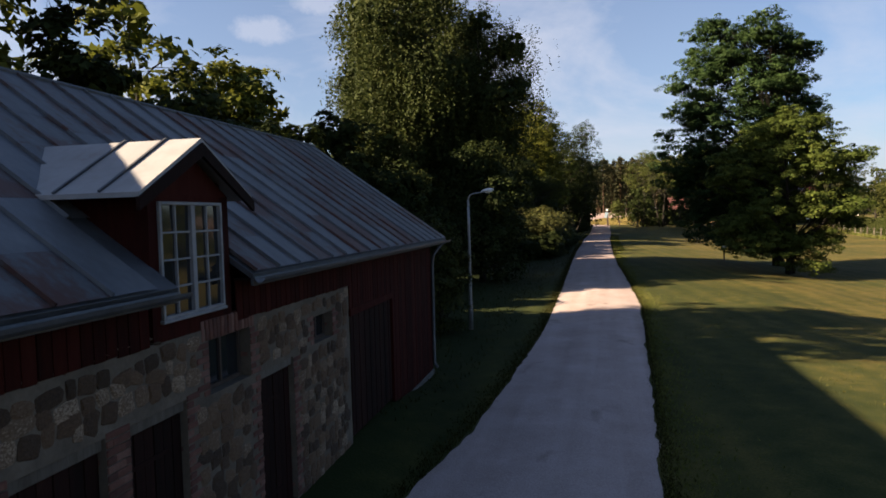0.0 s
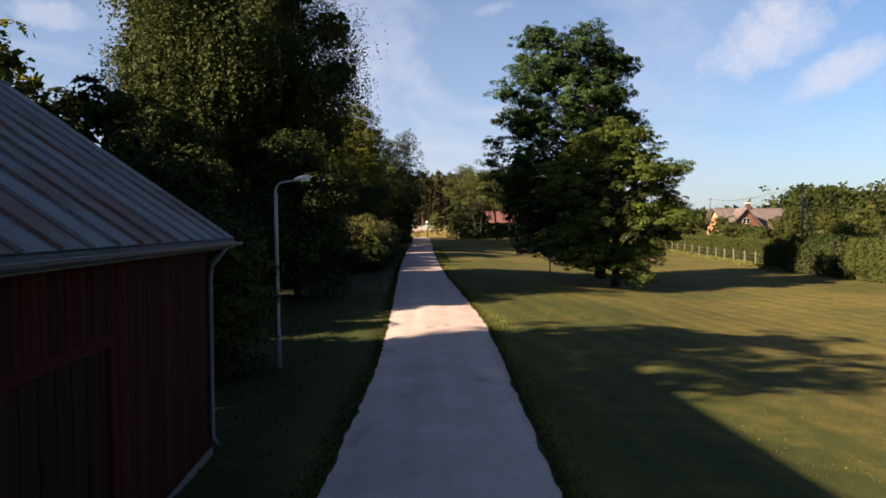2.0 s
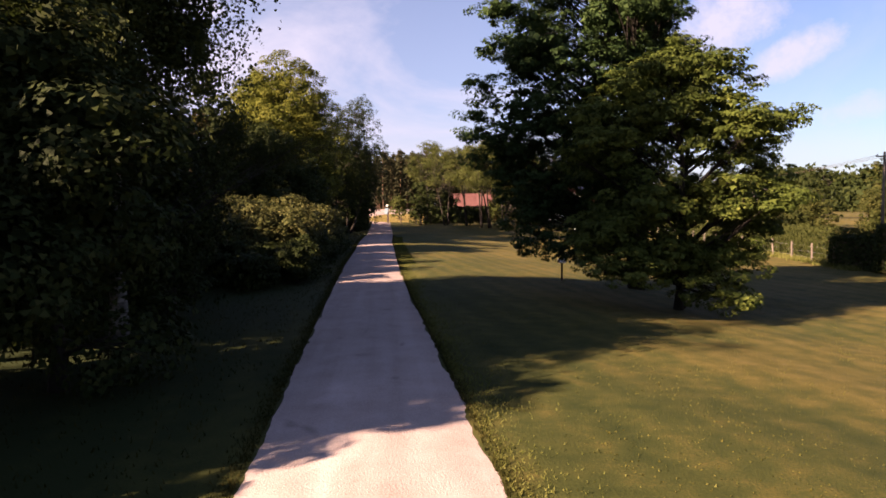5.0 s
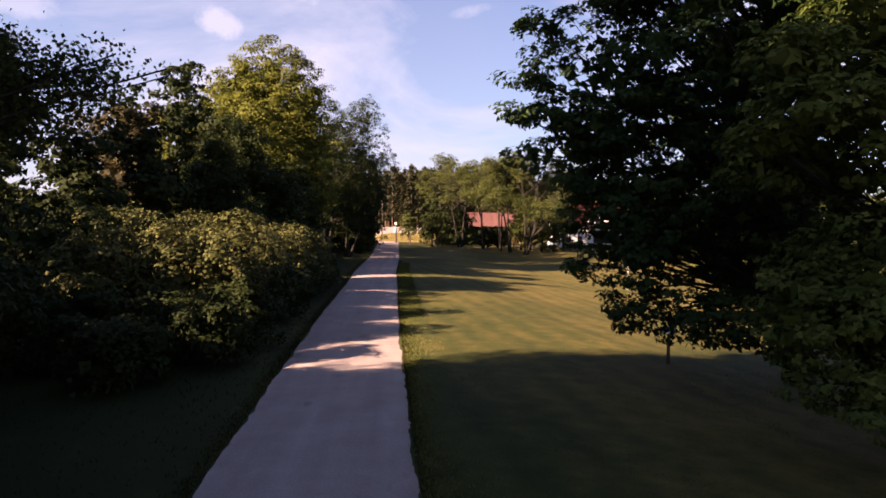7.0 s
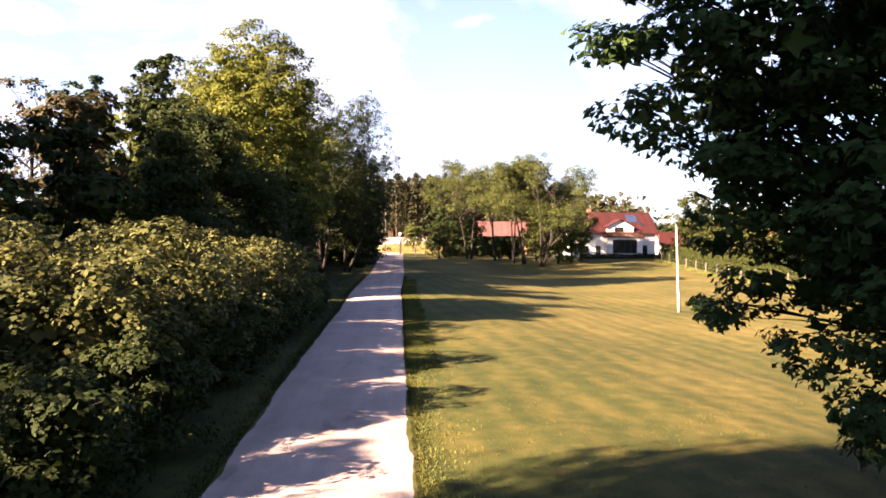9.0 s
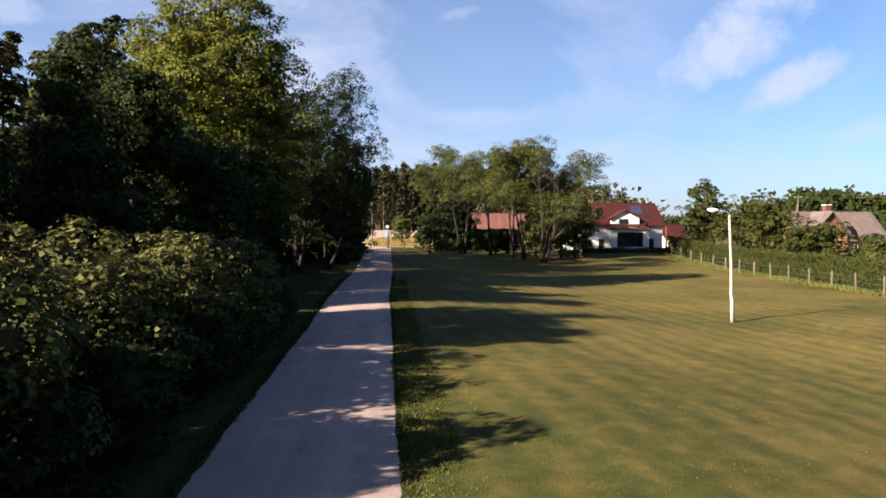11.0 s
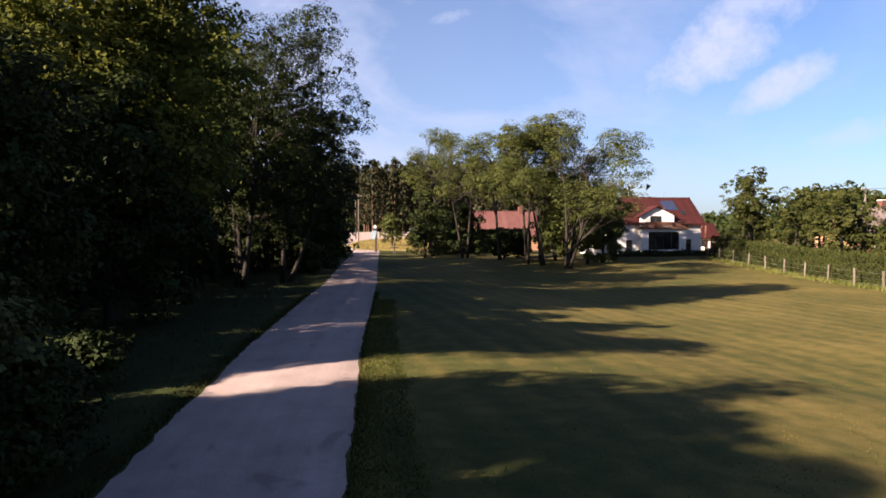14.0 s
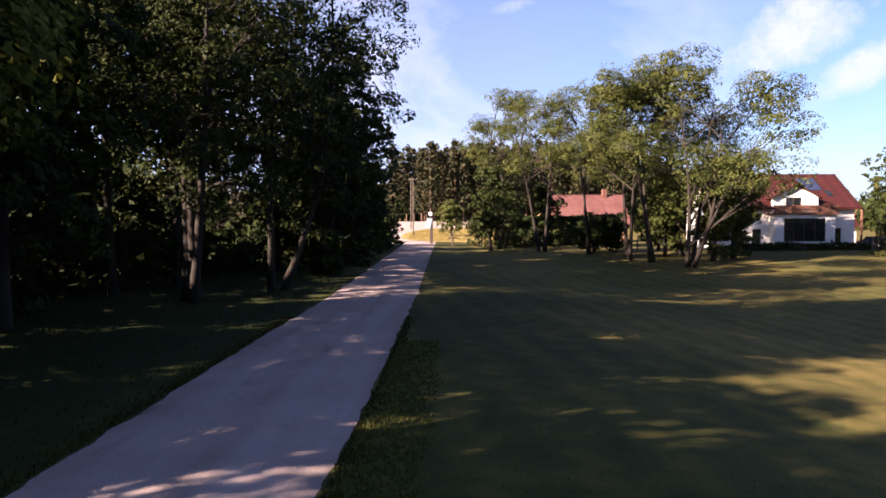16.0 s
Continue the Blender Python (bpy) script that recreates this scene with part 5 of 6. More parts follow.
# added to block the sun between barn and shrubs
broadleaf(-13.2, 24.0, 9.5, 3.0, 0.6, 361, 10000, 0.26, "dark_leaf", "dark bushy tree added behind the barn's end to shade the lane")
broadleaf(-13.0, 32.0, 5.4, 2.4, 0.3, 119, 8000, 0.2, "dark_leaf", "dark shrub added behind the barn's end to shade the verge", "shrub", 3, 7, 0.5)
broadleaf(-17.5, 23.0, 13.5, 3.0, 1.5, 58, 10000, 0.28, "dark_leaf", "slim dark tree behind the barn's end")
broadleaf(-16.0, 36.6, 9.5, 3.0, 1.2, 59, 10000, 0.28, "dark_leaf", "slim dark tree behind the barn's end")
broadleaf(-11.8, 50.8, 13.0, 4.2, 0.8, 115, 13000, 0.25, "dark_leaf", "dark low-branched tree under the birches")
# added to shade the dark trees beside it
broadleaf(-19.0, 54.4, 17.5, 2.9, 0.8, 365, 15000, 0.3, "dark_leaf", "tall slim dark tree added to keep its neighbours in shade")
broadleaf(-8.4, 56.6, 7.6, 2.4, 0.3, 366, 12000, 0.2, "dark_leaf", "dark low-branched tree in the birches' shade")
# shrubs added to keep the left verge in shade
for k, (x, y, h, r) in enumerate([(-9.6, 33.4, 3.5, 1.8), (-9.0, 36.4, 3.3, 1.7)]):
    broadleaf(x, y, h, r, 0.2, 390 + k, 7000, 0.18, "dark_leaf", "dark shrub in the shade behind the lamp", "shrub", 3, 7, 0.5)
# behind the barn; the bright leaf colour stands for sun on the crowns
# second and third stand out of view, added for their shadow on the lawn
for k, (x, y, h, r) in enumerate([(-18.5, 16.4, 16.4, 5.2), (-22.5, 19.5, 18.8, 5.0), (-27.0, 18.0, 20.8, 5.0), (-25.5, 36, 17.5, 6.0), (-22, 39.5, 14, 5), (-25, 46, 15.5, 5.5)]):
    broadleaf(x, y, h, r, 2.0, 60 + k, 11000, 0.34, "linden_leaf", "broad leafy tree behind the barn, sunlit on top", lobes=11, clump=0.95, group="trees behind the barn")


# hazel thicket in evening sun
def thicket():
    rng = np.random.default_rng(70)
    for k, (x, y, h, r) in enumerate([(-6.5, 72.0, 4.3, 2.3), (-6.3, 77.0, 5.0, 2.4), (-6.2, 81.5, 4.7, 2.4), (-9.8, 70.5, 4.2, 2.5), (-10.2, 75.5, 5.2, 2.8), (-10.0, 81.0, 5.0, 2.7), (-6.1, 86.5, 4.5, 2.3), (-5.9, 91.5, 4.2, 2.2), (-6.1, 96.5, 3.8, 2.0), (-10.5, 87.0, 4.6, 2.6)]):
        lobes = [(rng.uniform(-0.5, 0.5) * r, rng.uniform(-0.5, 0.5) * r, h * u, r * 0.62, r * 0.62, h * 0.24) for u in (0.3, 0.34, 0.52, 0.56, 0.74, 0.78)] + [(0, 0, h * 0.45, r * 0.9, r * 0.9, h * 0.42)]
        make_tree("hazel_bush", "dense hazel bush, yellow-green, top lit by evening sun", x, y, h, lobes, 12000, 0.13, "hazel_leaf", core=0.04, core_size=0.4, trunk_r=0.07, seed=80 + k, clump=0.42, inner=0.72, flat=0.8, forks=5, per_clump=36, pattern=KITE, category="bush", group="hazel thicket", top=0.7)


thicket()

# bushes added to shade the thicket's foot and the verge, and to darken its front
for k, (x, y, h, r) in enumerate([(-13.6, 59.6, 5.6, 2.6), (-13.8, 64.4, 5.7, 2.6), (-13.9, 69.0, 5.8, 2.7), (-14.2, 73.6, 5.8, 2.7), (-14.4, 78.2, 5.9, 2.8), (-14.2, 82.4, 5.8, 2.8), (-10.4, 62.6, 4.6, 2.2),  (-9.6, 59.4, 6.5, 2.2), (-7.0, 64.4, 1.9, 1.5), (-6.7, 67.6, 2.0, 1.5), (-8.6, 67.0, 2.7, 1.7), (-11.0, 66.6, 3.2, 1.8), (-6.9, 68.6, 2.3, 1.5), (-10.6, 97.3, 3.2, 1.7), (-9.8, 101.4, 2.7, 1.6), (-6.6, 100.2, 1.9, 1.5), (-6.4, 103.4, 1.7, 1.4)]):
    broadleaf(x, y, h, r, 0.2, 420 + k, 4200 if h > 3 else 3600, 0.185, "dark_leaf", "dark dense bush added beside the hazels for shade", "bush", 3, 8, 0.5, group="dark bushes on the verge", twigs=2)
# dark bushes put where the hazels' lower half lies in shade
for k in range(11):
    broadleaf(-4.95 + 0.3 * math.sin(k * 2.1), 67.2 + 3.0 * k, 2.35 + 0.25 * math.sin(k * 1.7), 1.55, 0.1, 370 + k, 4600, 0.15, "dark_leaf", "low dark bush standing in for the hazels' shaded foot", "bush", 3, 7, 0.45, group="dark bushes on the verge", twigs=2)
# bushes added to shade the ground by the lane, some out of view
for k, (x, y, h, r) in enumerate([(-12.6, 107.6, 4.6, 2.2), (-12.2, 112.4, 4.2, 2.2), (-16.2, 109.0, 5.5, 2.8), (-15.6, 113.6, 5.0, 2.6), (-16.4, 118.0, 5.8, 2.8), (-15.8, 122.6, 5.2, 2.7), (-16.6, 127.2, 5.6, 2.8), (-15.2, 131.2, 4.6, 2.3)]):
    broadleaf(x, y, h, r, 0.2, 340 + k, 6000, 0.2, "dark_leaf", "dark dense bush added under the roadside trees for shade", "bush", 3, 8, 0.55, group="dark bushes under the trees", twigs=2)

# bushes added to shade the trunks and darken the gaps behind them
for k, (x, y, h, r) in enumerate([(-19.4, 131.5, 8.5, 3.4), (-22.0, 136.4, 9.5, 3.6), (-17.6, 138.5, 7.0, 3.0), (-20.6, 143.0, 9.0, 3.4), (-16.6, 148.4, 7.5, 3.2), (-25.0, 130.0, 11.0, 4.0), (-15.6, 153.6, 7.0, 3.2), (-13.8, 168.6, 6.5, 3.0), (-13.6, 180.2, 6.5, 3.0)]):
    broadleaf(x, y, h, r, 0.2, 440 + k, 6000, 0.3, "dark_leaf", "dark dense bush added to close and shade the stand", "bush", 3, 9, 0.7, group="dark bushes under the trees", twigs=2)

# row added only to throw shade on the hazels' lower half
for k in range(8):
    broadleaf(-20.5 - 0.4 * math.sin(k * 2.3), 54.0 + 3.5 * k, 10.5 if k > 1 else 9.0, 2.9, 0.4, 460 + k, 6500, 0.3, "dark_leaf", "dark dense bush added behind the hazels to shade them", "bush", 3, 9, 0.7, group="dark bushes in the wood", twigs=2)
# added to keep the linden's lower crown out of the sun
broadleaf(-26.5, 114.6, 18.5, 4.2, 3.0, 470, 10000, 0.34, "dark_leaf", "tall dark tree added behind the linden to shade it")
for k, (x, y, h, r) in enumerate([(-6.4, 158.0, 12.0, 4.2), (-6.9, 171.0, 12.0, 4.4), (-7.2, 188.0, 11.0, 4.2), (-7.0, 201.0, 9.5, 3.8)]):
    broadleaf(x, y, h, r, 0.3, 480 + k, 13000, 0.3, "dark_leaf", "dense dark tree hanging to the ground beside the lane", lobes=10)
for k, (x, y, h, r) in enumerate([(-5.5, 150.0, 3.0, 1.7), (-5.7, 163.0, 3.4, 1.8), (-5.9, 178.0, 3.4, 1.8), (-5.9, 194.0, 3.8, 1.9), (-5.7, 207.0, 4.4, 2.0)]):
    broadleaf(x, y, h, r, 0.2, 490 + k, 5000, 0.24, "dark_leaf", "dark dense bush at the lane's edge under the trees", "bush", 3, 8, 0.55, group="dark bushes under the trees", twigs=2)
# this bush is added to shade the lane beside it
broadleaf(-10.6, 102.7, 6.6, 1.9, 0.3, 498, 7000, 0.22, "dark_leaf", "dark dense bush added under the roadside trees for shade", "bush", 3, 9, 0.5, group="dark bushes under the trees", twigs=2)
broadleaf(8.2, 200.0, 5.2, 2.2, 0.2, 499, 8000, 0.2, "garden_leaf", "grey-green bush at the lawn's far edge", "bush", 3, 9, 0.5, group="bushy trees on the lawn's edge", twigs=3)

# farther along the shaded side; several trees are added or raised to cast shade
# hidden behind the stand, added to keep the far lawn in shade
for k, (x, y, h, r) in enumerate([(-14.2, 149.0, 25.0, 5.0), (-21.0, 140.0, 27.0, 6.0), (-24.5, 152.0, 29.0, 6.5), (-21.0, 162.0, 28.0, 6.2), (-27.0, 133.0, 26.0, 6.0)]):
    broadleaf(x, y, h, r, 7.0, 510 + k, 13000, 0.36, "dark_leaf", "tall dark tree added deep in the stand to shade the lawn", lobes=12)
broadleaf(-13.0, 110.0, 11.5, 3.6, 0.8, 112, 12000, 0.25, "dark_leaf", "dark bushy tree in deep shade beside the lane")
# two slim trees added for the shadows they cast on lane and lawn
broadleaf(-13.6, 95.4, 9.6, 1.8, 2.0, 364, 8000, 0.26, "dark_leaf", "slim dark tree added beside the hazels to shade the lane")
broadleaf(-12.6, 101.2, 13.0, 2.5, 8.4, 363, 11000, 0.26, "dark_leaf", "tall slim dark tree added with a high crown for its shadow")
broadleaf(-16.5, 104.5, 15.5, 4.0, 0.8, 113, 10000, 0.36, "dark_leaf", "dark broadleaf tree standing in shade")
# unseen trees, added so that their crowns shade the lawn
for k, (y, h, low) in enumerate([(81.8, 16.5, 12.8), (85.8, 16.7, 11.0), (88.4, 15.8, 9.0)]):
    broadleaf(-24.0, y, h, 2.7, low, 380 + k, 11000, 0.3, "dark_leaf", "tall dark tree out of view behind the hazels, added for its shadow")
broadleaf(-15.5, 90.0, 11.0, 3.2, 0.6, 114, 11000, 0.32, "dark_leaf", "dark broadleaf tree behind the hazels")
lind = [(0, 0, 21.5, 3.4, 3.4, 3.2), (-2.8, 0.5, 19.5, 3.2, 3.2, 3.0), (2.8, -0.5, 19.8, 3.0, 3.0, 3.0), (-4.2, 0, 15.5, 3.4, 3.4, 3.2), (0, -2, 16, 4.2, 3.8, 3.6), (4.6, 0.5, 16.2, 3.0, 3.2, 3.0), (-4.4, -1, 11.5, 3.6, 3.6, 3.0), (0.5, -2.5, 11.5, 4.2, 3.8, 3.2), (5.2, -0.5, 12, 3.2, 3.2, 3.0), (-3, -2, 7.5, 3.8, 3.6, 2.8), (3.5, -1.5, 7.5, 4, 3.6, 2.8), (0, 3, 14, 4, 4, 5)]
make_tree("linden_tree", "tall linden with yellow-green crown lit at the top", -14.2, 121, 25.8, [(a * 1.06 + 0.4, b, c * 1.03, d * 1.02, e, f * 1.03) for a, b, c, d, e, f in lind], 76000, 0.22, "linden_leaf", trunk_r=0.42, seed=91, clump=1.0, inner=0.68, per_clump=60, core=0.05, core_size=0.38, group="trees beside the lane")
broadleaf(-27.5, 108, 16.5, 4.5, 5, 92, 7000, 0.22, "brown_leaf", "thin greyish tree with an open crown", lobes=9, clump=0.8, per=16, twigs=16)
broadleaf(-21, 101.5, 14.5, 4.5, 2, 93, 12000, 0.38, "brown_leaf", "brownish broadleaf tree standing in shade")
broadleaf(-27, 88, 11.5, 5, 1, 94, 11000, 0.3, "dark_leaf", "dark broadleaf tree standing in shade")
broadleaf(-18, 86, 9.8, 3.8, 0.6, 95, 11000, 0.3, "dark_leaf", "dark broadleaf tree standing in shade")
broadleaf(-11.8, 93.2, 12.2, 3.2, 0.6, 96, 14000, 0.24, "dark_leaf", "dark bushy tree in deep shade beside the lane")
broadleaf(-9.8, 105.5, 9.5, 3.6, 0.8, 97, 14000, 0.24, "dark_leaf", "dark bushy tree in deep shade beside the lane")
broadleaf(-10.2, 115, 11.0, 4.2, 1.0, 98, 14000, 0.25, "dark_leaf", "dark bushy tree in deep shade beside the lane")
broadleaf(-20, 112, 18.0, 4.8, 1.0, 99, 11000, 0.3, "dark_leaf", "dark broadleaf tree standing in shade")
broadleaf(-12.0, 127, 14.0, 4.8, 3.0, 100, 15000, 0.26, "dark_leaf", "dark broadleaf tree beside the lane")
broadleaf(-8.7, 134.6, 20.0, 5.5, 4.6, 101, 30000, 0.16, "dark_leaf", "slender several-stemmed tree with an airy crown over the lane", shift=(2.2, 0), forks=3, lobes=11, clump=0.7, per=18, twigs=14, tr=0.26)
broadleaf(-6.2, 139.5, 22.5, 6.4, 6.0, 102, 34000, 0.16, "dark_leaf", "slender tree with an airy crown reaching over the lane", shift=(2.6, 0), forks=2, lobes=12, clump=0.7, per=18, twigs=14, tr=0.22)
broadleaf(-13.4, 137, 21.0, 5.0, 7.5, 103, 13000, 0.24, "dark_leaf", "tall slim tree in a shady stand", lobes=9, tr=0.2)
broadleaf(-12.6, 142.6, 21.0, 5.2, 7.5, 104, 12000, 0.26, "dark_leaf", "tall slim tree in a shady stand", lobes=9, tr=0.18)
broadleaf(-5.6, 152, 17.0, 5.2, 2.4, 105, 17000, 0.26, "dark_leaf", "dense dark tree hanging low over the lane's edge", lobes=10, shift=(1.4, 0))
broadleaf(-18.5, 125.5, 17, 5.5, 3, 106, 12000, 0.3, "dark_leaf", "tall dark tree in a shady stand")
# height raised to carry shade over the lawn
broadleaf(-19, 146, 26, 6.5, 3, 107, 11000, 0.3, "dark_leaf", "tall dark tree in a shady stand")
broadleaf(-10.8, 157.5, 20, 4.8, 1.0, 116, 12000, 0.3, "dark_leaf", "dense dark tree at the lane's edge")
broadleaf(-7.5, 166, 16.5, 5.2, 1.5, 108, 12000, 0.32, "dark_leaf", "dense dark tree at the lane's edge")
# added to close a sunlit gap beside the lane
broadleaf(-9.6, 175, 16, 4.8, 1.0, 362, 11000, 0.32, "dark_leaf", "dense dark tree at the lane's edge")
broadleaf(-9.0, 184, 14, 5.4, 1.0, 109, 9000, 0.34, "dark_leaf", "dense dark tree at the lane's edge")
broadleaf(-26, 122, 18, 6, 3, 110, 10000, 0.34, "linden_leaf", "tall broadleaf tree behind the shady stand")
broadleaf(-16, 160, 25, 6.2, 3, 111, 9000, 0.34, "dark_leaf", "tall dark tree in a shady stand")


# ---- airy trees before the white house ----
def locust(x, y, h, r, base, seed, n, lean=(0, 0), forks=2):
    rng = np.random.default_rng(seed)
    lobes = []
    for i in range(17):
        u = rng.random()
        w = i * 2.399
        rr = r * (0.25 + 0.75 * math.sin(math.pi * (0.25 + 0.6 * u))) * rng.uniform(0.5, 1.0)
        s = r * rng.uniform(0.2, 0.33)
        lobes.append((lean[0] + rr * math.cos(w), lean[1] + rr * math.sin(w), base + (h - base) * (0.15 + 0.75 * u), s * 1.15, s * 1.15, s * 1.0))
    make_tree("locust_tree", "airy tree with open feathery light-green crown", x, y, h, lobes, int(n * 2.2), 0.17, "locust_leaf", trunk_r=0.24, wob=0.055, seed=seed, clump=0.95, flat=0.5, inner=0.3, core=0.004, forks=forks, per_clump=40, twigs=14, limb_scale=1.5, lean=lean, group="airy trees on the lawn's edge")


locust(10.2, 190, 21.5, 4.8, 7, 120, 7500, forks=2)
locust(18.5, 175.5, 18.0, 4.8, 7.0, 121, 7500, lean=(-1, 0))
locust(20.8, 168.6, 18.6, 5.2, 7.0, 122, 8500)
locust(22.4, 166.1, 19.2, 5.5, 7.0, 123, 8500, lean=(-1.2, 0), forks=2)
locust(24.6, 162.7, 18.6, 7.2, 3.5, 124, 13500, lean=(1.3, 0), forks=3)
locust(27.5, 172, 16, 5.5, 5, 125, 5500, lean=(1, 0))
locust(14.2, 181, 18.5, 3.8, 7.5, 126, 3500, lean=(-0.8, 0), forks=2)
for k, (x, y, h, r) in enumerate([(11.5, 196, 9.5, 4.0), (15.8, 190, 8.5, 3.4), (4.5, 242, 7.4, 3.4), (19.5, 178, 4.2, 2.4), (25.5, 172, 8.5, 3.0), (31.5, 170, 9.5, 3.6), (35.5, 178, 9.5, 3.2), (22.2, 181, 4.2, 2.4), (27.5, 180, 7.5, 3.0), (8.6, 186, 11, 3.4), (28.5, 167.5, 9, 3.0)]):
    broadleaf(x, y, h, r, 1.2, 130 + k, 7000, 0.28, "locust_leaf" if k in (2, 4, 5, 6, 10) else "dark_leaf", "small bushy tree below the airy trees", lobes=8, group="bushy trees on the lawn's edge")


# ---- pine wood beyond the crossing ----
def pine(h, seed):
    rng = np.random.default_rng(seed)
    t = thing("pine_tree", "tall pine with bare reddish trunk and dark crown", "tree", None, "pine wood")
    wood = Shape().tube([(0, 0, -0.2), (0.1, 0, h * 0.5), (0, 0.1, h * 0.97)], [0.24, 0.16, 0.03], 7)
    part("trunk", wood, "pine_bark", t)
    n = 520
    u = rng.random(n)
    z = h * (0.16 + 0.84 * u)
    rr = (0.9 + 2.0 * (1 - u) ** 0.6) * np.sqrt(rng.random(n))
    w = rng.uniform(0, 2 * math.pi, n)
    w = np.round(w / 0.9) * 0.9 + rng.normal(size=n) * 0.25
    c = np.stack([rr * np.cos(w), rr * np.sin(w), np.round(z / 0.8) * 0.8 + rng.normal(size=n) * 0.25 - 0.12 * rr], 1)
    nr = rng.normal(size=(n, 3)) + np.array([0, 0, 0.6])
    part("crown", fast_mesh("crown", leaves(rng, c, nr, 0.95, TRI)), "pine_needle", t)
    return t


def pine_wood():
    rng = np.random.default_rng(140)
    models = [pine(h, 141 + k) for k, h in enumerate((21.5, 23.5, 20.5, 24.5))]
    k = 0
    for row, y in enumerate((300, 306, 313, 321, 331)):
        x = (-5.0 if y < 312 else -14.0) + 2 * rng.random()
        while x < 74:
            m = pose(x, y + rng.normal() * 2.2, gz(x, y), 0, 0, rng.uniform(0, 360))
            if k < 4:
                models[k].matrix_basis = m
            else:
                copy_thing(models[k % 4], m @ Matrix.Scale(1, 4))
            k += 1
            x += rng.uniform(2.4, 4.2)


pine_wood()

# ---- white house with red roof ----
def gable_house(t, x0, x1, y0, y1, z_e, z_r, wall_mat, roof_mat, over=0.6, base=-0.5, pieces=14):
    """Walls with gables, and two roof slopes made of long sheets; ridge along x, in the thing's own metres."""
    ym = (y0 + y1) / 2
    w = Shape()
    w.box(x0, y0, base, x1, y0 + 0.3, z_e)
    w.box(x0, y1 - 0.3, base, x1, y1, z_e)
    for x in (x0, x1 - 0.3):
        w.prism([(y0 + 0.3, base), (y1 - 0.3, base), (y1 - 0.3, z_e), (ym, z_r - 0.35), (y0 + 0.3, z_e)], x, x + 0.3, "x")
    wall = part("wall", w, wall_mat, t)
    rf = Shape()
    sl = (z_r - z_e) / (ym - y0)
    for s in (-1, 1):
        ye = ym + s * (ym - y0 + over)
        ze = z_e - over * sl
        lo, hi = (ye, ze), (ym, z_r)
        rf.add([(x0 - over, lo[0], lo[1]), (x1 + over, lo[0], lo[1]), (x1 + over, hi[0], hi[1]), (x0 - over, hi[0], hi[1]), (x0 - over, lo[0], lo[1] - 0.2), (x1 + over, lo[0], lo[1] - 0.2), (x1 + over, hi[0], hi[1] - 0.2), (x0 - over, hi[0], hi[1] - 0.2)],
               [(0, 1, 2, 3), (4, 7, 6, 5), (0, 4, 5, 1), (1, 5, 6, 2), (2, 6, 7, 3), (3, 7, 4, 0)])
    roof = part("roof", rf, roof_mat, t)
    n = pieces
    wd = (x1 - x0 + 2 * over) / n
    ye, ze = y0 - over, z_e - over * sl
    sheet = Shape()
    k = 12
    for j in range(k + 1):
        p = (ye + (ym - ye) * j / k, ze + (z_r - ze) * j / k)
        for up in (0.012, 0.055):
            sheet.v += [(0.01, p[0], p[1] + up), (wd - 0.01, p[0], p[1] + up)]
    sheet.f = [(2 * j, 2 * j + 1, 2 * j + 3, 2 * j + 2) for j in range(2 * k + 1)]
    me = sheet.mesh("roof_sheet")
    me.materials.append(M[roof_mat])
    for i in range(n):
        part("roof_sheet", me, roof_mat, roof).matrix_basis = pose(x0 - over + wd * i, 0, 0)
    part("ridge_cap", Shape().tube([(x0 - over, ym, z_r + 0.02), (x1 + over, ym, z_r + 0.02)], [0.09, 0.09], 6), roof_mat, roof)
    return wall, roof


def framed_window(parent, x, y, z, w, h, cols=2, frame_mat="white_paint", label=""):
    """A window set in a wall that faces -y."""
    f = Shape()
    e = 0.07
    f.box(x, y - 0.05, z, x + e, y + 0.03, z + h)
    f.box(x + w - e, y - 0.05, z, x + w, y + 0.03, z + h)
    f.box(x + e, y - 0.05, z, x + w - e, y + 0.03, z + e)
    f.box(x + e, y - 0.05, z + h - e, x + w - e, y + 0.03, z + h)
    for k in range(1, cols):
        f.box(x + w * k / cols - 0.03, y - 0.045, z + e, x + w * k / cols + 0.03, y + 0.03, z + h - e)
    win = part("window", f, frame_mat, parent, label)
    for k in range(cols):
        part("pane", Shape().box(x + w * k / cols + 0.03, y - 0.012, z + e, x + w * (k + 1) / cols - 0.03, y - 0.006, z + h - e), "glass", win)
    return win


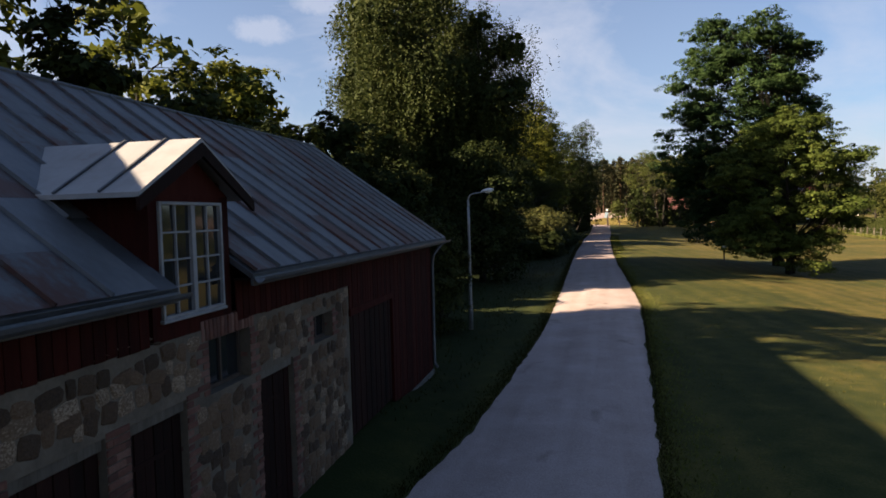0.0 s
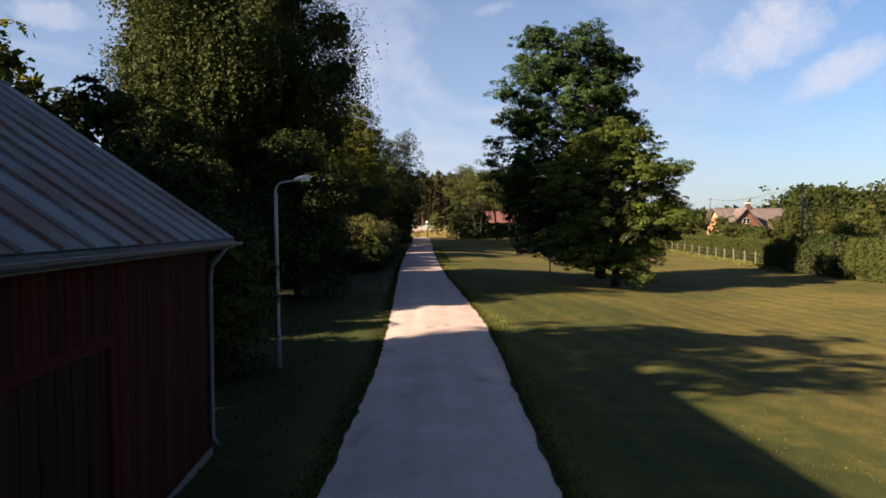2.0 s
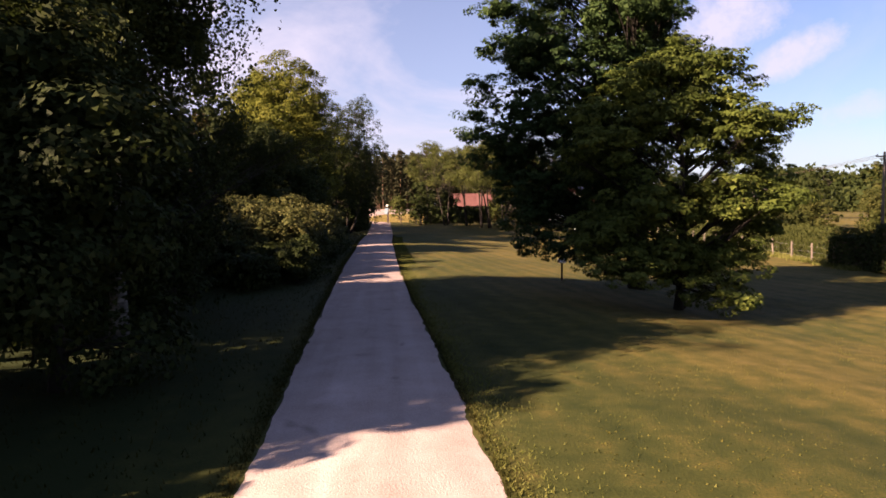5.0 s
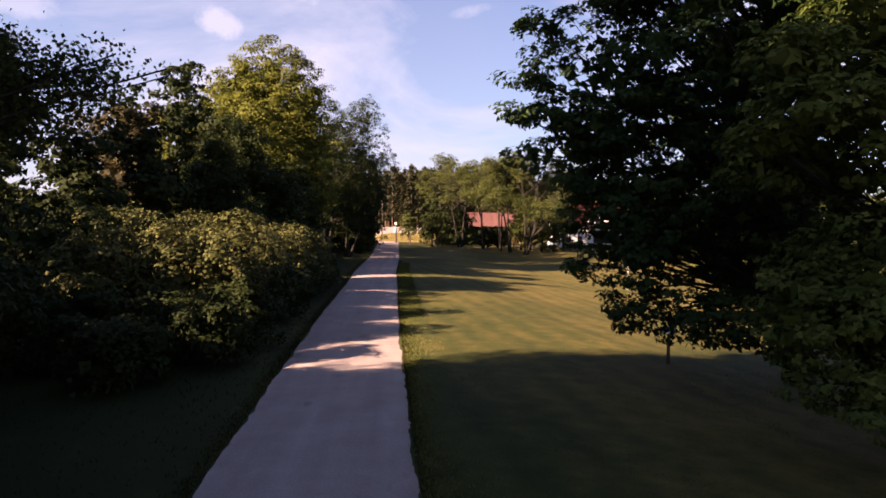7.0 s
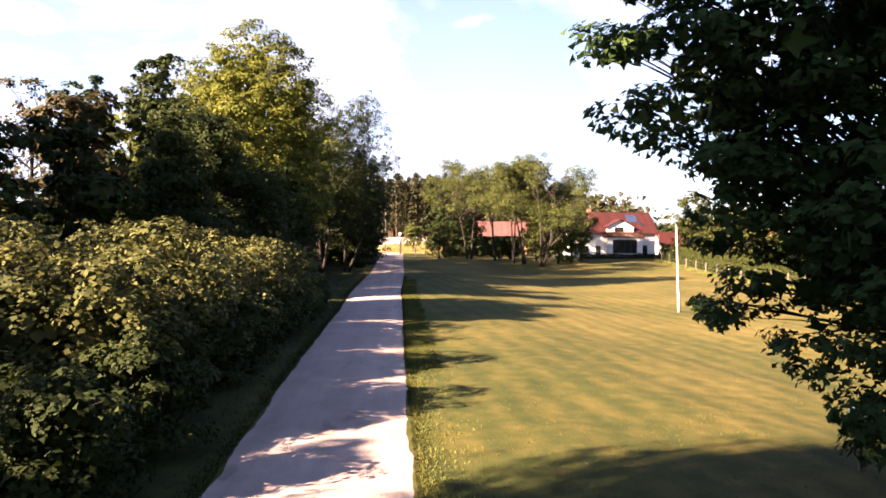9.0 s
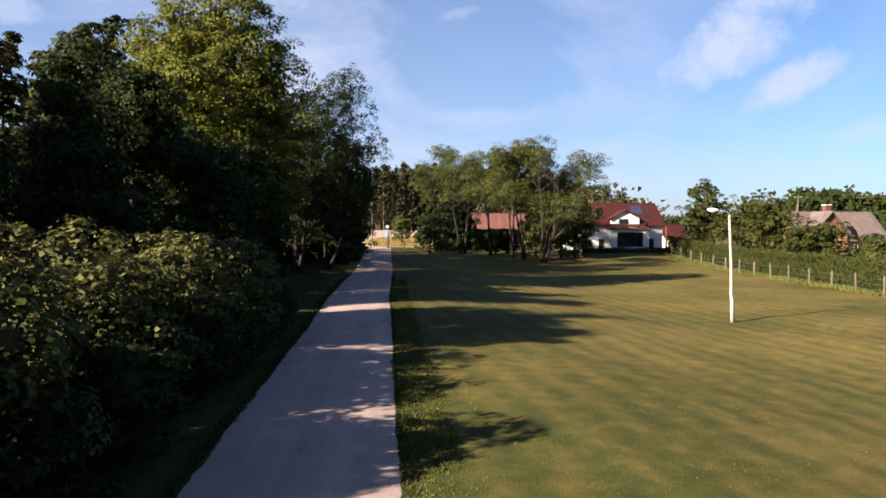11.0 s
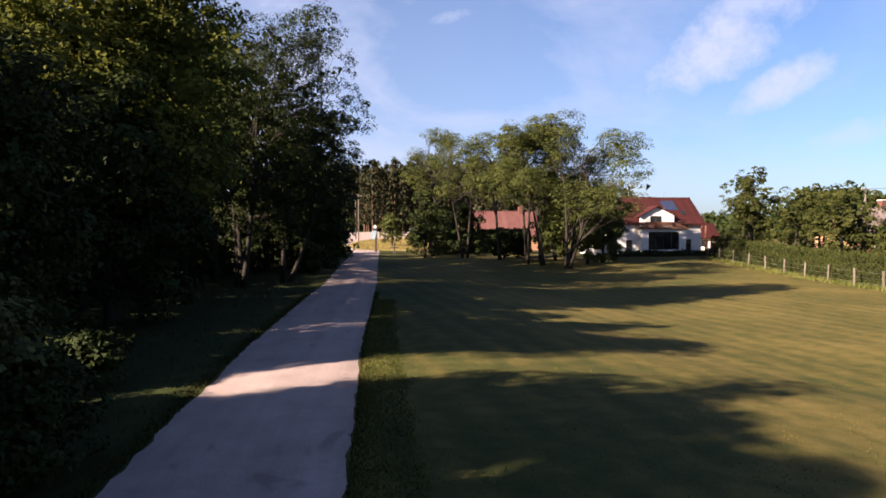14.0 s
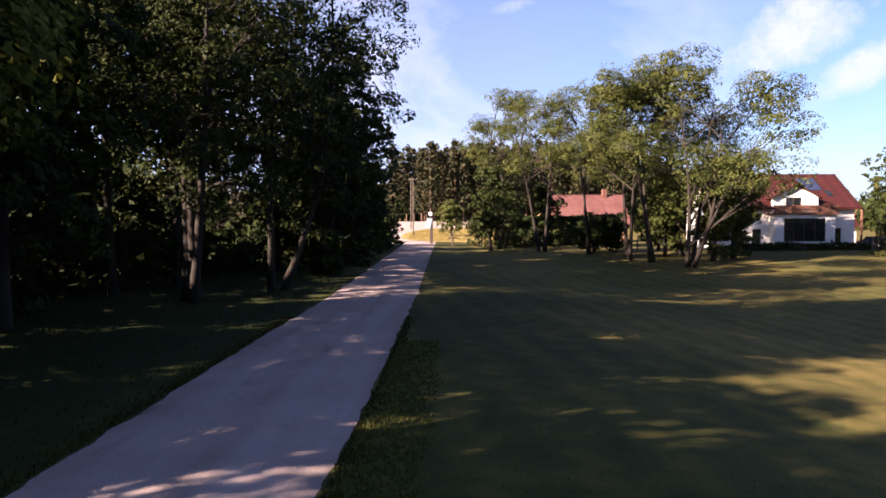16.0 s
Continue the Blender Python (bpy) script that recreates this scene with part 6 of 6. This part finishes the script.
def white_house():
    t = thing("house", "white plastered house with red roof, balcony and wide dark windows", "house", pose(0, 0, 0.1))
    gable_house(t, 36.0, 52.6, 184.0, 194.0, 5.6, 9.5, "plaster", "red_roof", 0.55, -0.4, 26)
    # balcony block: projecting room with terrace, dormer gable above
    bay = part("bay", Shape().box(42.2, 182.6, -0.4, 43.3, 184.0, 4.3).box(48.3, 182.6, -0.4, 49.4, 184.0, 4.3).box(43.3, 182.6, 3.9, 48.3, 184.0, 4.3).box(43.3, 182.6, -0.4, 48.3, 184.0, 1.1), "plaster", t, "white projecting bay")
    framed_window(bay, 43.3, 182.75, 1.1, 5.0, 2.8, 4, "dark_wood", "wide dark glazed window")
    bal = part("balcony", Shape().box(41.8, 182.3, 4.3, 49.8, 184.0, 4.5, 0.02), "brown_wood", t, "brown wooden balcony")
    part("rail", Shape().box(41.9, 182.35, 5.35, 49.7, 182.45, 5.45, 0.01), "brown_wood", bal)
    slat = Shape().box(-0.05, 0, 0, 0.05, 0.03, 0.85).mesh("slat")
    slat.materials.append(M["brown_wood"])
    for k in range(60):
        part("slat", slat, "brown_wood", bal).matrix_basis = pose(42.0 + 7.6 * k / 59, 182.38, 4.5)
    dm = Shape()
    dm.box(42.4, 183.6, 4.6, 44.0, 183.9, 6.5).box(45.9, 183.6, 4.6, 47.9, 183.9, 6.5).box(44.0, 183.6, 6.4, 45.9, 183.9, 6.9)
    dm.prism([(42.4, 6.5), (47.9, 6.5), (45.15, 7.8)], 183.62, 183.88, "y")
    dormer = part("dormer", dm, "plaster", t, "white gabled dormer")
    framed_window(dormer, 44.0, 183.7, 4.6, 1.9, 1.8, 2, "dark_wood")
    rf = Shape()
    for s in (-1, 1):
        e = 45.15 + s * 3.1
        rf.add([(45.15, 183.2, 8.05), (e, 183.2, 6.4), (e, 187.0, 6.4), (45.15, 187.6, 8.05), (45.15, 183.2, 7.9), (e, 183.2, 6.25), (e, 187.0, 6.25), (45.15, 187.6, 7.9)], [(0, 1, 2, 3), (4, 7, 6, 5), (0, 4, 5, 1), (1, 5, 6, 2), (2, 6, 7, 3), (3, 7, 4, 0)])
    part("dormer_roof", rf, "red_roof", dormer)
    framed_window(t, 40.2, 183.96, 0.6, 1.0, 2.0, 1, "dark_wood", "dark narrow window")
    framed_window(t, 37.6, 183.96, 1.4, 1.2, 1.3, 2, "white_paint")
    framed_window(t, 49.9, 183.96, 0.8, 1.0, 1.9, 1, "dark_wood")
    br = Shape()
    for x in (36.3, 41.6, 50.0, 52.4):
        br.tube([(x, 183.9, 4.0), (x, 183.2, 4.9)], [0.07, 0.07], 5)
    part("brace", br, "brown_wood", t)
    part("post", Shape().box(52.9, 183.2, -0.4, 53.1, 183.4, 4.9, 0.02), "brown_wood", t)
    sp = Shape()
    for k in range(3):
        x = 47.6 + 0.75 * k
        y_a, z_a, y_b, z_b = 186.2, 7.46, 188.2, 9.02
        sp.add([(x, y_a, z_a), (x + 0.72, y_a, z_a), (x + 0.72, y_b, z_b), (x, y_b, z_b), (x, y_a, z_a - 0.06), (x + 0.72, y_a, z_a - 0.06), (x + 0.72, y_b, z_b - 0.06), (x, y_b, z_b - 0.06)], [(0, 1, 2, 3), (4, 7, 6, 5), (0, 4, 5, 1), (1, 5, 6, 2), (2, 6, 7, 3), (3, 7, 4, 0)])
    part("solar_panel", sp, "solar", t, "dark roof panel")
    part("roof_window", Shape().add([(50.0, 185.2, 6.66), (50.7, 185.2, 6.66), (50.7, 186.1, 7.36), (50.0, 186.1, 7.36)], [(0, 1, 2, 3)]), "glass", t)
    part("aerial", Shape().tube([(48.6, 189, 9.4), (48.6, 189, 10.6)], [0.03, 0.02], 5).tube([(48.2, 189, 10.4), (49.0, 189, 10.4)], [0.02, 0.02], 4), "galvanised", t)
    part("chimney", Shape().box(40.0, 189.2, 8.2, 40.8, 190.0, 10.3, 0.03), "brick", t)
    return t


white_house()


def small_outbuilding():
    t = thing("shed", "small white outbuilding with red roof behind the house", "shed")
    gable_house(t, 64.5, 69.5, 210.0, 215.0, 3.2, 5.6, "plaster", "red_roof", 0.5, -1.0, 8)
    framed_window(t, 66.0, 209.97, 1.0, 1.4, 1.2, 2, "dark_wood")
    d = part("door", Shape().box(68.0, 209.9, -0.8, 68.9, 210.0, 1.8, 0.02), "brown_wood", t)
    part("handle", Shape().box(68.75, 209.86, 0.5, 68.8, 209.9, 0.65), "galvanised", d)


small_outbuilding()


def parked_car(x, y, turn):
    """Dark estate car beside the house: body, glazed cabin, wheels."""
    t = thing("car", "dark parked car beside the white house", "car", pose(x, y, gz(x, y), 0, 0, turn))
    side = [(-2.2, 0.35), (2.15, 0.35), (2.25, 0.75), (1.35, 0.95), (0.75, 1.45), (-1.6, 1.48), (-2.15, 0.95)]
    part("body", Shape().prism([(a, b) for a, b in side], -0.86, 0.86, "y"), "car_paint", t)
    part("windscreen", Shape().add([(1.34, -0.72, 0.99), (1.34, 0.72, 0.99), (0.80, 0.66, 1.42), (0.80, -0.66, 1.42)], [(0, 1, 2, 3)]), "glass", t)
    for s in (-1, 1):
        part("side_window", Shape().box(-1.5, s * 0.865 - 0.01, 1.0, 0.7, s * 0.865 + 0.01, 1.38), "glass", t)
        for xx in (-1.35, 1.35):
            w = part("wheel", Shape().tube([(xx, s * 0.68, 0.32), (xx, s * 0.88, 0.32)], [0.32, 0.32], 14), "dark_wood", t)
            part("rim", Shape().tube([(xx, s * 0.87, 0.32), (xx, s * 0.89, 0.32)], [0.19, 0.19], 10), "galvanised", w)


parked_car(57.0, 186.5, 95)


def pink_barn():
    t = thing("barn", "low building with faded pink-red roof behind the trees", "barn", pose(0, 0, 0.2))
    gable_house(t, 19.5, 33.0, 212.0, 222.0, 3.6, 8.0, "yellow_plaster", "pink_roof", 0.6, -0.5, 16)
    part("chimney", Shape().box(30.0, 216.4, 7.2, 30.8, 217.2, 9.0, 0.03), "brick", t)
    for x in (21.5, 25.5, 29.5):
        framed_window(t, x, 211.97, 1.2, 1.3, 1.3, 2)


pink_barn()


def brown_house():
    t = thing("house", "house with brown tiled roof, wooden gable and warm plaster walls", "house", pose(0, 0, -1.0))
    gable_house(t, 85.5, 104.5, 192.0, 203.0, 4.0, 9.3, "yellow_plaster", "brown_roof", 0.7, -0.5, 22)
    g = Shape()
    g.prism([(87.3, 4.2), (95.3, 4.2), (91.3, 8.9)], 190.9, 191.2, "y")
    gb = part("gable", g, "brown_wood", t, "brown boarded front gable")
    part("wall", Shape().box(87.7, 190.9, -0.5, 94.9, 191.2, 4.2), "yellow_plaster", gb)
    rf = Shape()
    for s in (-1, 1):
        e = 91.3 + s * 4.7
        rf.add([(91.3, 190.3, 9.35), (e, 190.3, 4.2), (e, 193.5, 4.2), (91.3, 197.0, 9.35), (91.3, 190.3, 9.1), (e, 190.3, 3.95), (e, 193.5, 3.95), (91.3, 197.0, 9.1)], [(0, 1, 2, 3), (4, 7, 6, 5), (0, 4, 5, 1), (1, 5, 6, 2), (2, 6, 7, 3), (3, 7, 4, 0)])
    part("gable_roof", rf, "brown_roof", gb)
    framed_window(gb, 90.2, 190.86, 4.8, 2.2, 1.6, 2)
    for x in (97.2, 101.5):
        framed_window(t, x, 191.96, 1.0, 1.6, 1.5, 2)
    framed_window(t, 88.0, 190.86, 1.0, 1.6, 1.5, 2)
    for x in (94.4,):
        c = part("chimney", Shape().box(x, 197.0, 8.0, x + 1.3, 198.2, 10.7, 0.04), "brick", t)
        part("cap", Shape().box(x - 0.1, 196.9, 10.7, x + 1.4, 198.3, 10.9, 0.03), "concrete", c)


brown_house()

# ---- fence, hedges and garden at the lawn's far side ----
FENCE = [(54.5, 181), (49.0, 176), (47.8, 160), (46.6, 145), (45.0, 128), (42.0, 104), (39.5, 88), (37.6, 78)]


def along(line, step):
    out, carry = [], 0.0
    for (x0, y0), (x1, y1) in zip(line, line[1:]):
        d = math.hypot(x1 - x0, y1 - y0)
        s = carry
        while s < d:
            out.append((x0 + (x1 - x0) * s / d, y0 + (y1 - y0) * s / d))
            s += step
        carry = s - d
    return out


def fence(line, step, h, label):
    rng = np.random.default_rng(160)
    t = thing("fence", label, "fence")
    post = Shape().box(-0.075, -0.075, -0.3, 0.075, 0.075, h, 0.015).mesh("post")
    post.materials.append(M["grey_wood"])
    spots = along(line, step)
    for x, y in spots:
        part("post", post, "grey_wood", t).matrix_basis = pose(x, y, gz(x, y), rng.normal() * 1.5, rng.normal() * 1.5, rng.uniform(0, 90))
    for k, z in enumerate((0.35, 0.75, 1.15)):
        part("wire", Shape().tube([(x, y, gz(x, y) + z * h / 1.4) for x, y in spots], [0.006] * len(spots), 4), "galvanised", t)


fence(FENCE, 4.1, 1.75, "long garden fence of weathered posts and wire before a hedge")
fence([(26, 183), (34, 181.5), (44, 180.5), (54, 181)], 4.4, 1.25, "low post and wire fence before the white house")


def thuja_model(h, r, seed, n, leaf=0.17):
    rng = np.random.default_rng(seed)
    t = thing("thuja", "clipped thuja with rounded top in a long hedge", "hedge", None, "thuja hedge")
    part("trunk", Shape().tube([(0, 0, -0.1), (0, 0, h * 0.7)], [0.05, 0.02], 6), "bark", t)
    u = rng.random(n)
    w = rng.uniform(0, 2 * math.pi, n)
    prof = r * np.where(u < 0.75, 0.85 + 0.2 * np.sin(u * 4), np.sqrt(np.maximum(0, 1 - ((u - 0.75) / 0.27) ** 2)))
    rr = prof * (0.84 + 0.2 * rng.random(n))
    c = np.stack([rr * np.cos(w), rr * np.sin(w), 0.08 + h * u], 1)
    nr = np.stack([np.cos(w), np.sin(w), 0.25 + 0 * w], 1) + rng.normal(size=(n, 3)) * 0.45
    part("foliage", fast_mesh("foliage", leaves(rng, c, nr, leaf, TRI)), "thuja_leaf", t)
    return t


def thuja_hedge():
    rng = np.random.default_rng(170)
    models = [thuja_model(3.05, 0.47, 171 + k, 1000, 0.12) for k in range(3)]
    hedge_line = [(x + 1.6, y + 0.4) for x, y in FENCE[1:]]
    for k, (x, y) in enumerate(along(hedge_line, 0.95)):
        m = pose(x, y, gz(x, y), 0, 0, rng.uniform(0, 360)) @ Matrix.Diagonal((1, 1, rng.uniform(0.95, 1.04), 1))
        if k < 3:
            models[k].matrix_basis = m
        else:
            copy_thing(models[k % 3], m)
    tall = thuja_model(3.7, 0.75, 180, 3000)
    tagged(tall, "tall clipped thuja beside the dark hedge", "hedge", "tall thujas")
    for k in range(12):
        x, y = 38.3 + 0.12 * k, 67.0 - 1.25 * k
        m = pose(x, y, gz(x, y), 0, 0, k * 77)
        if k == 0:
            tall.matrix_basis = m
        else:
            copy_thing(tall, m)


thuja_hedge()
foot = np.random.default_rng(175)
foot_at = np.array(along(FENCE[1:], 0.014))
grass_stuff("fence_grass", "longer unmown grass along the garden fence", foot_at + foot.normal(size=foot_at.shape) * np.array([0.45, 0.2]), 0.42, 176, 0.05, "strip_blade")


def box_hedge(name, label, x0, x1, y0, y1, h, n, size, material, seed):
    """A clipped hedge: dense twiggy core and a shell of leaves."""
    rng = np.random.default_rng(seed)
    zb = gz((x0 + x1) / 2, (y0 + y1) / 2)
    t = thing(name, label, "hedge", pose(0, 0, zb))
    part("core", Shape().box(x0 + 0.25, y0 + 0.25, -0.1, x1 - 0.25, y1 - 0.25, h - 0.25, 0.1), "dark_wood", t)
    dims = np.array([x1 - x0, y1 - y0, h])
    p = rng.random((n, 3))
    area = np.array([dims[1] * dims[2], dims[0] * dims[2], dims[0] * dims[1]])
    ax = rng.choice(3, n, p=area / area.sum())
    side = rng.random(n) > 0.5
    side = np.where(ax == 2, True, side)
    p[np.arange(n), ax] = side
    nr = np.zeros((n, 3))
    nr[np.arange(n), ax] = np.where(side, 1, -1)
    c = np.array([x0, y0, 0]) + p * dims + rng.normal(size=(n, 3)) * 0.10
    c[:, 2] += 0.12 * np.sin(c[:, 1] * 1.3 + c[:, 0]) * p[:, 2]
    part("foliage", fast_mesh("foliage", leaves(rng, c, nr + rng.normal(size=(n, 3)) * 0.5, size, TRI)), material, t)


# the dark leaf colour of these two carries the maple's shade
box_hedge("hedge", "high clipped dark hedge in the maple's shadow", 37.8, 40.2, 68.0, 76.4, 3.65, 12000, 0.2, "dark_leaf", 190)
box_hedge("hedge", "lower clipped dark hedge in the maple's shadow", 38.2, 40.2, 76.5, 82.3, 2.5, 7000, 0.2, "dark_leaf", 191)
box_hedge("hedge", "low dark hedge before the white house", 36.5, 52.5, 180.4, 181.5, 0.75, 3500, 0.22, "dark_leaf", 193)
# dark leaf colour here stands for the shade the hedge lies in
box_hedge("hedge", "tall dark hedge before the pink-roofed building", 10.4, 28.4, 199.0, 201.5, 4.1, 9500, 0.34, "dark_leaf", 192)

for k, (x, y, h, r, m) in enumerate([
        (78, 213, 14, 5.0, "dark_leaf"), (72, 205, 15.5, 6, "garden_leaf"), (73, 166, 6.2, 3.8, "garden_leaf"), (54, 172, 13, 4.4, "garden_leaf"), (58.5, 160, 10.6, 5, "garden_leaf"), (66, 180, 11, 5, "garden_leaf"), (64, 165, 8, 4, "locust_leaf"),
        (70, 152, 4.8, 3.0, "garden_leaf"), (78, 148, 7, 4, "garden_leaf"), (83, 150, 12.0, 5.2, "dark_leaf"), (57, 148, 6.8, 4.0, "garden_leaf"), (60, 136, 4.9, 3.2, "locust_leaf"), (70, 130, 7.5, 4, "garden_leaf"), (57, 122, 4.6, 3.0, "garden_leaf"),
        (52, 108, 4.3, 2.6, "garden_leaf"), (60, 104, 7.0, 3.6, "garden_leaf"), (56, 92, 6.5, 3.5, "locust_leaf"), (49, 84, 5.0, 2.6, "garden_leaf"), (62, 82, 8.5, 4.4, "garden_leaf"), (72, 98, 11, 5.5, "dark_leaf"),
        (70, 76, 11, 5, "garden_leaf"), (58, 68, 9.5, 4.5, "garden_leaf"), (66, 60, 12, 5.5, "garden_leaf"), (47, 63, 6.5, 3.2, "garden_leaf"), (88, 118, 14, 7, "dark_leaf"), (100, 140, 14, 7, "dark_leaf"), (112, 165, 15, 7, "garden_leaf"), (118, 195, 15, 8, "dark_leaf"), (64, 172, 10.5, 5, "garden_leaf")]):
    broadleaf(x, y, h, r, 0.3, 200 + k, 8200, 0.22 + 0.01 * r, m, "leafy garden tree behind the hedge", "garden_tree", lobes=8, clump=0.75, group="garden trees", twigs=3)


# ---- poles, posts and signs ----
def utility_pole(x, y, h, brace, label):
    t = thing("utility_pole", label, "utility pole", pose(x, y, gz(x, y)), "utility poles")
    part("pole", Shape().tube([(0, 0, -0.3), (0, 0, h)], [0.14, 0.095], 9), "grey_wood", t, smooth_faces=True)
    if brace:
        part("brace", Shape().tube([(brace, 0.6, -0.3), (0.05, 0, h * 0.9)], [0.12, 0.09], 8), "grey_wood", t, smooth_faces=True)
    arm = part("crossarm", Shape().box(-0.75, -0.05, h - 0.45, 0.75, 0.05, h - 0.33, 0.01), "grey_wood", t)
    for xx in (-0.65, 0.0, 0.65):
        part("insulator", Shape().tube([(xx, 0, h - 0.33), (xx, 0, h - 0.26), (xx, 0, h - 0.18)], [0.03, 0.05, 0.03], 8), "white_paint", arm)


utility_pole(41.4, 80.2, 9.6, 2.4, "braced wooden utility pole rising above the hedge")
utility_pole(74.0, 175.7, 10.6, -1.6, "braced wooden utility pole beside the brown-roofed house")
utility_pole(-3.6, 243, 12.5, 0, "slim wooden utility pole beside the far road")
utility_pole(-5.0, 262, 12.5, 0, "slim wooden utility pole beside the far road")


def cables():
    a, b = Vector((41.4, 80.2, gz(41.4, 80.2) + 9.3)), Vector((74.0, 175.7, gz(74.0, 175.7) + 10.3))
    t = thing("power_line", "thin overhead wires between two poles", "cable")
    for s in (-0.65, 0, 0.65):
        pts = [a.lerp(b, k / 10) + Vector((s, 0, -1.0 * (1 - (2 * k / 10 - 1) ** 2))) for k in range(11)]
        part("wire", Shape().tube(pts, [0.012] * 11, 4), "dark_wood", t)


cables()


def signpost():
    t = thing("signpost", "dark wooden post with a slanted pale-blue board and small white plate", "sign", pose(0.75, 214, 0))
    part("post", Shape().box(-0.26, -0.2, -0.3, 0.26, 0.2, 4.5, 0.03), "dark_wood", t)
    bd = part("board", Shape().box(-0.85, -0.03, 0, 0.05, 0.03, 1.7, 0.02), "blue_board", t, "slanted pale-blue board")
    bd.matrix_basis = pose(-0.25, -0.24, 2.5, 0, 14, 0)
    for k in range(4):
        part("text_bar", Shape().box(-0.55, -0.036, 0.95 - 0.22 * k, -0.08, -0.031, 1.05 - 0.22 * k), "white_paint", bd)
    part("plate", Shape().box(-0.44, -0.03, 4.75, 0.1, 0.03, 5.3, 0.02), "sign_white", t, "small square white plate")
    part("stem", Shape().tube([(-0.18, 0, 4.3), (-0.18, 0, 4.85)], [0.04, 0.04], 6), "galvanised", t)


signpost()


def gate_post(x, y, h, w, mat, label, arm=False):
    t = thing("gate_post", label, "post", pose(x, y, gz(x, y)), "gate posts")
    part("post", Shape().box(-w, -w, -0.3, w, w, h, w * 0.2), mat, t)
    part("cap", Shape().box(-w * 1.2, -w * 1.2, h, w * 1.2, w * 1.2, h + 0.06, 0.015), mat, t)
    if arm:
        part("rail", Shape().box(-0.7, -0.05, h * 0.62, 0.7, 0.05, h * 0.72, 0.015), mat, t)


gate_post(4.1, 200, 1.9, 0.13, "dark_wood", "short dark wooden post with a cross rail", True)
gate_post(-6.0, 210, 3.2, 0.12, "dark_wood", "dark wooden post at the end of the lane")
gate_post(-5.6, 212, 4.4, 0.08, "white_concrete", "slim pale post at the end of the lane")
gate_post(-14.2, 161.5, 2.2, 0.13, "white_concrete", "pale concrete post among the trees")

# ---- distance ----
def far_wood(name, label, pts, height, n, seed, material, size=2.4, depth=14):
    """A distant wood along a line, as loose masses of foliage with uneven tops."""
    rng = np.random.default_rng(seed)
    d = np.array(pts, float)
    seg = rng.integers(0, len(d) - 1, n)
    u = rng.random(n)[:, None]
    base = d[seg] * (1 - u) + d[seg + 1] * u + rng.normal(size=(n, 2)) * depth * 0.5
    tops = height * (0.72 + 0.28 * np.sin(base[:, 0] * 0.21 + base[:, 1] * 0.13) * np.sin(base[:, 0] * 0.077 + 1.3 + base[:, 1] * 0.09))
    z = tops * rng.random(n) ** 0.6
    c = np.concatenate([base, z[:, None]], 1)
    nr = rng.normal(size=(n, 3)) + np.array([-0.4, -0.8, 0.5])
    ob = part(name, fast_mesh(name, leaves(rng, c, nr, size, TRI)), material)
    tagged(ob, label, "wood", kind="stuff")


far_wood("far_wood", "distant mixed wood along the horizon", [(70, 420), (160, 400), (260, 330), (320, 240), (340, 120), (320, 0)], 14, 18000, 300, "dark_leaf", 2.6, 24)
far_wood("far_wood", "dark wood beyond the lane's end", [(-120, 380), (-60, 365), (-22, 350), (10, 346), (70, 346), (110, 350)], 24, 16000, 301, "pine_needle", 2.2, 16)
far_wood("far_wood", "dense wood behind the shaded trees", [(-62, 70), (-64, 110), (-60, 150), (-58, 200), (-62, 240), (-72, 290)], 15, 11000, 302, "dark_leaf", 1.9, 12)

# placed and stretched in height to fit the camera's view; the ground is flat
far_wood("far_wood", "distant wood behind the gardens, height set to fit the camera's view", [(272, 486), (300, 474), (345, 450), (430, 410)], 33, 9000, 304, "dark_leaf", 3.4, 20)
far_wood("undergrowth", "dark tangled undergrowth under the roadside trees", [(-16, 136), (-14, 152), (-12, 170), (-11, 190), (-9.5, 206)], 4.2, 9000, 305, "dark_leaf", 0.5, 3)
far_wood("undergrowth", "dark tangled undergrowth behind the shaded trees", [(-27, 66), (-25, 100), (-24, 130), (-23, 160), (-17, 186), (-13, 206)], 5.5, 15000, 303, "dark_leaf", 0.75, 5)

dry = np.random.default_rng(310)
sp = np.stack([dry.uniform(-4.5, 24, 22000), dry.uniform(224, 262, 22000)], 1)
grass_stuff("meadow_grass", "dry yellow meadow grass beyond the lane", sp[sp[:, 0] > np.interp(sp[:, 1], [224, 229, 236, 243, 252, 258, 262], [1.4, -2.2, -4.6, -5.4, -4.6, -3.0, 0.0])], 0.35, 311, 0.05, "dry_blade")
field = Shape().add([(58, 215, 0.12), (330, 190, 0.12), (330, 420, 0.12), (58, 400, 0.12)], [(0, 1, 2, 3)])
tagged(part("field", field, "dry_field"), "pale ripe field behind the houses", "field", kind="structure")
meadow = Shape()
m_ys = np.linspace(208, 268, 47)
for y in m_ys:
    for k in range(13):
        x = float(np.interp(y, [208, 221, 224, 229, 236, 243, 252, 258, 264, 268], [18, 1.9, 0.2, -3.2, -5.6, -6.4, -5.6, -4.0, 0.0, 10.0]) * (1 - k / 12) + np.interp(y, [208, 262, 268], [26, 40, 40]) * k / 12)
        meadow.v.append((x, float(y), gz(x, y) + 0.11))
meadow.f = [(j * 13 + i, j * 13 + i + 1, j * 13 + i + 14, j * 13 + i + 13) for j in range(46) for i in range(12)]
tagged(part("meadow", meadow, "dry_field"), "dry yellow meadow beyond the lane", "ground", kind="structure")
